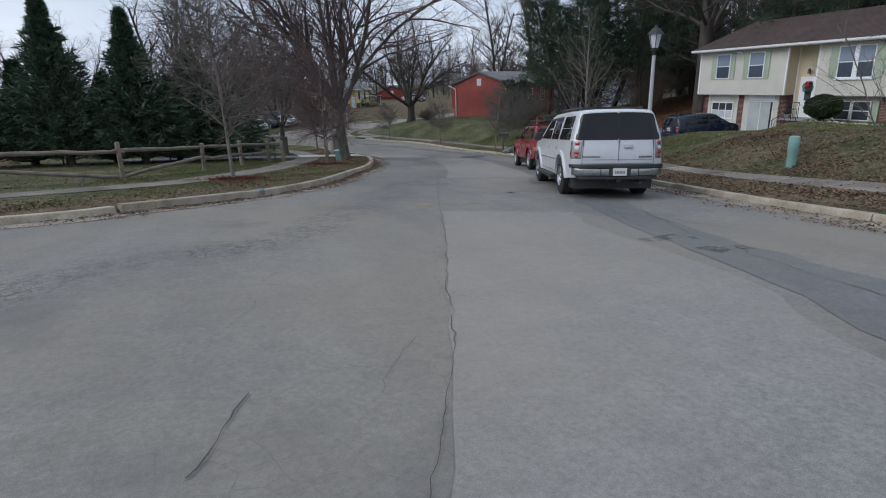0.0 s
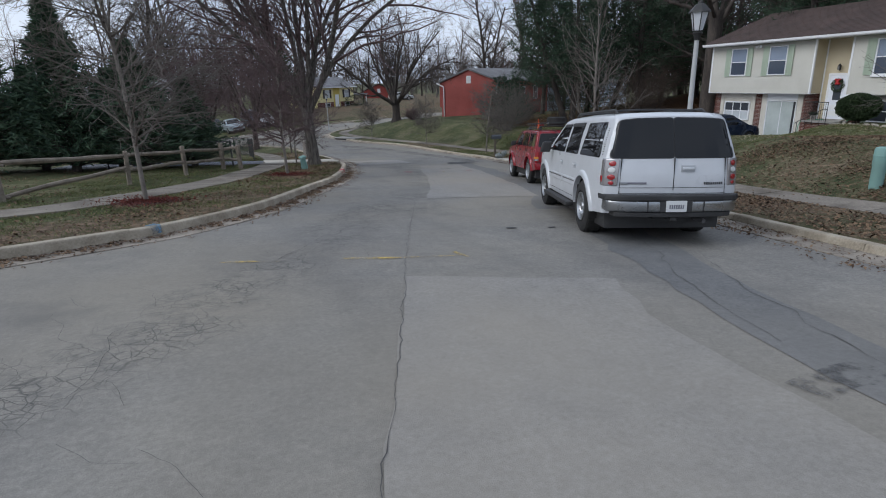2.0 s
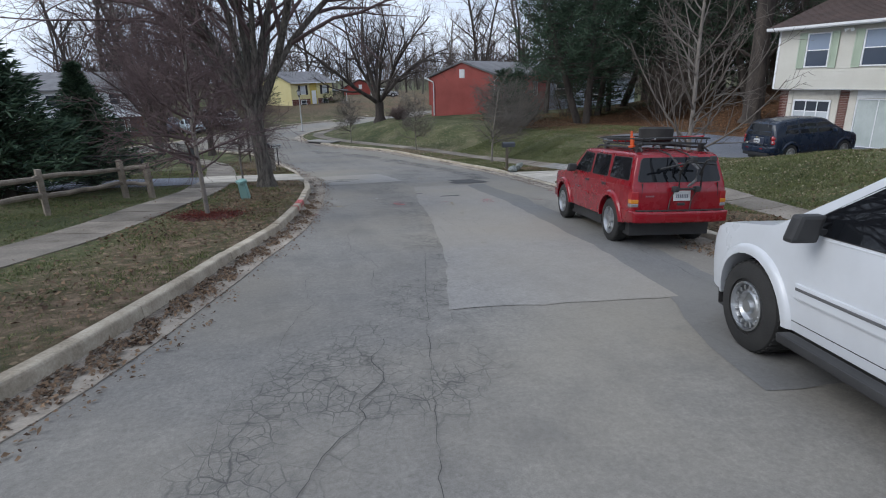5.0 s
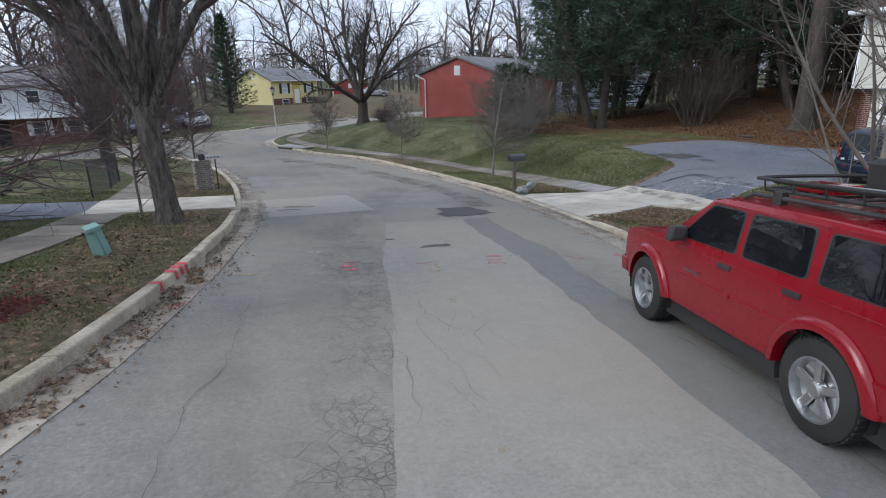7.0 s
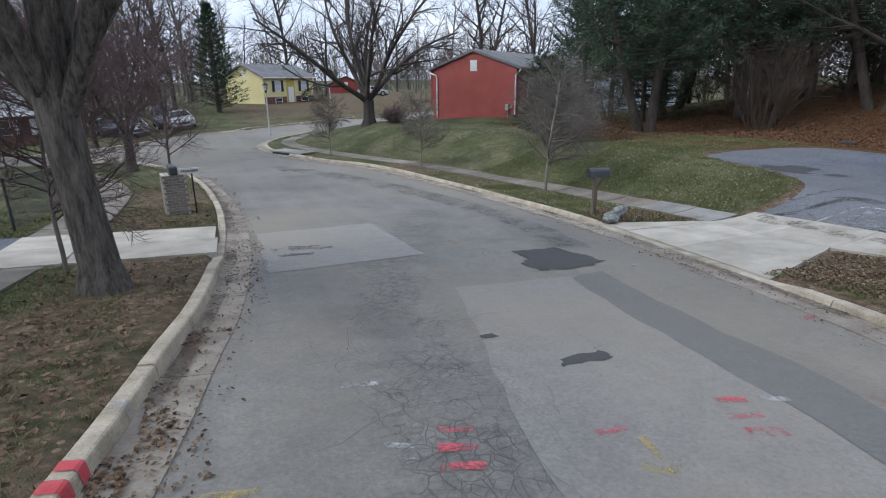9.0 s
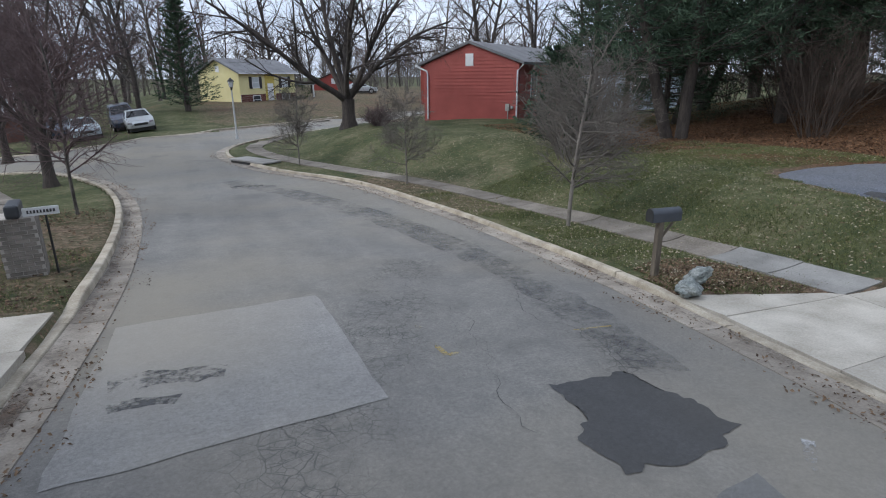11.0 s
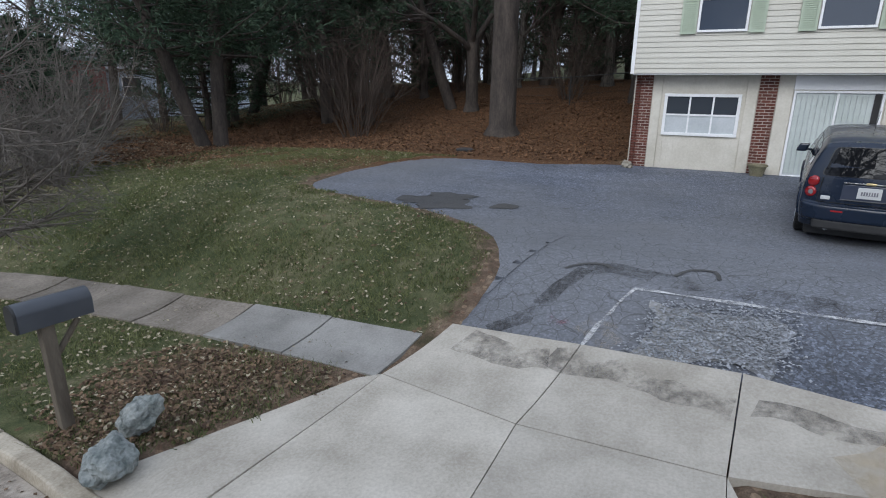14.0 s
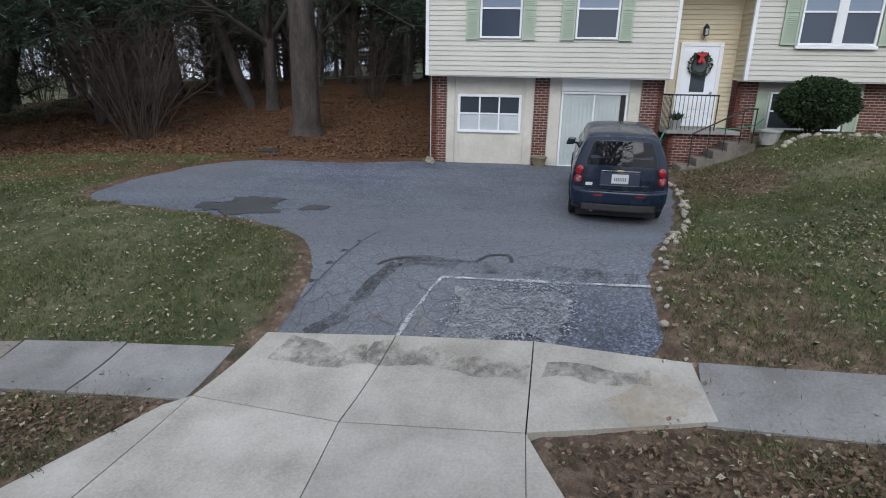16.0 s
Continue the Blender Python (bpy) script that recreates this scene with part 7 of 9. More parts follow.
# evergreens behind the rail fence
ev = cone_tree("evergreen", "dark green conical evergreen behind the rail fence", on_turf(-7.3, 28.3), 51, 6.7, 2.75, 18000, EVERGREEN_LEAF, power=1.22, group="evergreens behind the fence")
ev2 = cone_tree("evergreen", "dark green conical evergreen behind the rail fence", on_turf(-4.45, 28.6), 52, 6.4, 2.6, 18000, EVERGREEN_LEAF, power=1.28, group="evergreens behind the fence")
for src, x, y, t, k in ((ev, -2.1, 28.6, 50, 0.72), (ev2, -0.4, 30.6, 110, 0.58), (ev, -10.4, 27.6, 130, 0.66), (ev2, -5.9, 30.2, 200, 0.62), (ev, -3.3, 31.0, 20, 0.6), (ev2, -9.0, 29.6, 260, 0.68), (ev, -13.2, 26.8, 30, 0.7)):
    o = copy_thing(src, on_turf(x, y, t))
    o.scale = (k * 1.45, k * 1.45, k)
fe = cone_tree("spreading_evergreen", "dark evergreen standing before the yellow house", on_turf(7.8, 79.0), 53, 9.5, 3.2, 8000)

# pines and oaks by the wooded garden
p1_ = pine_tree("pine", "tall dark pine at the wood's edge", on_turf(27.05, 42.9), 61, 14.0, 0.24, (0.12, 0.02), 0.2, 4.6, 32, "garden pines")
p2_ = pine_tree("pine", "dark pine leaning over the leaf-strewn garden", on_turf(26.75, 43.4), 62, 13.0, 0.24, (-0.38, 0.12), 0.24, 4.4, 32, "garden pines")
for src, x, y, t, k in ((p1_, 32.0, 52.0, 40, 0.72), (p2_, 31.5, 47.5, 90, 1.0), (p1_, 34.0, 43.5, 200, 1.1), (p2_, 37.0, 38.5, 300, 1.05), (p1_, 30.2, 53.0, 10, 0.85), (p2_, 36.0, 50.0, 150, 1.1), (p1_, 40.5, 44.0, 120, 1.15), (p1_, 33.8, 28.5, 33, 1.1), (p2_, 38.0, 21.5, 220, 1.15), (p1_, 39.0, 30.5, 260, 1.15), (p2_, 44.0, 36.0, 60, 1.2), (p2_, 37.5, 13.0, 20, 1.15), (p1_, 41.0, 25.0, 80, 1.2)):
    o = copy_thing(src, on_turf(x, y, t))
    o.scale = (k, k, k)
p3_ = pine_tree("pine", "dense dark pine with low hanging boughs in the wood", on_turf(38.5, 46.0), 63, 12.0, 0.22, (0.03, 0.0), 0.06, 4.6, 34, "garden pines")
for x, y, t, k in ((44.5, 34.5, 40, 0.95), (46.5, 40.5, 100, 1.05), (48.0, 28.5, 160, 1.0), (42.5, 48.0, 220, 1.0), (51.0, 34.5, 280, 1.1), (46.0, 22.5, 330, 0.9), (33.5, 48.8, 200, 0.9), (30.8, 47.6, 130, 0.7)):
    o = copy_thing(p3_, on_turf(x, y, t))
    o.scale = (k, k, k)
OAK = [None, (8, 0.25, 0.02, 8, 45, 0.5, 0.2), (5, 0.35, 0.02, 6, 45, 0.5, 0.15), (4, 0.35, 0.0, 5, 45, 0.5, 0.2), (3, 0.4, 0, 0, 0, 0, 0), 1]
bare_tree("oak", "thick-trunked dark oak in the leaf-covered yard", on_turf(32.2, 34.2), 71, 7.0, 0.46, OAK, BARK_DARK, TWIG_DARK,
          limbs=[(20, 45, 7, 0.17), (110, 40, 7, 0.17), (200, 35, 6.5, 0.15), (290, 45, 7, 0.17), (70, 75, 8, 0.22)])
bare_tree("oak", "crooked bare oak before the wood", on_turf(36.6, 37.3), 72, 3.0, 0.26, OAK, BARK_DARK, TWIG_DARK,
          limbs=[(150, 35, 6, 0.13), (210, 45, 6, 0.14), (100, 60, 7, 0.16), (320, 55, 6, 0.13)])

# woods: six bare trees, repeated
WOODS = [(9, 0.1, 0.02, 16, 48, 0.36, 0.14), (6, 0.28, 0.06, 8, 42, 0.5, 0.15), (4, 0.3, 0.03, 6, 42, 0.5, 0.12), (3, 0.35, 0, 0, 0, 0, 0), 1]
kinds = []
wood_rng = random.Random(99)
spots = []
for _ in range(2600):
    x, y = wood_rng.uniform(-60, 90), wood_rng.uniform(-15, 150)
    a = x > 40 and -12 < y < 62 and x < 78
    b = y > 103 and -20 < x < 70 and y < 140
    d_ = -12 < x < 5.5 and 77 < y < 120
    e_ = x > 37 and 60 < y < 75 and x < 60
    if not (a or b or d_ or e_):
        continue
    if a and x > 60 and wood_rng.random() < 0.5:
        continue
    gap = 2.6 if a else (6.0 if b else 4.2)
    if all((x - p) ** 2 + (y - q) ** 2 > gap * gap for p, q in spots):
        spots.append((x, y))
for k, (x, y) in enumerate(spots[:230]):
    if k < 6:
        kinds.append(bare_tree("wood_tree", "tall bare forest tree with thin upright branches", on_turf(x, y, 60 * k), 80 + k, 13.5 + k, 0.17 + 0.02 * k, WOODS, BARK_DARK if k % 2 else BARK, TWIG_DARK if k % 2 else TWIG, group="bare woods"))
    else:
        o = copy_thing(kinds[k % 6], on_turf(x, y, wood_rng.uniform(0, 360)))
        s = wood_rng.uniform(0.75, 1.15) * (0.72 if y > 103 and x > 12 else 1.0)
        o.scale = (s, s, s)


for x, y, t, k in ((33.5, 72.5, 10, 0.8), (37.0, 70.0, 90, 0.85), (30.0, 75.0, 170, 0.75), (40.5, 74.0, 250, 0.9), (35.0, 77.5, 300, 0.85), (43.5, 68.5, 40, 0.9)):
    o = copy_thing(kinds[int(x) % 6], on_turf(x, y, t))
    o.scale = (k, k, k)


# distant woods: hundreds of thin bare trees joined into one
fw = Wood()
fr = random.Random(123)
n_far = 0
while n_far < 720:
    x, y = fr.uniform(-90, 130), fr.uniform(-30, 190)
    if not ((x > 60 and y < 110) or (y > 125) or (x < -40 and y > -10) or (-40 < x < 0 and 100 < y)):
        continue
    n_far += 1
    b = Vector((x, y, float(land_z(x, y))))
    hh = fr.uniform(9, 17) * (0.35 if x < -0.13 * y else 1.0) * (0.62 if y > 125 else 1.0)
    top_ = b + Vector((fr.gauss(0, 0.6), fr.gauss(0, 0.6), hh))
    fw.tube([b, b.lerp(top_, 0.5), top_], [0.14, 0.09, 0.03], 3)
    for k in range(34):
        t = fr.uniform(0.03, 0.98)
        p = b.lerp(top_, t)
        az = fr.uniform(0, 6.283)
        l = fr.uniform(1.0, 3.2) * (1.15 - t * 0.7)
        q = p + Vector((math.cos(az) * l, math.sin(az) * l, l * fr.uniform(0.4, 1.3)))
        fw.tube([p, q], [0.045, 0.012], 3)
        for j in range(3):
            c = p.lerp(q, fr.uniform(0.3, 0.9))
            fw.tube([c, c + Vector((fr.gauss(0, 0.6), fr.gauss(0, 0.6), abs(fr.gauss(0.4, 0.5))))], [0.02, 0.008], 3)
tagged(new("far_woods", fw.mesh("far_woods", TWIG_GREY)), "distant grey-brown bare woods closing the view", "woods", kind="stuff")


# bare and evergreen shrubs
def thicket(name, label, m, seed, height, spread, stems, bark, twig, category="bush", group=""):
    rng = random.Random(seed)
    w = [Wood(), Wood()]
    spec = [(5, 0.22, -0.01, 6, 40, 0.5, 0.15), (4, 0.3, 0.0, 5, 42, 0.5, 0.15), (3, 0.35, 0, 0, 0, 0, 0), 0]
    for k in range(stems):
        az = k * 2.39996
        tilt = rng.uniform(0.1, 1.0) * spread / height
        d = Vector((math.cos(az) * tilt, math.sin(az) * tilt, 1)).normalized()
        p = Vector((math.cos(az), math.sin(az), 0)) * rng.uniform(0.02, 0.22) * spread - Vector((0, 0, 0.1))
        grow(w, rng, p, d, height * rng.uniform(0.7, 1.1), rng.uniform(0.012, 0.028), 0, spec)
    top = thing(name, label, category, m, group)
    for nm, ww, mt in (("stem_clump", w[0], bark), ("twig_crown", w[1], twig)):
        o = new(nm, ww.mesh(nm, mt))
        o.parent = top
    return top


th = thicket("bare_bush", "tangled grey leafless bush on the lawn", on_turf(20.4, 41.4), 91, 3.2, 2.6, 46, TWIG_GREY, TWIG_GREY)
th2 = thicket("bare_bush", "brown leafless thicket at the wood's edge", on_turf(31.0, 39.8), 92, 4.2, 2.6, 28, TWIG_BROWN, TWIG_BROWN)
for src, x, y, t, k in ((th2, 33.5, 41.0, 80, 0.95), (th2, 35.5, 44.5, 160, 1.0), (th, 22.6, 44.0, 70, 0.9), (th2, 29.5, 49.0, 40, 0.8), (th, 25.5, 47.5, 140, 0.7), (th2, 39.5, 33.5, 10, 0.9), (th2, 42.0, 40.0, 30, 1.1), (th2, 41.0, 27.0, 90, 0.8), (th2, 46.0, 44.0, 20, 1.2), (th2, 48.0, 39.0, 60, 1.3), (th, 47.0, 34.0, 100, 1.3), (th2, 49.0, 29.0, 140, 1.3), (th2, 46.5, 24.5, 180, 1.2), (th2, 51.0, 47.0, 220, 1.3), (th, 52.0, 41.0, 260, 1.4), (th2, 53.0, 35.0, 300, 1.4), (th2, 52.0, 30.5, 340, 1.4), (th2, 45.0, 49.5, 15, 1.1), (th2, 43.0, 54.0, 75, 1.1), (th2, 48.0, 53.0, 135, 1.2)):
    o = copy_thing(src, on_turf(x, y, t))
    o.scale = (k, k, k)
cone_tree("evergreen_bush", "dark rounded evergreen bush among bare twigs", on_turf(20.9, 43.2), 93, 3.6, 1.7, 4200, PINE_LEAF, power=0.5)
cone_tree("evergreen_bush", "dense green holly deep in the wood", on_turf(41.5, 42.5), 94, 4.5, 1.6, 4000, PINE_LEAF, power=0.5)
cone_tree("evergreen_bush", "dark rough evergreen bush beside the red house", on_turf(24.1, 47.2), 99, 3.4, 1.6, 4800, PINE_LEAF, power=0.55)
cb = thicket("bare_bush", "round brown leafless bush under the corner tree", on_turf(17.2, 54.2), 95, 1.1, 1.1, 60, TWIG, TWIG)
thicket("flowering_tree", "bare multi-stemmed ornamental tree near the front walk", on_turf(20.9, 13.4), 96, 4.0, 3.2, 9, TWIG_GREY, TWIG_GREY, "tree")
ORNAMENTAL = [(8, 0.05, 0.02, 26, 58, 0.5, 0.16), (7, 0.12, 0.11, 7, 40, 0.42, 0.2), (4, 0.25, 0.06, 4, 40, 0.5, 0.2), (3, 0.3, 0, 0, 0, 0, 0), 0]
bare_tree("ornamental_tree", "pale bare ornamental tree with upswept branches on the verge", on_turf(12.7, 19.55), 97, 4.6, 0.055, ORNAMENTAL, BARK_PALE, TWIG_GREY, flare=False)


def round_shrub(name, label, m, seed, rx, ry, rz_, count, leaf, clear=0.25):
    rng = random.Random(seed)
    items = []
    for k in range(count):
        u = 1 - 2 * (k + 0.5) / count
        az = k * 2.39996
        d = Vector((math.sqrt(1 - u * u) * math.cos(az), math.sqrt(1 - u * u) * math.sin(az), u))
        lump = 1 + 0.09 * noise.noise(d * 3.1 + Vector((seed, 0, 0))) + 0.05 * noise.noise(d * 7)
        s = rng.uniform(0.8, 1.02) * lump
        p = Vector((d.x * rx * s, d.y * ry * s, clear + rz_ + d.z * rz_ * s))
        items.append((p, d))
    v, f = sprays(rng, items, 0.06, 0.018, 0.7)
    top = thing(name, label, "shrub", m)
    raw_object("crown", v, f, leaf, top)
    w = Wood()
    for k in range(7):
        az = k * 0.9
        w.tube([Vector((0.05 * math.cos(az), 0.05 * math.sin(az), -0.1)), Vector((0.4 * rx * math.cos(az), 0.4 * ry * math.sin(az), clear + rz_ * 0.7))], [0.03, 0.015], 5)
    o = new("stem_clump", w.mesh("stem_clump", BARK_DARK))
    o.parent = top
    return top


round_shrub("clipped_shrub", "dense rounded dark green clipped shrub before the windows", on_turf(26.3, 20.1), 98, 0.66, 0.82, 0.54, 28000, SHRUB_LEAF, 0.16)

# ---- entry porch ----
porch = thing("porch", "brick porch with concrete top, steps and black iron railing", "porch")
part("porch_top", boxed(27.0, XD - 0.02, 21.36, 23.12, 0.0, 0.09, bevel=0.015), CONCRETE_OLD, porch)
part("porch_core", boxed(27.14, XD - 0.03, 21.45, 23.0, -1.2, 0.0), MORTAR, porch)
brick_wall(porch, "x", 27.13, -1, 21.45, 23.0, -1.05, 0.0)
brick_wall(porch, "y", 23.0, 1, 27.13, XW, -1.05, 0.0)
for y0, y1, zt in ((22.5, 22.86, -0.7), (22.15, 22.52, -0.51), (21.85, 22.17, -0.32), (21.25, 21.87, -0.12)):
    part("step", boxed(26.3, 26.99, y0, y1, -1.1, zt, bevel=0.02), CONCRETE_DIRTY, porch)
rail = part("railing", tube(bmesh.new(), [(27.06, 23.06, 0.93), (27.06, 21.95, 0.93)], 0.018, 8), BLACK_IRON, porch, "black iron railing")
part("rail_bar", tube(bmesh.new(), [(27.06, 23.06, 0.93), (28.5, 23.06, 0.93)], 0.018, 8), BLACK_IRON, rail)
part("rail_bar", tube(bmesh.new(), [(26.22, 22.8, 0.0), (26.22, 22.7, 0.08), (26.22, 21.6, 0.66), (26.22, 21.36, 0.66)], 0.018, 8), BLACK_IRON, rail)
for y in np.linspace(21.97, 23.06, 12):
    part("baluster", tube(bmesh.new(), [(27.06, y, 0.09), (27.06, y, 0.93)], 0.008 if 22.0 < y < 23.05 else 0.016, 6), BLACK_IRON, rail)
for x in np.linspace(27.06, 28.45, 13):
    part("baluster", tube(bmesh.new(), [(x, 23.06, 0.09), (x, 23.06, 0.93)], 0.008, 6), BLACK_IRON, rail)
for y, zb_ in ((22.72, -0.7), (22.34, -0.51), (22.0, -0.32), (21.66, -0.12), (21.38, -0.12)):
    part("baluster", tube(bmesh.new(), [(26.22, y, zb_), (26.22, y, min(0.66, 0.08 + (22.7 - y) * 0.527))], 0.012 if 21.4 < y < 22.7 else 0.016, 6), BLACK_IRON, rail)

# wreath on the front door
wreath = thing("wreath", "green pine wreath with a red bow on the white door", "wreath", pose(XD - 0.11, 22.26, 1.66, 90, 0, 90))
rng = random.Random(7)
items = []
for k in range(900):
    a = rng.uniform(0, 2 * math.pi)
    b = rng.uniform(0, 2 * math.pi)
    p = Vector(((0.22 + 0.05 * math.cos(b)) * math.cos(a), (0.22 + 0.05 * math.cos(b)) * math.sin(a), 0.05 * math.sin(b)))
    items.append((p, Vector((-math.sin(a), math.cos(a), 0)) + p.normalized()))
v, f = sprays(rng, items, 0.07, 0.008, 0.5)
raw_object("greenery", v, f, SHRUB_LEAF, wreath)
RIBBON = gloss("red_ribbon", (0.5, 0.015, 0.02), 0.5)
for a, l in ((35, 0.13), (145, 0.13), (250, 0.17), (290, 0.17)):
    bm = bmesh.new()
    box(bm, 0.0, l, -0.035, 0.035, -0.085, 0.085, bevel=0.012)
    part("bow", bm, RIBBON, wreath).matrix_local = pose(0, 0.2, 0.0, 0, 0, a)
# wall lantern over the door
lantern = thing("wall_lantern", "small black iron wall lantern over the entry", "lamp", pose(XD - 0.03, 22.26, 2.42))
part("arm", tube(bmesh.new(), [(0, 0, -0.15), (-0.12, 0, -0.1), (-0.16, 0, 0.02)], 0.012, 6), BLACK_IRON, lantern)
part("cage", boxed(-0.22, -0.1, -0.055, 0.055, -0.08, 0.1, bevel=0.01), BLACK_IRON, lantern)
bm = bmesh.new()
tube(bm, [(-0.16, 0, 0.1), (-0.16, 0, 0.2)], [0.085, 0.01], 6)
part("cap", bm, BLACK_IRON, lantern)
part("glass", boxed(-0.225, -0.095, -0.035, 0.035, -0.06, 0.08), CLEAR_LENS, lantern)


def pot(label, x, y, z, r, h, mat, plant=None):
    t = thing("planter", label, "planter", pose(x, y, z))
    part("pot", lathe(bmesh.new(), [(r * 0.7, 0), (r * 0.95, h * 0.85), (r * 1.08, h * 0.86), (r * 1.08, h), (r * 0.92, h), (r * 0.88, h * 0.9)], 22), mat, t, smooth=True, angle=40)
    if plant:
        rg = random.Random(3)
        it = [(Vector((rg.gauss(0, r * 0.35), rg.gauss(0, r * 0.35), h)), Vector((rg.gauss(0, 0.5), rg.gauss(0, 0.5), 1))) for _ in range(160)]
        v, f = sprays(rg, it, 0.22, 0.014, 0.3)
        raw_object("plant", v, f, plant, t)
    return t


POT_GREY = surface("grey_stoneware", (0.3, 0.29, 0.27), (0.42, 0.41, 0.38), 4, 30, 0.8, 0.2, 0.004)
pot("grey stone planter beside the front steps", 26.3, 20.98, gz(26.3, 20.98) + 0.0, 0.24, 0.34, POT_GREY)
pot("small pot with a straggly plant on the porch", 27.35, 22.82, 0.09, 0.14, 0.22, POT_GREY, PINE_LEAF)
pot("mossy stone trough by the garage column", 27.35, 26.15, float(dz(27.35, 26.15)), 0.2, 0.26, surface("mossy_stone", (0.14, 0.13, 0.08), (0.28, 0.25, 0.17), 4, 30, 0.9, 0.4, 0.008))
HOSE = gloss("green_hose", (0.03, 0.3, 0.17), 0.45)
hose = thing("garden_hose", "green garden hose trailing over the porch", "hose")
hz = 0.11
part("hose_line", tube(bmesh.new(), [(27.05, 23.3, -0.8), (27.0, 23.25, -0.2), (27.02, 23.14, 0.06), (27.3, 22.9, hz), (27.8, 22.6, hz), (28.2, 22.0, hz), (27.9, 21.5, hz), (27.45, 21.3, 0.13), (27.3, 20.9, 0.25), (27.4, 20.7, 0.4)], 0.016, 6), HOSE, hose)

# ---- far houses ----
def simple_house(name, label, a, b, depth, z0, eave, ridge_up, wall_mat, roof_mat, ridge_along, overhang=0.3, out=1):
    """A gabled house whose front runs from a to b; out: which side of that line faces the street. Local x along the front, y to the back."""
    a, b = Vector((*a, 0)), Vector((*b, 0))
    u = (b - a).normalized()
    w = (b - a).length
    back = Vector((-u.y, u.x, 0)) * out
    m = Matrix((u, back, u.cross(back))).transposed().to_4x4()
    m.translation = (a.x, a.y, z0)
    h = eave - z0
    t = thing(name, label, "house", m)
    part("wall", boxed(0, w, 0, depth, -1.5, h), wall_mat, t)
    if ridge_along:
        sect = [(-overhang, h - 0.05), (depth / 2, h + ridge_up), (depth + overhang, h - 0.05), (depth + overhang, h + 0.1), (depth / 2, h + ridge_up + 0.16), (-overhang, h + 0.1)]
        part("roof", prism(bmesh.new(), sect, 0, -overhang, w + overhang), roof_mat, t)
        part("gable", prism(bmesh.new(), [(0, h), (depth / 2, h + ridge_up), (depth, h)], 0, 0.01, w - 0.01), wall_mat, t)
    else:
        bm = bmesh.new()
        prism(bm, [(-overhang, h - 0.05), (w / 2, h + ridge_up), (w + overhang, h - 0.05), (w + overhang, h + 0.1), (w / 2, h + ridge_up + 0.16), (-overhang, h + 0.1)], 1, -0.18, depth + overhang)
        part("roof", bm, roof_mat, t)
        bm = bmesh.new()
        prism(bm, [(0, h), (w / 2, h + ridge_up), (w, h)], 1, 0.01, depth - 0.01)
        part("gable", bm, wall_mat, t)
    return t, w, h


# red house: gable end to the street, lapped boards
red, w, h = simple_house("red_house", "barn-red sided house with grey roof on the corner lawn", (22.0, 59.5), (25.95, 54.4), 13.0, -1.3, 2.15, 1.2, RED_SIDING, SHINGLE_GREY, False, 0.35, 1)
siding(red, "y", 0.0, -1, 0, w, -0.6, h, RED_SIDING, 0.2, thick=0.04)
siding(red, "y", 0.0, -1, 0, w, h, h + 1.2, RED_SIDING, 0.2, thick=0.04, gable=lambda z: (w / 2 * (z - h) / 1.2, w - w / 2 * (z - h) / 1.2))
siding(red, "x", w, 1, 0, 13, -0.6, h, RED_SIDING, 0.2, thick=0.04)
siding(red, "x", 0, -1, 0, 13, -0.6, h, RED_SIDING, 0.2, thick=0.04)
vent = part("gable_vent", boxed(w / 2 - 0.26, w / 2 + 0.26, -0.06, -0.02, h - 0.1, h + 0.62), WHITE_TRIM, red, "white louvred gable vent")
for k in range(9):
    part("louvre", boxed(w / 2 - 0.22, w / 2 + 0.22, -0.075, -0.055, h - 0.05 + k * 0.072, h - 0.01 + k * 0.072), WHITE_TRIM, vent)
part("jetty", boxed(-0.45, 0.0, 0.3, 12.5, 1.0, h), RED_SIDING, red)
part("gutter", boxed(-0.55, -0.42, -0.2, 13.2, h - 0.12, h + 0.02), WHITE_TRIM, red)
part("downpipe", tube(bmesh.new(), [(-0.45, -0.12, h - 0.1), (0.25, -0.1, h - 0.38), (0.3, -0.09, h - 0.6), (0.3, -0.09, 0.1)], 0.05, 8), WHITE_TRIM, red)
part("downpipe", tube(bmesh.new(), [(w + 0.3, -0.12, h - 0.05), (w - 0.06, -0.1, h - 0.4), (w - 0.06, -0.09, 0.15)], 0.05, 8), WHITE_TRIM, red)
part("meter_box", boxed(w - 0.75, w - 0.5, -0.2, -0.02, 0.75, 1.15, bevel=0.02), POT_GREY, red)
part("meter_dial", lathe(bmesh.new(), [(0.1, -0.02), (0.1, 0.08), (0.07, 0.12)], 14), STEEL, red).matrix_local = pose(w - 0.35, -0.05, 0.95, 90, 0, 0)
part("conduit", tube(bmesh.new(), [(w - 0.62, -0.08, 0.75), (w - 0.62, -0.08, 0.0)], 0.03, 6), POT_GREY, red)
for k in range(3):
    sash_window(red, "x", w + 0.02, 1, 2.0 + k * 3.4, 3.1 + k * 3.4, 1.5, 2.9, glass=WINDOW_GLASS)

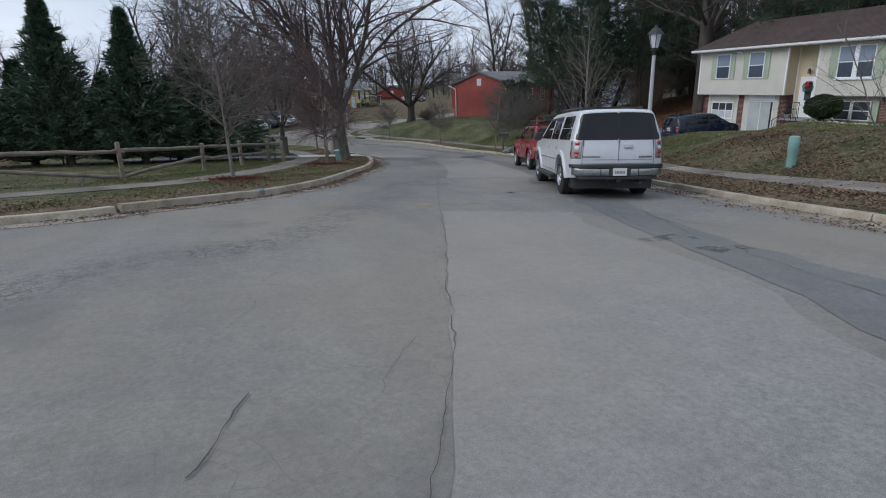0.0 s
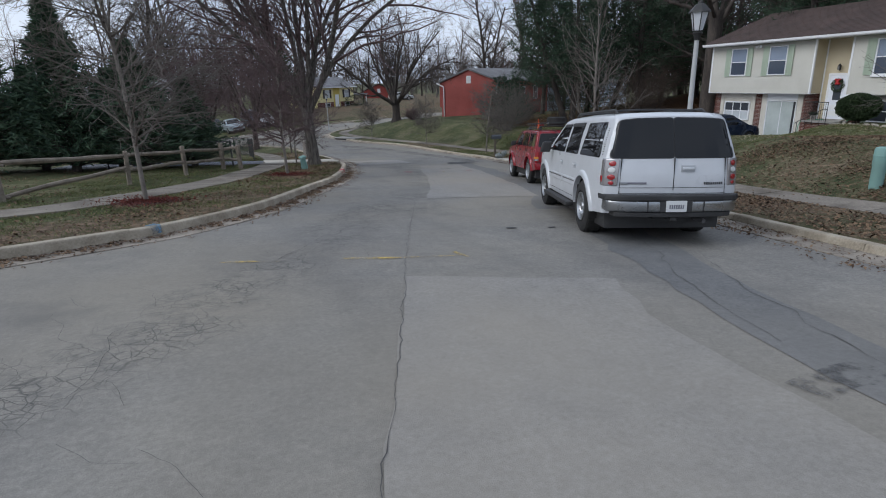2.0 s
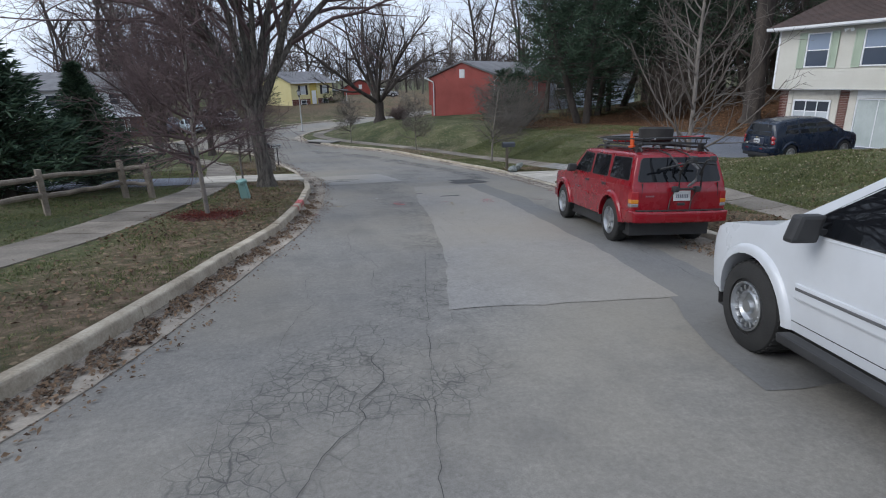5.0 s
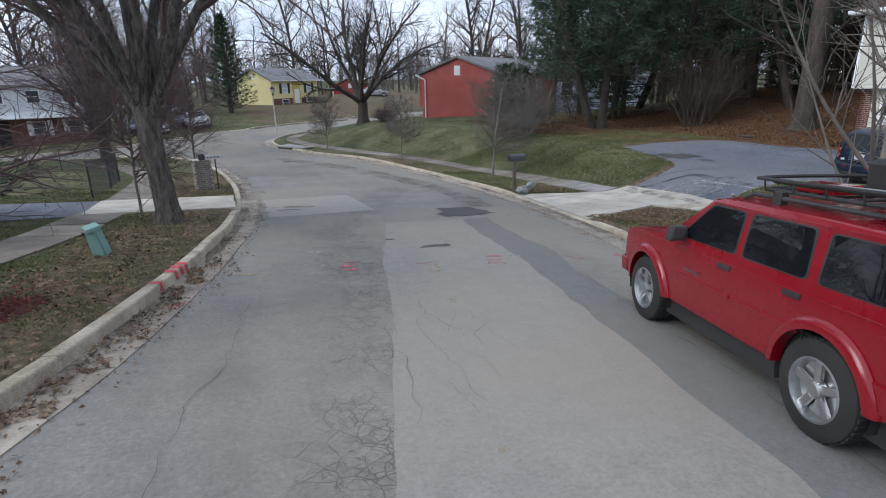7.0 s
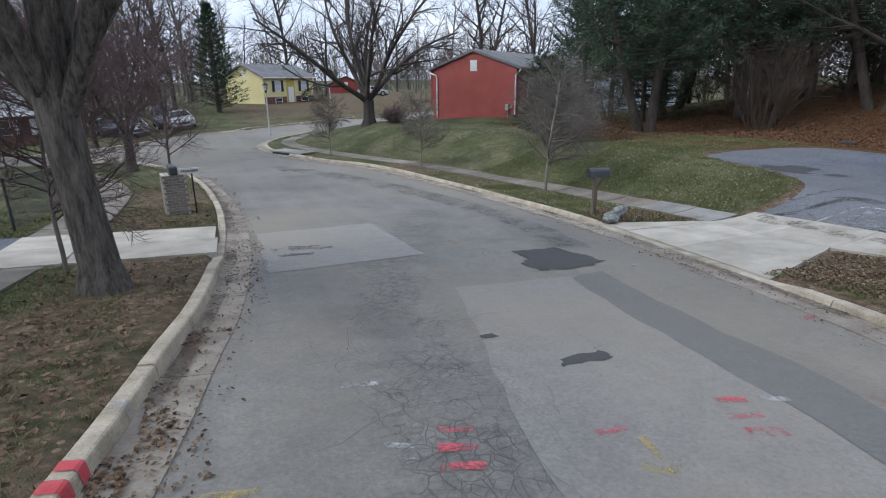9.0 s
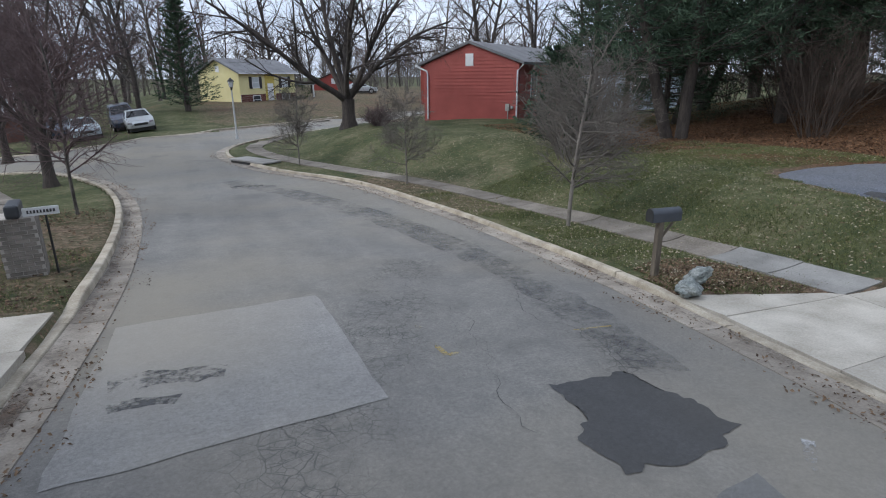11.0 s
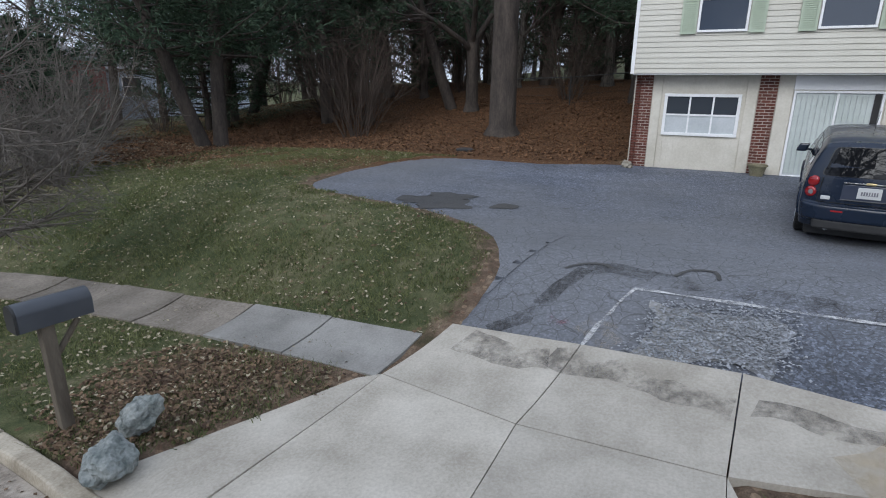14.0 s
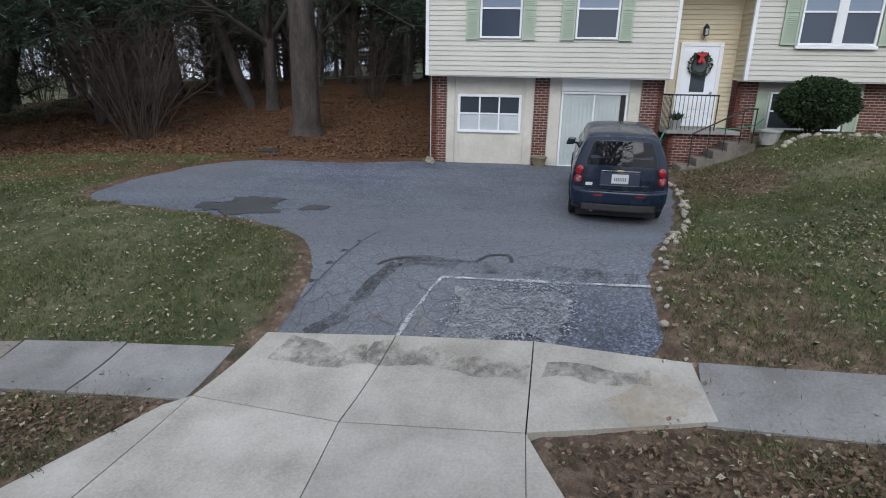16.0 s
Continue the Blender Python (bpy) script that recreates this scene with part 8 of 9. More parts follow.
# yellow split-level house
yel, w, h = simple_house("yellow_house", "butter-yellow split-level house with grey roof and dark shutters", (12.75, 86.0), (19.1, 91.4), 5.6, -1.7, 1.85, 1.35, YELLOW_SIDING, SHINGLE_GREY, True, 0.35, 1)
siding(yel, "y", 0, -1, 0, w, 1.6, h, YELLOW_SIDING, 0.2)
siding(yel, "x", 0, -1, 0, 5.6, 0, h, YELLOW_SIDING, 0.2)
DARKSH = surface("dark_shutter", (0.02, 0.018, 0.02), (0.04, 0.036, 0.04), 3, 20, 0.7, 0.0)
for a0, a1 in ((1.7, 2.7), (6.1, 7.1)):
    sash_window(yel, "y", -0.02, -1, a0, a1, 2.1, 3.2, glass=CURTAIN)
    shutter(yel, "y", -0.02, -1, a0 - 0.4, a0, 2.05, 3.25, DARKSH)
    shutter(yel, "y", -0.02, -1, a1, a1 + 0.4, 2.05, 3.25, DARKSH)
part("entry_panel", boxed(3.6, 5.0, -0.03, 0.0, 0.7, h), surface("golden_panel", (0.5, 0.38, 0.08), (0.6, 0.47, 0.12), 2, 20, 0.7, 0.0), yel)
part("door", boxed(3.9, 4.75, -0.08, -0.02, 0.55, 2.55, bevel=0.01), WHITE_TRIM, yel, "white front door")
brick_wall(yel, "y", -0.06, -1, 0.02, 3.5, -0.4, 1.5, 0.6, 0.2, 0.02)
brick_wall(yel, "y", -0.06, -1, 5.1, w - 0.02, -0.4, 1.5, 0.6, 0.2, 0.02)
for a0, a1 in ((1.6, 2.7), (6.0, 7.2)):
    sash_window(yel, "y", -0.09, -1, a0, a1, 0.5, 1.4, glass=WINDOW_GLASS)
part("gutter", boxed(-0.3, w + 0.3, -0.5, -0.36, h - 0.05, h + 0.08), WHITE_TRIM, yel)
part("gable_vent", boxed(-0.05, -0.02, 2.55, 3.05, h + 0.15, h + 0.75), WHITE_TRIM, yel)
lean = thing("carport", "grey-roofed open carport beside the yellow house", "carport", yel.matrix_world.copy())
part("roof", boxed(w + 0.4, w + 4.2, 0.4, 5.0, 2.3, 2.5, bevel=0.03), SHINGLE_GREY, lean)
for x in (w + 0.6, w + 4.0):
    for y in (0.6, 4.8):
        part("post", boxed(x - 0.06, x + 0.06, y - 0.06, y + 0.06, -0.3, 2.3), WHITE_TRIM, lean)
round_shrub("clipped_shrub", "dark hedge shrub before the yellow house", on_turf(18.9, 89.2), 101, 1.6, 1.1, 0.8, 5000, SHRUB_LEAF, 0.0)

# second red house, pale house, blue house
red2, w, h = simple_house("far_red_house", "distant red house with a white gable vent", (26.0, 117.0), (32.6, 115.6), 10.0, -2.2, 0.5, 1.5, RED_SIDING, SHINGLE, False, 0.3, 1)
part("gable_vent", boxed(w / 2 - 0.3, w / 2 + 0.3, -0.05, 0, h - 0.1, h + 0.7), WHITE_TRIM, red2)
part("downpipe", boxed(0.0, 0.1, -0.08, 0, 0, h), WHITE_TRIM, red2)
white, w, h = simple_house("pale_house", "pale two-storey house with brick ground floor across the side street", (-17.5, 72.5), (-3.6, 76.0), 8.0, -3.0, 1.75, 1.6, PALE_SIDING, SHINGLE_GREY, True, 0.4, 1)
siding(white, "y", 0, -1, 0, w, 2.4, h, PALE_SIDING, 0.18)
part("brick_storey", boxed(0.0, w, -0.05, 0, -0.8, 2.35), surface("far_brick", (0.12, 0.06, 0.048), (0.2, 0.1, 0.08), 2, 14, 0.9, 0.2, 0.01), white)
part("porch_roof", prism(bmesh.new(), [(-1.3, 2.15), (-0.05, 2.65), (-0.05, 2.3), (-1.3, 2.08)], 0, 0.2, w - 0.2), PALE_SIDING, white)
for k in range(5):
    sash_window(white, "y", -0.02, -1, 1.2 + k * 2.6, 2.2 + k * 2.6, 3.3, 4.4, glass=WINDOW_GLASS)
    if k != 2:
        sash_window(white, "y", -0.07, -1, 1.2 + k * 2.6, 2.2 + k * 2.6, 0.6, 1.8, glass=WINDOW_GLASS)
        for q in (0.75, 2.25):
            part("shutter", boxed(1.2 + k * 2.6 + q - 0.75 - 0.35, 1.2 + k * 2.6 + q - 0.75 - 0.02, -0.1, -0.06, 0.55, 1.85), WHITE_TRIM, white)
part("door", boxed(6.5, 7.4, -0.1, -0.05, -0.1, 2.0), DARKSH, white)
blue, w, h = simple_house("blue_house", "pale blue-grey house half hidden behind the pines", (36.5, 64.8), (44.5, 58.6), 8.0, -1.6, 1.7, 1.7, BLUE_SIDING, SHINGLE_GREY, True, 0.3, 1)
siding(blue, "y", 0, -1, 0, w, 0, h, BLUE_SIDING, 0.2)
sash_window(blue, "y", -0.02, -1, 2.0, 3.2, 1.6, 2.9, glass=WINDOW_GLASS)
sash_window(blue, "y", -0.02, -1, 5.5, 6.7, 1.6, 2.9, glass=WINDOW_GLASS)

# ---- street lamps ----
LAMP_POLE = gloss("pale_grey_pole", (0.42, 0.43, 0.43), 0.5)
LAMP_GLASS = gloss("frosted_lamp_glass", (0.55, 0.57, 0.6), 0.35, 0.3)


def street_lamp(label, m, h):
    t = thing("street_lamp", label, "street lamp", m, "street lamps")
    part("pole", lathe(bmesh.new(), [(0.09, -0.3), (0.09, 0.05), (0.062, 0.12), (0.05, h * 0.6), (0.042, h)], 16), LAMP_POLE, t, smooth=True, angle=40)
    part("collar", lathe(bmesh.new(), [(0.055, h - 0.08), (0.06, h), (0.1, h + 0.05), (0.06, h + 0.09)], 16), BLACK_IRON, t, smooth=True, angle=40)
    bm = bmesh.new()
    lo, hi = 0.095, 0.165
    for k in range(6):
        a, b = math.pi * k / 3, math.pi * (k + 1) / 3
        v = [bm.verts.new((r * math.cos(c), r * math.sin(c), z)) for r, z, c in ((lo, h + 0.1, a), (lo, h + 0.1, b), (hi, h + 0.42, b), (hi, h + 0.42, a))]
        bm.faces.new(v)
    gl = part("glass", bm, LAMP_GLASS, t)
    for k in range(6):
        a = math.pi * k / 3
        part("frame_bar", tube(bmesh.new(), [(lo * math.cos(a), lo * math.sin(a), h + 0.09), (hi * 1.02 * math.cos(a), hi * 1.02 * math.sin(a), h + 0.43)], 0.01, 5), BLACK_IRON, gl)
    part("cap", lathe(bmesh.new(), [(0.215, h + 0.42), (0.2, h + 0.45), (0.1, h + 0.56), (0.05, h + 0.585), (0.045, h + 0.62), (0.015, h + 0.64)], 6), BLACK_IRON, t)
    return t


street_lamp("tall pale lamp post with a black lantern behind the parked SUV", on_turf(10.2, 12.74), 3.05 - gz(10.2, 12.74))
street_lamp("distant lamp post with a black lantern at the corner", on_turf(10.45, 62.2), 2.9)

# ---- utility boxes ----
TEAL = gloss("faded_teal_plastic", (0.2, 0.36, 0.33), 0.65, dirt=0.25)
ped = thing("utility_pedestal", "faded teal cylindrical utility pedestal on the lawn", "utility pedestal", on_turf(13.0, 10.7))
part("body", lathe(bmesh.new(), [(0.11, -0.1), (0.115, 0.4), (0.125, 0.42), (0.125, 0.72), (0.11, 0.77), (0.05, 0.785)], 24), TEAL, ped, smooth=True, angle=35)
part("lid_band", lathe(bmesh.new(), [(0.13, 0.6), (0.133, 0.62), (0.13, 0.64)], 24), TEAL, ped)
box2 = thing("utility_box", "faded teal utility box leaning in the verge", "utility box", pose(3.85, 25.75, gz(3.85, 25.75), 6, -12, 25))
bm = bmesh.new()
lathe(bm, [(0.14, -0.1), (0.15, 0.1), (0.125, 0.48), (0.1, 0.53)], 4)
bmesh.ops.bevel(bm, geom=bm.edges[:], offset=0.02, segments=2, affect="EDGES")
part("body", bm, TEAL, box2)
part("cap", boxed(-0.11, 0.11, -0.11, 0.11, 0.46, 0.54, bevel=0.02), TEAL, box2)

# ---- mailboxes ----
mb = thing("mailbox", "dark metal mailbox on a weathered wooden post", "mailbox", on_turf(14.92, 31.8, -98))
POST_WOOD = surface("weathered_grey_wood", (0.075, 0.06, 0.045), (0.19, 0.158, 0.12), 3, 30, 0.9, 0.5, 0.01, stretch=(1, 1, 0.2))
part("post", boxed(-0.05, 0.05, -0.05, 0.05, -0.3, 0.98, bevel=0.008), POST_WOOD, mb)
part("brace", tube(bmesh.new(), [(0.0, 0.04, 0.68), (0.0, 0.24, 0.94)], 0.025, 6), POST_WOOD, mb)
bm = bmesh.new()
prof = [(-0.09, 0.0), (-0.09, 0.13)] + [(-0.09 * math.cos(a), 0.13 + 0.09 * math.sin(a)) for a in np.linspace(0.2, math.pi - 0.2, 9)] + [(0.09, 0.13), (0.09, 0.0)]
prism(bm, prof, 1, -0.2, 0.34, 0.006)
bx = part("box", bm, gloss("dark_slate_metal", (0.035, 0.042, 0.055), 0.35, 0.2), mb, "dark slate metal mailbox", smooth=True, angle=35)
bx.matrix_local = pose(0, 0, 0.98)
part("door", prism(bmesh.new(), prof, 1, -0.22, -0.201), BLACK_IRON, bx)

mb2 = thing("brick_mailbox", "grey brick mailbox pillar with a white name sign", "mailbox", on_turf(5.25, 36.1, 8))
GREY_BRICK = surface("grey_brick", (0.16, 0.14, 0.12), (0.29, 0.26, 0.23), 5, 50, 0.9, 0.4, 0.005, random_tint=0.25)
core = part("pillar", boxed(-0.27, 0.27, -0.27, 0.27, -0.3, 1.02), MORTAR, mb2)
for k in range(15):
    for s, (dx, dy) in enumerate(((0, -1), (1, 0), (0, 1), (-1, 0))):
        for q in (-1, 0, 1):
            c = (q + (0.25 if k % 2 else -0.25)) * 0.18
            lo, hi = max(-0.268, c - 0.085), min(0.268, c + 0.085)
            if hi - lo < 0.03:
                continue
            z0 = -0.0 + k * 0.0677
            bm = boxed(lo, hi, -0.28, -0.27, z0, z0 + 0.057) if dx == 0 else boxed(0.27, 0.28, lo, hi, z0, z0 + 0.057)
            if dy == 1 or dx == -1:
                for vv in bm.verts:
                    vv.co.x, vv.co.y = -vv.co.x, -vv.co.y
            part("brick", bm, GREY_BRICK, core)
bx = part("box", boxed(-0.1, 0.1, -0.36, 0.3, 1.02, 1.24, bevel=0.05, segments=3), gloss("dark_mailbox", (0.03, 0.034, 0.04), 0.4), mb2, "dark metal mailbox on top")
part("sign_post", tube(bmesh.new(), [(0.42, -0.2, -0.3), (0.42, -0.2, 1.16)], 0.02, 6), BLACK_IRON, mb2)
sg = part("sign", boxed(0.12, 0.62, -0.24, -0.22, 1.02, 1.16, bevel=0.006), PLATE_WHITE, mb2, "white sign with plain bars")
bars(sg, "bars", pose(0.37, -0.241, 1.09), 0.4, 0.05, 9, DARK_INK, 4)

# ---- rocks ----
ROCK = surface("blue_grey_boulder", (0.1, 0.125, 0.12), (0.38, 0.4, 0.385), 7, 30, 0.85, 0.8, 0.03)
PALE_STONE = surface("pale_border_stone", (0.28, 0.25, 0.2), (0.52, 0.48, 0.4), 6, 30, 0.85, 0.4, 0.01, random_tint=0.35)


def rock(name, label, m, seed, sx, sy, sz, mat, category="rock", group="", parent=None):
    bm = bmesh.new()
    bmesh.ops.create_icosphere(bm, subdivisions=4 if parent is None else 1, radius=1)
    for v in bm.verts:
        n = v.co.normalized()
        d = 1 + 0.34 * noise.noise(n * 1.3 + Vector((seed * 3.7, 0, 0))) + 0.16 * noise.noise(n * 3.4 + Vector((0, seed, 0)))
        if parent is None:
            d += 0.1 * abs(noise.noise(n * 5.5 + Vector((seed, 2, 0)))) + 0.05 * noise.noise(n * 13) - 0.12 * max(0.0, noise.noise(n * 2.3 + Vector((0, 0, seed))))
        v.co = Vector((n.x * sx, n.y * sy, n.z * sz)) * d
    ob = mesh_object(name, bm, mat, parent is not None)
    ob.matrix_world = m
    if parent is not None:
        ob.parent = parent
        return ob
    return tagged(ob, label, category, group)


rock("boulder", "angular blue-grey boulder lying by the mailbox", pose(14.7, 30.88, gz(14.7, 30.88) + 0.09, 8, 10, 50), 3, 0.27, 0.17, 0.14, ROCK)
rock("boulder", "upright blue-grey boulder leaning beside the mailbox", pose(15.1, 31.1, gz(15.1, 31.1) + 0.18, 25, -40, 80), 8, 0.14, 0.12, 0.22, ROCK)
rock("stone", "pale stone at the garage corner", pose(27.35, 29.05, float(dz(27.35, 29.05)) + 0.06, 0, 0, 20), 5, 0.18, 0.12, 0.1, PALE_STONE)
border = thing("stone_border", "row of pale rounded stones edging the driveway", "stone border")
rg = random.Random(17)
edge_line = spline([(17.6, 25.46), (18.25, 25.36), (18.75, 25.22), (20.9, 24.42), (21.9, 24.0), (23.0, 23.72), (24.2, 23.5), (25.0, 23.42)], 0.13)
stone_me = []
for k in range(5):
    o = rock("stone", "", pose(0, 0, -50), 20 + k, 0.1, 0.08, 0.065, PALE_STONE, parent=border)
    stone_me.append(o.data)
    bpy.data.objects.remove(o)
for x, y in edge_line:
    if rg.random() < 0.12:
        continue
    o = new("stone", rg.choice(stone_me))
    s = rg.uniform(0.5, 1.1) * (0.8 if x > 20.5 else 0.55)
    o.matrix_world = pose(x + rg.uniform(-0.06, 0.06), y + rg.uniform(-0.08, 0.05), max(gz(x, y), float(dz(x, y))) + 0.02, rg.uniform(-20, 20), rg.uniform(-20, 20), rg.uniform(0, 360)) @ Matrix.Diagonal((s, s, s, 1))
    o.parent = border
bed = thing("bed_stones", "rough pale stones edging the planting bed", "stone border")
for k in range(34):
    y = 21.1 - k * 0.125
    o = new("stone", rg.choice(stone_me))
    s = rg.uniform(0.5, 1.2)
    x = 25.75 + rg.uniform(-0.15, 0.15) + 0.25 * math.sin(y * 2)
    o.matrix_world = pose(x, y, gz(x, y) + 0.03, rg.uniform(-25, 25), rg.uniform(-25, 25), rg.uniform(0, 360)) @ Matrix.Diagonal((s, s, s, 1))
    o.parent = bed

# ---- split-rail fence ----
RAIL_WOOD = surface("weathered_rail", (0.13, 0.108, 0.085), (0.3, 0.255, 0.205), 2.5, 30, 0.9, 0.6, 0.012)
fence = thing("split_rail_fence", "weathered split-rail fence with a sagging broken section", "fence")
posts = [(-15.0, 12.8), (-12.0, 14.1), (-9.0, 15.3), (-6.1, 16.5), (-3.35, 17.85), (-1.5, 21.3), (-0.3, 24.6), (0.85, 27.3), (1.5, 27.1)]
for k, (x, y) in enumerate(posts):
    z = gz(x, y)
    bm = boxed(-0.055, 0.055, -0.08, 0.08, -0.3, 1.0 + 0.06 * math.sin(k * 2.1), bevel=0.02)
    part("post", bm, RAIL_WOOD, fence).matrix_local = pose(x, y, z, 2 * math.sin(k * 3), 2 * math.cos(k * 5), 30 + 15 * math.sin(k))
rg = random.Random(5)
for k in range(len(posts) - 1):
    (xa, ya), (xb, yb) = posts[k], posts[k + 1]
    for lev, hh in enumerate((0.42, 0.82)):
        za, zb_ = gz(xa, ya) + hh + rg.uniform(-0.04, 0.04), gz(xb, yb) + hh + rg.uniform(-0.04, 0.04)
        if lev == 0 and k == 4:
            zb_ = gz(xb, yb) + 0.5
            za = gz(xa, ya) + 0.1
        if lev == 0 and k == 3:
            zb_ = gz(xb, yb) + 0.08
        d = Vector((xb - xa, yb - ya, zb_ - za))
        n = 7
        pts = [Vector((xa, ya, za)) + d * (-0.05 + 1.1 * i / n) + Vector((rg.gauss(0, 0.012), rg.gauss(0, 0.012), rg.gauss(0, 0.01))) for i in range(n + 1)]
        part("rail", tube(bmesh.new(), pts, [0.03] + [0.058 + rg.uniform(-0.006, 0.006) for _ in range(n - 1)] + [0.03], 7), RAIL_WOOD, fence, smooth=True, angle=50)
stump = thing("fence_stump", "rotten brown stump of a broken fence post", "stump", on_turf(-4.3, 17.3))
part("wood", lathe(bmesh.new(), [(0.14, -0.1), (0.13, 0.12), (0.1, 0.16), (0.05, 0.13)], 9), RAIL_WOOD, stump)

# ---- chain-link fence beside the side drive ----
GALV = gloss("dull_black_vinyl", (0.03, 0.032, 0.034), 0.6)
link = thing("chain_link_fence", "low dark chain-link fence around the corner garden", "fence")
cl = [(1.5, 29.6), (2.1, 30.3), (2.2, 34.6), (2.25, 37.5), (2.1, 40.5), (1.2, 44.5), (-1.5, 48.5), (-6, 52)]
cl2 = [(1.2, 28.9), (-3.5, 29.2), (-8, 29.8)]
for run in (cl[2:], cl2):
    for x, y in run:
        part("post", tube(bmesh.new(), [(x, y, gz(x, y) - 0.2), (x, y, gz(x, y) + 1.12)], 0.03, 8), GALV, link)
    for (xa, ya), (xb, yb) in zip(run, run[1:]):
        a, b = Vector((xa, ya, gz(xa, ya))), Vector((xb, yb, gz(xb, yb)))
        part("top_rail", tube(bmesh.new(), [a + Vector((0, 0, 1.08)), b + Vector((0, 0, 1.08))], 0.02, 6), GALV, link)
        w = Wood()
        ln = (b - a).length
        n = int(ln / 0.085)
        for i in range(-12, n):
            for s in (1, -1):
                p0, p1 = (i if s > 0 else i + 12) / n, (i + 12 if s > 0 else i) / n
                z0, z1 = 0.03, 1.06
                if min(p0, p1) < 0:
                    t = (0 - p0) / (p1 - p0)
                    if s > 0:
                        p0, z0 = 0.0, z0 + (z1 - z0) * t
                    else:
                        z1, p1 = z0 + (z1 - z0) * t, 0.0
                if max(p0, p1) > 1:
                    t = (1 - p0) / (p1 - p0)
                    if s > 0:
                        z1, p1 = z0 + (z1 - z0) * t, 1.0
                    else:
                        p0, z0 = 1.0, z0 + (z1 - z0) * t
                w.tube([a.lerp(b, p0) + Vector((0, 0, z0)), a.lerp(b, p1) + Vector((0, 0, z1))], [0.0035, 0.0035], 3)
        o = new("mesh_wire", w.mesh("mesh_wire", GALV))
        o.parent = link
# back garden fence by the wood
wf = thing("wire_fence", "thin galvanised wire fence before the woods", "fence")
run = [(37.5, 36.5), (38.2, 33.2), (39.6, 30.6), (41.5, 27.5), (43, 24)]
for x, y in run:
    part("post", tube(bmesh.new(), [(x, y, gz(x, y) - 0.2), (x, y, gz(x, y) + 1.25)], 0.03, 8), GALV, wf)
for (xa, ya), (xb, yb) in zip(run, run[1:]):
    for hh in (0.1, 0.45, 0.8, 1.2):
        part("wire", tube(bmesh.new(), [(xa, ya, gz(xa, ya) + hh), (xb, yb, gz(xb, yb) + hh)], 0.006 if hh < 1.1 else 0.022, 5), GALV, wf)
feeder = thing("bird_box", "small pale wooden bird box on the oak trunk", "bird box", pose(32.75, 34.2, gz(33.2, 34.5) + 2.25, 0, 0, 60))
part("box", boxed(-0.1, 0.1, -0.1, 0.1, -0.15, 0.15, bevel=0.01), PLATE_WHITE, feeder)
part("roof", prism(bmesh.new(), [(-0.16, 0.14), (0, 0.24), (0.16, 0.14)], 1, -0.15, 0.15), BARK_DARK, feeder)
# Dark disc on the front stands for the shaded entrance
part("hole", lathe(bmesh.new(), [(0.035, 0), (0.035, 0.004)], 12), OPENING_SHADE, feeder).matrix_local = pose(0, -0.102, 0.02, 90, 0, 0)
pad = thing("drain_cover", "dark rubber drain cover at the drive's edge", "drain cover", pose(28.1, 33.9, gz(28.1, 33.9) + 0.02))
part("cover", lathe(bmesh.new(), [(0.28, -0.02), (0.28, 0.03), (0.2, 0.06), (0.05, 0.065)], 14), BLACK_PLASTIC, pad)

# ---- mulch rings, storm drain ----
MULCH = surface("red_mulch", (0.035, 0.012, 0.01), (0.13, 0.034, 0.027), 9, 60, 0.95, 1.0, 0.03)
CHIP_MAT = foliage("mulch_chips", (0.05, 0.014, 0.011), (0.19, 0.048, 0.036))
for x, y, r in ((-0.42, 16.5, 0.8), (2.96, 22.95, 0.75)):
    mm = thing("mulch_ring", "ring of dark red mulch round a young tree", "mulch", pose(x, y, 0))
    v, f = [], []
    n, rings = 40, 6
    for i in range(rings + 1):
        for k in range(n):
            a = 2 * math.pi * k / n
            rr = r * i / rings * (1 + 0.28 * noise.noise((math.cos(a) * 1.6 + x, math.sin(a) * 1.6, 2)))
            px, py = x + rr * math.cos(a), y + rr * math.sin(a)
            v.append((px - x, py - y, gz(px, py) + 0.05 * (1 - (i / rings) ** 2) + 0.02 * noise.noise((px * 6, py * 6, 0)) - (0.03 if i == rings else 0)))
    for i in range(rings):
        for k in range(n):
            f.append((i * n + k, i * n + (k + 1) % n, (i + 1) * n + (k + 1) % n, (i + 1) * n + k))
    raw_object("mound", v, f, MULCH, mm, True)
drain = thing("storm_drain", "dark storm drain inlet under a concrete slab in the kerb", "drain", pose(10.04, 51.55, rz(10.04, 51.55), 0, 0, 119))
# Solid dark block on the kerb face stands for the inlet's shade
part("opening", boxed(-1.15, 1.15, -0.12, 0.02, -0.03, 0.115), OPENING_SHADE, drain)
part("slab", boxed(-1.3, 1.3, -0.95, 0.03, 0.118, 0.19, bevel=0.02), CONCRETE_OLD, drain)

# ---- paint marks and cracks on the road ----
marks = thing("road_marks", "faded yellow red and white survey spray marks", "road marking", kind="structure")


def stroke(pts, w, mat, lift=0.011, zf=None):
    return dash("mark", pts, w, mat, marks, lift, zf or (lambda x, y: street_z(x, y)), 1.0)


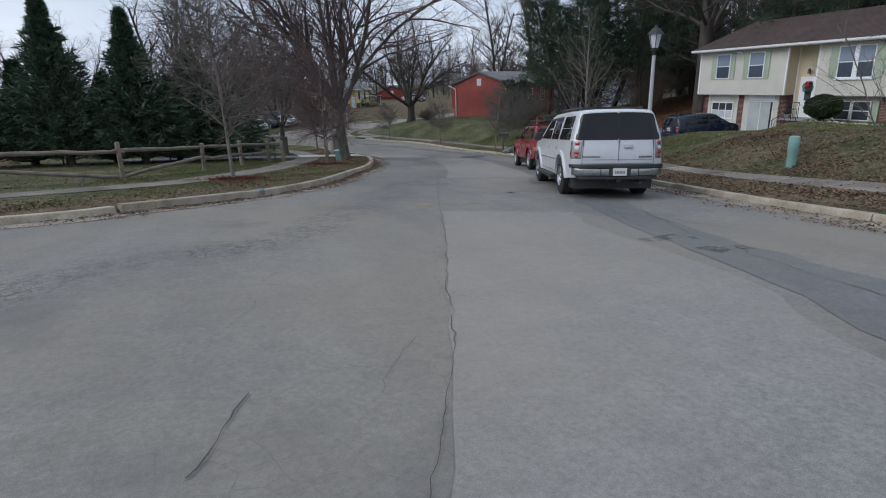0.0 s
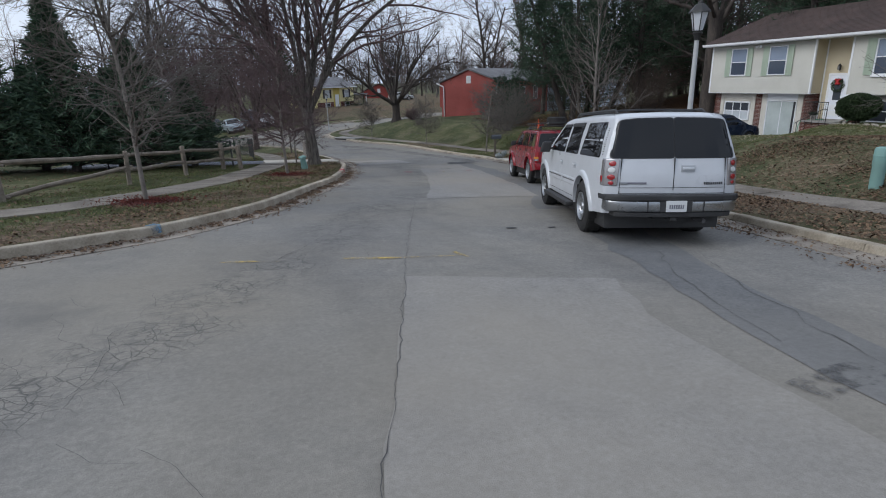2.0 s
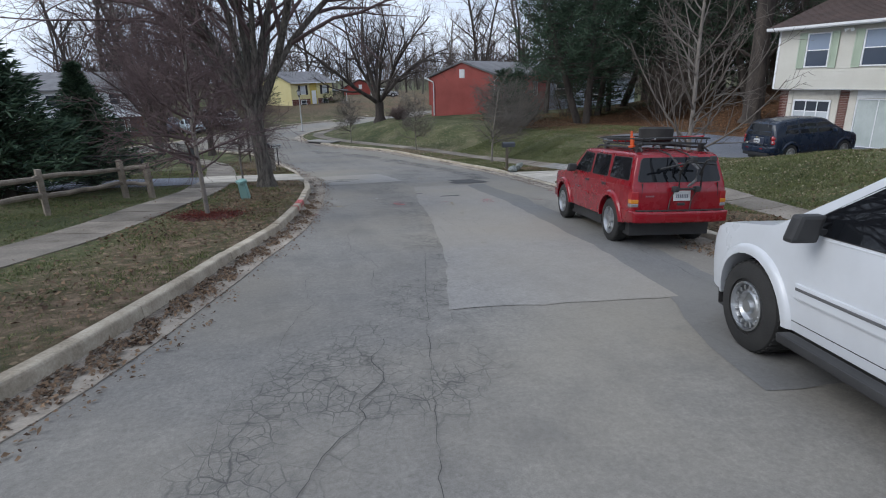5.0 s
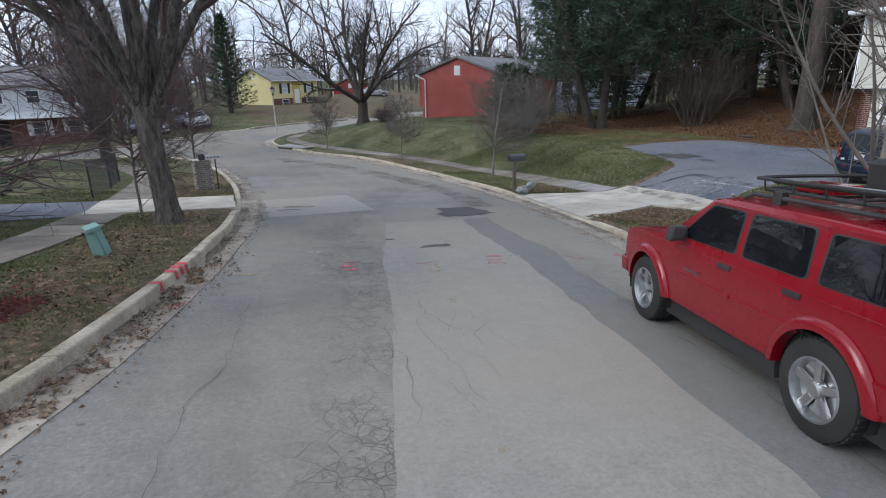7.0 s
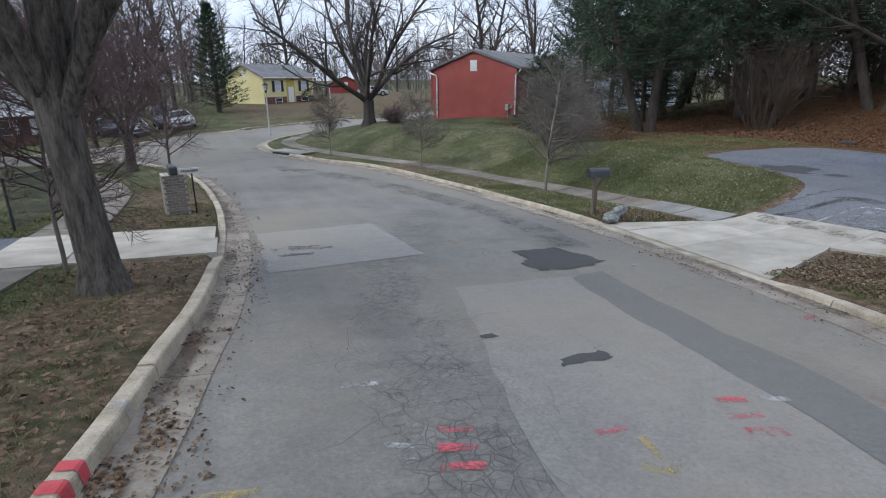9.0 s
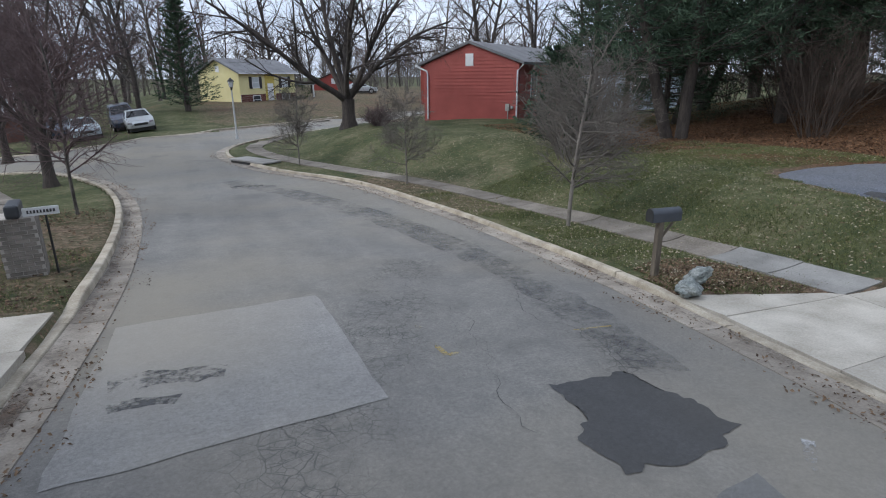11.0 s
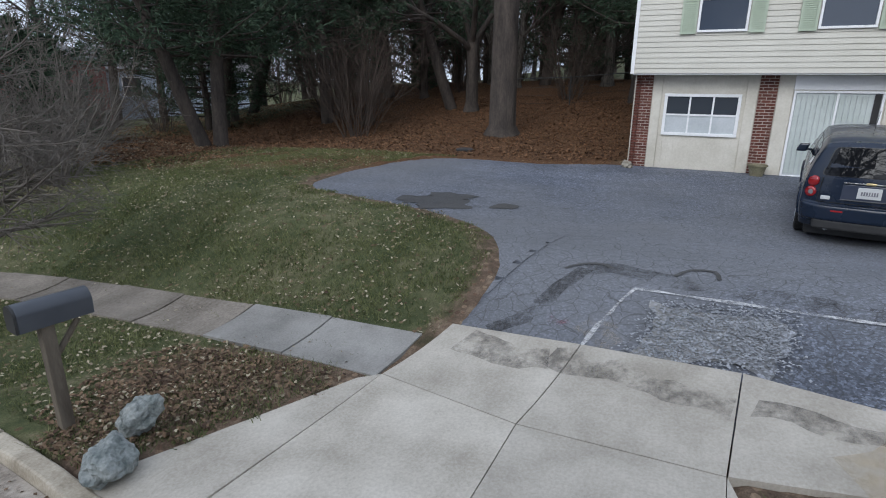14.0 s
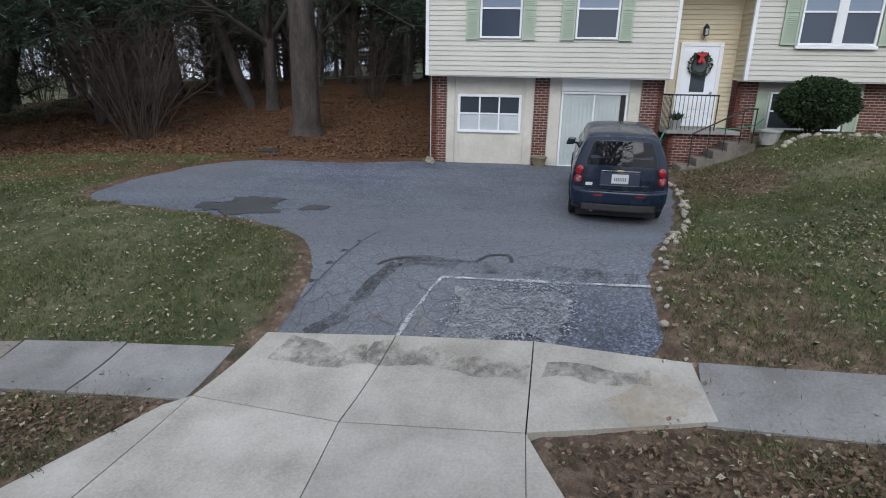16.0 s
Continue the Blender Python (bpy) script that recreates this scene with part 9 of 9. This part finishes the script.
for pts in ([(1.16, 10.38), (1.45, 10.32), (1.85, 10.17)], [(2.55, 10.06), (2.9, 9.95), (3.22, 9.83)], [(3.98, 9.55), (3.93, 9.9)], [(7.32, 18.3), (7.28, 18.5)], [(8.77, 23.43), (8.66, 23.0)], [(8.66, 23.0), (8.52, 23.15)], [(8.66, 23.0), (8.8, 23.12)], [(8.37, 21.84), (8.25, 21.51)], [(5.74, 23.95), (6.13, 23.87)], [(10.43, 30.86), (10.45, 30.4)], [(10.45, 30.4), (10.62, 30.45)], [(10.45, 31.45), (10.5, 31.3)]):
    stroke(pts, 0.07, YELLOW_SPRAY)
for pts in ([(3.25, 9.83), (3.6, 9.74), (3.9, 9.66)], [(12.27, 30.5), (12.83, 30.41)]):
    stroke(pts, 0.05, YELLOW_SPRAY)
for pts in ([(7.43, 24.1), (7.69, 24.02)], [(7.34, 23.88), (7.62, 23.78)], [(7.26, 23.66), (7.56, 23.57)], [(8.5, 23.58), (8.76, 23.56)], [(9.74, 23.62), (9.98, 23.51)], [(9.6, 23.4), (9.88, 23.29)], [(9.55, 23.16), (9.82, 23.05)], [(12.4, 24.69), (12.66, 24.71)], [(11.85, 22.93), (12.12, 22.55)], [(11.0, 23.15), (11.14, 22.82)], [(11.48, 21.97), (11.76, 21.86)], [(4.95, 22.6), (5.25, 22.8)]):
    stroke(pts, 0.1, RED_SPRAY)
for pts in ([(6.91, 25.1), (7.24, 25.02)], [(7.04, 23.84), (7.22, 23.76)], [(7.0, 24.05), (7.2, 23.98)], [(9.5, 24.9), (9.85, 24.95)], [(10.1, 23.5), (10.35, 23.4)], [(12.1, 27.3), (12.5, 27.6)]):
    stroke(pts, 0.08, WHITE_FAINT)
stroke([(18.09, 28.51), (17.99, 28.41), (18.02, 28.28)], 0.08, RED_FAINT, 0.08, land_z)
# bands of paint over the kerb
left_run = LEFT_EDGE[(LEFT_EDGE[:, 1] > 9.5) & (LEFT_EDGE[:, 1] < 45)]
for a, mat, wide in ((24.22, RED_BRIGHT, 0.1), (24.0, RED_BRIGHT, 0.12), (23.76, RED_BRIGHT, 0.1), (23.2, RED_BRIGHT, 0.07), (25.0, WHITE_FAINT, 0.12), (10.9, YELLOW_SPRAY, 0.15), (12.3, BLUE_SPRAY, 0.16)):
    p, q = (np.array([np.interp(y, left_run[:, 1], left_run[:, 0]), y]) for y in (a, a + 0.1))
    t = (q - p) / np.linalg.norm(q - p)
    n = np.array([-t[1], t[0]])
    v, f = [], []
    for d_, hz_ in ((0.426, 0.03), (0.438, 0.122), (0.446, 0.143), (0.466, 0.154), (0.585, 0.154)):
        for s in (0, wide):
            c = p + n * (d_ - 0.004) + t * s
            v.append((c[0], c[1], rz(*(p + n * d_)) + hz_ + 0.004))
    f = [(2 * k, 2 * k + 1, 2 * k + 3, 2 * k + 2) for k in range(4)]
    raw_object("kerb_mark", v, f, mat, marks)

OIL = worn("oil_stain", (0.06, 0.06, 0.06), (0.1, 0.1, 0.1), 0.5, 3.0, 12.0)
cracks = thing("road_cracks", "meandering dark cracks in the asphalt", "crack", kind="structure")


def crack(pts, w=0.02, seed=0, wander=0.06):
    ln = spline(pts, 0.09)
    off = np.array([[noise.noise((p[0] * 2.3, p[1] * 2.3, seed)), noise.noise((p[0] * 2.3, p[1] * 2.3, seed + 7))] for p in ln])
    fine_ = np.array([[noise.noise((p[0] * 9, p[1] * 9, seed)), noise.noise((p[0] * 9, p[1] * 9, seed + 7))] for p in ln])
    ln = ln + wander * off + 0.025 * fine_
    ws = np.array([max(0.002, 0.55 * w * (0.55 + 0.9 * noise.noise((p[0] * 3, p[1] * 3, seed + 3)))) for p in ln])
    ribbon("crack", ln, ws, CRACK_MAT, 0.010, cracks)


crack([(0.4, 1.6), (1.2, 3.4), (1.62, 4.74), (2.1, 6.1), (3.02, 8.98), (3.6, 10.84), (4.4, 13.2), (5.17, 15.48), (6.2, 18.4)], 0.013, 1, 0.03)
crack([(-0.24, 2.4), (-0.16, 2.68), (-0.13, 2.87), (-0.04, 3.1)], 0.028, 2, 0.05)
crack([(-3.5, 5.1), (-2.4, 6.0), (-1.6, 7.2), (-0.6, 7.6), (0.4, 7.1), (0.5, 8.3)], 0.008, 3, 0.18)
crack([(1.9, 10.3), (2.03, 10.59), (2.4, 11.38), (2.68, 11.74), (3.43, 12.83), (4.1, 13.85), (4.6, 15.0)], 0.02, 4, 0.14)
crack([(2.9, 12.4), (3.2, 13.9), (3.9, 15.8), (4.3, 17.6)], 0.008, 5, 0.16)
crack([(4.9, 16.4), (5.2, 17.8), (5.1, 18.9), (5.6, 20.8), (5.9, 22.4)], 0.011, 6, 0.12)
crack([(6.9, 19.0), (7.2, 20.4), (7.0, 21.8), (7.3, 23.4), (7.0, 25.0), (7.4, 27.0)], 0.008, 7, 0.18)
crack([(7.5, 19.2), (7.6, 20.6), (7.9, 21.9), (7.7, 23.2), (8.1, 24.7), (8.0, 26.2), (8.6, 27.6)], 0.008, 8, 0.18)
crack([(6.6, 24.2), (7.3, 24.5), (8.2, 24.4)], 0.01, 9, 0.15)
crack([(6.7, 25.6), (7.5, 25.8), (8.4, 26.2), (9.3, 26.3)], 0.01, 10, 0.18)
crack([(11.9, 29.2), (12.3, 30.2), (12.1, 31.4), (12.8, 33.0), (12.6, 35.0), (12.9, 36.6)], 0.02, 11, 0.2)
crack([(10.4, 28.6), (10.8, 30.2), (11.2, 31.6), (11.0, 33.0), (11.7, 34.4)], 0.014, 12, 0.2)
crack([(5.0, 6.2), (5.5, 7.6), (6.4, 9.2), (7.6, 12.0), (9.0, 16.0), (9.9, 19.4), (10.7, 22.6)], 0.018, 13, 0.06)
crack([(4.2, 1.0), (4.9, 4.2), (5.6, 6.6), (6.6, 8.6)], 0.02, 14, 0.1)
rgc = random.Random(31)
for k in range(70):
    a = rgc.random()
    if k < 34:
        x, y = 6.6 + 1.9 * rgc.random(), 19 + 9 * a
    elif k < 54:
        x, y = -3.6 + 5.2 * rgc.random() + 1.6 * a, 2.8 + 8.5 * a
    else:
        x, y = 10.6 + 2.2 * rgc.random(), 29.5 + 8 * a
    th_ = rgc.gauss(1.29, 0.4) + (math.pi if rgc.random() < 0.5 else 0)
    l = rgc.uniform(0.2, 0.7)
    crack([(x, y), (x + l * math.cos(th_), y + l * math.sin(th_)), (x + 1.7 * l * math.cos(th_ + 0.2), y + 1.7 * l * math.sin(th_ + 0.2))], rgc.uniform(0.003, 0.007), 40 + k, 0.1)
for x, y, s in ((9.3, 24.76, 0.24), (5.4, 11.2, 0.1), (8.68, 25.62, 0.1), (6.0, 11.0, 0.06)):
    sheet("pothole", [(x - s, y - s * 0.5), (x + s, y - s * 0.55), (x + s * 0.8, y + s * 0.5), (x - s * 0.9, y + s * 0.45)], ASPHALT_BLACK, 0.010, road, 8, 8, s * 0.7, label="worn dark hollow in the asphalt")
def apron_z(x, y):
    return land_z(x, y)


dash("stain", [(17.5, 29.25), (17.3, 28.7), (17.35, 28.3)], 0.34, STAIN, apron, 0.134, apron_z, 0.6)
dash("stain", [(17.4, 28.3), (17.2, 27.6), (17.05, 27.0), (17.0, 26.75)], 0.3, STAIN, apron, 0.135, apron_z, 0.7)
dash("stain", [(17.05, 26.6), (16.9, 26.1), (16.85, 25.75)], 0.2, STAIN, apron, 0.134, apron_z, 0.7)
dash("stain", [(16.45, 26.1), (16.6, 25.8), (16.8, 25.55)], 0.45, TAN_STAIN, apron, 0.134, apron_z, 0.5)
dash("stain", [(18.1, 28.1), (17.8, 27.7)], 0.4, TAN_STAIN, driveway, 0.008, dz, 0.5)

for x, y, s_ in ((7.55, 31.0, 0.55), (9.6, 46.3, 0.55), (7.35, 30.5, 0.3), (5.0, 4.9, 0.3), (4.8, 5.6, 0.35)):
    dash("oil_stain", [(x - s_, y), (x, y + 0.06), (x + s_, y - 0.03)], s_ * 0.75, OIL, road, 0.011, lambda a, b: street_z(a, b), 0.8)

# ---- fallen leaves, gutter debris and grass blades ----
LEAF_MAT = foliage("fallen_leaves", (0.045, 0.028, 0.02), (0.225, 0.15, 0.095))
RUSSET_LEAF = foliage("russet_leaves", (0.03, 0.016, 0.011), (0.26, 0.145, 0.08))
PALE_LEAF = foliage("pale_fallen_leaves", (0.15, 0.115, 0.07), (0.42, 0.37, 0.27))
BLADE = foliage("winter_grass_blades", (0.036, 0.06, 0.02), (0.2, 0.205, 0.09))


def vnoise(x, y, seed):
    """Smooth random field from -1 to 1."""
    i, j = np.floor(x), np.floor(y)
    u, v = x - i, y - j
    u, v = u * u * (3 - 2 * u), v * v * (3 - 2 * v)
    def h(a, b):
        q = np.sin(a * 127.1 + b * 311.7 + seed * 74.7) * 43758.5453
        return 2 * (q - np.floor(q)) - 1
    return (h(i, j) * (1 - u) + h(i + 1, j) * u) * (1 - v) + (h(i, j + 1) * (1 - u) + h(i + 1, j + 1) * u) * v


def fast_sd(poly):
    """A coarse table of metres outside an outline, for quick look-ups."""
    xs, ys = np.arange(-16, 46, 0.25), np.arange(0, 66, 0.25)
    A, B = np.meshgrid(xs, ys)
    T = signed(poly, A, B)
    def look_up(x, y):
        return T[np.clip(((y - ys[0]) / 0.25 + 0.5).astype(int), 0, len(ys) - 1), np.clip(((x - xs[0]) / 0.25 + 0.5).astype(int), 0, len(xs) - 1)]
    return look_up


sd_road, sd_drive, sd_apron = fast_sd(ROAD_OUTLINE), fast_sd(DRIVE_OUTLINE), fast_sd(APRON_OUTLINE)


WALK_LINES = [spline(l, 0.5) for l in ([(-9, 11.6), (-4.4, 14.4), (-2.1, 15.9), (-0.8, 17.9), (0.85, 21.5), (1.85, 25.2), (2.7, 28.6), (3.2, 33), (3.25, 38), (3.0, 42)], [(10.9, 2), (11.4, 8), (12.4, 13.5), (14.2, 18.7), (16.05, 22.9), (16.46, 24.2), (16.68, 25.4)], [(17.12, 29.8), (17.29, 32.4), (17.25, 36.5), (16.7, 40), (15.4, 44.4), (12.6, 50.0)])]
_wx, _wy = np.arange(-10, 20, 0.1), np.arange(0, 52, 0.1)
_WX, _WY = np.meshgrid(_wx, _wy)
_walk_gap = np.minimum.reduce([distance(l, _WX, _WY, False) - h for l, h in zip(WALK_LINES, (0.575, 0.375, 0.43))])


def off_walk(x, y, rs):
    """True beside the walks; a few stray leaves may still lie on them."""
    g = _walk_gap[np.clip((y / 0.1 + 0.5).astype(int), 0, len(_wy) - 1), np.clip(((x + 10) / 0.1 + 0.5).astype(int), 0, len(_wx) - 1)]
    g = np.where((x < -10) | (x > 19.8) | (y > 51.8), 1.0, g)
    return (g > 0.02) | (rs.uniform(0, 1, len(x)) < 0.04)


def lawn_rule(x0, x1, y0, y1, dens=None):
    def rule(rs, n):
        x, y = rs.uniform(x0, x1, n), rs.uniform(y0, y1, n)
        ok = (sd_road(x, y) > 0.72) & (sd_drive(x, y) > 0.1) & (sd_apron(x, y) > 0.05) & ~((x > XW - 0.1) & (y > YD) & (y < YA)) & ~((x < 6.2) & (y > 30.5) & (y < 33.7))
        ok &= off_walk(x, y, rs)
        if dens:
            ok &= rs.uniform(0, 1, n) < dens(x, y)
        return x[ok], y[ok]
    return rule


def throw(rule, rs, n):
    X, Y = np.zeros(0), np.zeros(0)
    while len(X) < n:
        x, y = rule(rs, 2 * n)
        X, Y = np.r_[X, x], np.r_[Y, y]
    return X[:n], Y[:n]


def scatter(name, label, category, n, seed, where, size, mat, flat=0.35, lift=0.022, aspect=0.6, zf=None):
    """Small curled leaves, thrown where the rule keeps them."""
    rs = np.random.RandomState(seed)
    X, Y = throw(where, rs, n)
    s = size * rs.uniform(0.5, 1.3, n)
    a = rs.uniform(0, 6.283, n)
    ca, sa = np.cos(a), np.sin(a)
    tx, ty = rs.normal(0, flat, n), rs.normal(0, flat, n)
    z = (zf(X, Y) if zf else land_z(X, Y) + 0.10) + lift + rs.uniform(0, 0.012, n)
    V = []
    for u, v_, w_ in ((-1, 0, 0.0), (0, -aspect, 0.25), (1, 0, 0.05), (0, aspect, 0.25)):
        px, py = s * (u * ca - v_ * sa) * 0.5, s * (u * sa + v_ * ca) * 0.5
        V.append(np.stack([X + px, Y + py, z + px * tx + py * ty + s * w_ * 0.5], -1))
    V = np.stack(V, 1).reshape(-1, 3)
    k = 4 * np.arange(n)[:, None]
    F = np.stack([k + np.array([0, 1, 2]), k + np.array([0, 2, 3])], 1).reshape(-1, 3)
    return tagged(raw_object(name, V.tolist(), F.tolist(), mat), label, category, kind="stuff")


def patchy(x, y):
    return 0.25 + 0.9 * np.maximum(0.0, vnoise(x * 0.7, y * 0.7, 4) + 0.25)


def blades(name, label, n, seed, rule, h):
    rs = np.random.RandomState(seed)
    X, Y = throw(rule, rs, n)
    X, Y = np.repeat(X, 3) + rs.normal(0, 0.03, 3 * n), np.repeat(Y, 3) + rs.normal(0, 0.03, 3 * n)
    z = land_z(X, Y) + 0.09
    a, l = rs.uniform(0, 6.283, 3 * n), h * rs.uniform(0.5, 1.3, 3 * n)
    dx, dy = 0.005 * np.cos(a), 0.005 * np.sin(a)
    lx, ly = rs.normal(0, 0.6, 3 * n) * l, rs.normal(0, 0.6, 3 * n) * l
    V = np.stack([np.stack([X - dx, Y - dy, z], -1), np.stack([X + dx, Y + dy, z], -1), np.stack([X + lx, Y + ly, z + l], -1)], 1).reshape(-1, 3)
    F = np.arange(9 * n).reshape(-1, 3)
    return tagged(raw_object(name, V.tolist(), F.tolist(), BLADE), label, "grass", kind="stuff")


def near_verge(x, y, d):
    return np.where(sd_road(x, y) < d, 1.0, 0.25)


def gutter_rule(rs, n):
    x, y = rs.uniform(-8, 18, n), rs.uniform(8, 56, n)
    d = sd_road(x, y)
    ok = (d > -0.25) & (d < 0.38) & (rs.uniform(0, 1, n) < patchy(x * 1.5, y * 1.5) * np.where(x < 8, 1.0, 0.5))
    return x[ok], y[ok]


def gravel_rule(rs, n):
    u, v = rs.uniform(0, 1, n), rs.uniform(0, 1, n)
    x = 17.58 + 0.85 * u + rs.normal(0, 0.08, n)
    y = 26.4 + 1.15 * v - 0.1 * u + rs.normal(0, 0.1, n)
    return x, y


scatter("fallen_leaves", "brown fallen leaves scattered over the left verge", "leaves", 15000, 1, lawn_rule(-10, 7, 9, 44, lambda x, y: patchy(x, y) * near_verge(x, y, 3.2)), 0.066, LEAF_MAT)
scatter("fallen_leaves", "brown fallen leaves scattered over the right verge and bank", "leaves", 20000, 2, lawn_rule(8, 27, 3, 32, lambda x, y: patchy(x, y) * np.where(((y < 17) & (x < 20)) | (sd_road(x, y) < 3), 1.0, 0.12)), 0.064, LEAF_MAT)
scatter("fallen_leaves", "pale fallen leaves dotting the green lawn", "leaves", 22000, 3, lawn_rule(14, 27, 17, 48, lambda x, y: 0.2 + 0.8 * patchy(x, y)), 0.05, PALE_LEAF)
scatter("leaf_litter", "russet leaf litter under the trees", "leaves", 42000, 4, lawn_rule(22, 40, 28, 52, lambda x, y: np.where((x > 27) | (y > 40), 1.0, 0.06)), 0.085, RUSSET_LEAF)
scatter("bank_leaves", "brown leaves heaped on the bank below the front steps", "leaves", 3400, 8, lawn_rule(22.8, 26.6, 21.6, 24.2, lambda x, y: patchy(x, y)), 0.04, LEAF_MAT)
scatter("gutter_leaves", "brown leaves and grit caught in the gutters", "leaves", 8000, 5, gutter_rule, 0.04, LEAF_MAT, lift=0.014, zf=street_z)
GUTTER_DIRT = worn("gutter_silt", (0.05, 0.035, 0.026), (0.15, 0.105, 0.075), 0.42, 0.8, 14.0, 0.9)
silt = thing("gutter_silt", "brown silt and rotted leaves lying along the kerbs", "silt", kind="stuff")
for edge, side in ((LEFT_EDGE, 1), (RIGHT_EDGE, -1)):
    run = offset_line(edge, side * 0.32)
    ribbon("silt", run[(run[:, 1] > 4) & (run[:, 1] < 52) & (run[:, 0] > -12) & (run[:, 0] < 16)], 0.17, GUTTER_DIRT, 0.026, silt, None, 0.6)
def chip_rule(rs, n):
    k = rs.randint(0, 2, n)
    a, r = rs.uniform(0, 6.283, n), np.abs(rs.normal(0, 0.5, n))
    ok = r < 1.25
    return (np.where(k == 0, -0.42, 2.96) + r * np.cos(a))[ok], (np.where(k == 0, 16.5, 22.95) + r * np.sin(a))[ok]


def drift_rule(rs, n):
    x, y = rs.uniform(-3, 6.5, n), rs.uniform(10, 27, n)
    d = sd_road(x, y)
    ok = (d > 0.12) & (d < 0.4) & (rs.uniform(0, 1, n) < np.maximum(0.05, 0.6 + vnoise(x * 0.5, y * 0.5, 21)))
    return x[ok], y[ok]


scatter("gutter_leaves", "drift of brown leaves lying against the kerb face", "leaves", 4000, 15, drift_rule, 0.05, LEAF_MAT, lift=0.016, zf=street_z)
scatter("mulch_chips", "dark red wood chips strewn round the young trees", "mulch", 3600, 14, chip_rule, 0.06, CHIP_MAT, 0.5, 0.045, 0.3)
scatter("gravel", "loose grey gravel in the broken patch of the drive", "gravel", 3600, 9, gravel_rule, 0.03, surface("gravel_stone", (0.2, 0.21, 0.225), (0.4, 0.415, 0.44), 9, 50, 0.9, 0.2, 0.003), 0.2, 0.012, 0.8, lambda x, y: land_z(x, y) + 0.07)
def kerb_leaf_rule(rs, n):
    x, y = rs.uniform(5, 11, n), rs.uniform(2, 17, n)
    d = sd_road(x, y)
    ok = (d > -0.35) & (d < 0.6) & (rs.uniform(0, 1, n) < patchy(x * 1.5, y * 1.5))
    return x[ok], y[ok]


scatter("fallen_leaves", "pale brown leaves thick on the bank by the white car", "leaves", 16000, 10, lawn_rule(7.5, 17, 2, 19, lambda x, y: patchy(x, y)), 0.058, LEAF_MAT)
scatter("fallen_leaves", "brown leaves lying over the lawn before the house", "leaves", 22000, 13, lawn_rule(10.5, 25, 3, 24, lambda x, y: patchy(x, y) * np.where(y < 16, 1.0, 0.08)), 0.06, LEAF_MAT)
scatter("fallen_leaves", "brown leaves drifted over the kerb beside the bank", "leaves", 2600, 11, kerb_leaf_rule, 0.05, LEAF_MAT, lift=0.014, zf=street_z)
scatter("fallen_leaves", "dense brown leaves on the verges beside the driveway slab", "leaves", 9000, 12, lawn_rule(13.8, 17.2, 21.5, 33, lambda x, y: patchy(x, y) * (np.hypot(x - 15.4, y - 25.0) < 2.6) * (x < 16.0 + 0.06 * (y - 24)) + patchy(x, y) * (np.hypot(x - 15.9, y - 31.0) < 1.6) * (x < 16.62)), 0.048, LEAF_MAT)
blades("grass", "short green and straw winter grass of the lawns", 110000, 6, lawn_rule(13.5, 27, 17, 42, lambda x, y: 0.3 + 0.7 * (vnoise(x * 0.9, y * 0.9, 12) > -0.2)), 0.06)
blades("grass", "short straw-coloured winter grass of the left verge", 36000, 7, lawn_rule(-4, 7, 11, 38, lambda x, y: 0.25 + 0.75 * (vnoise(x * 0.9, y * 0.9, 14) > 0.0)), 0.05)
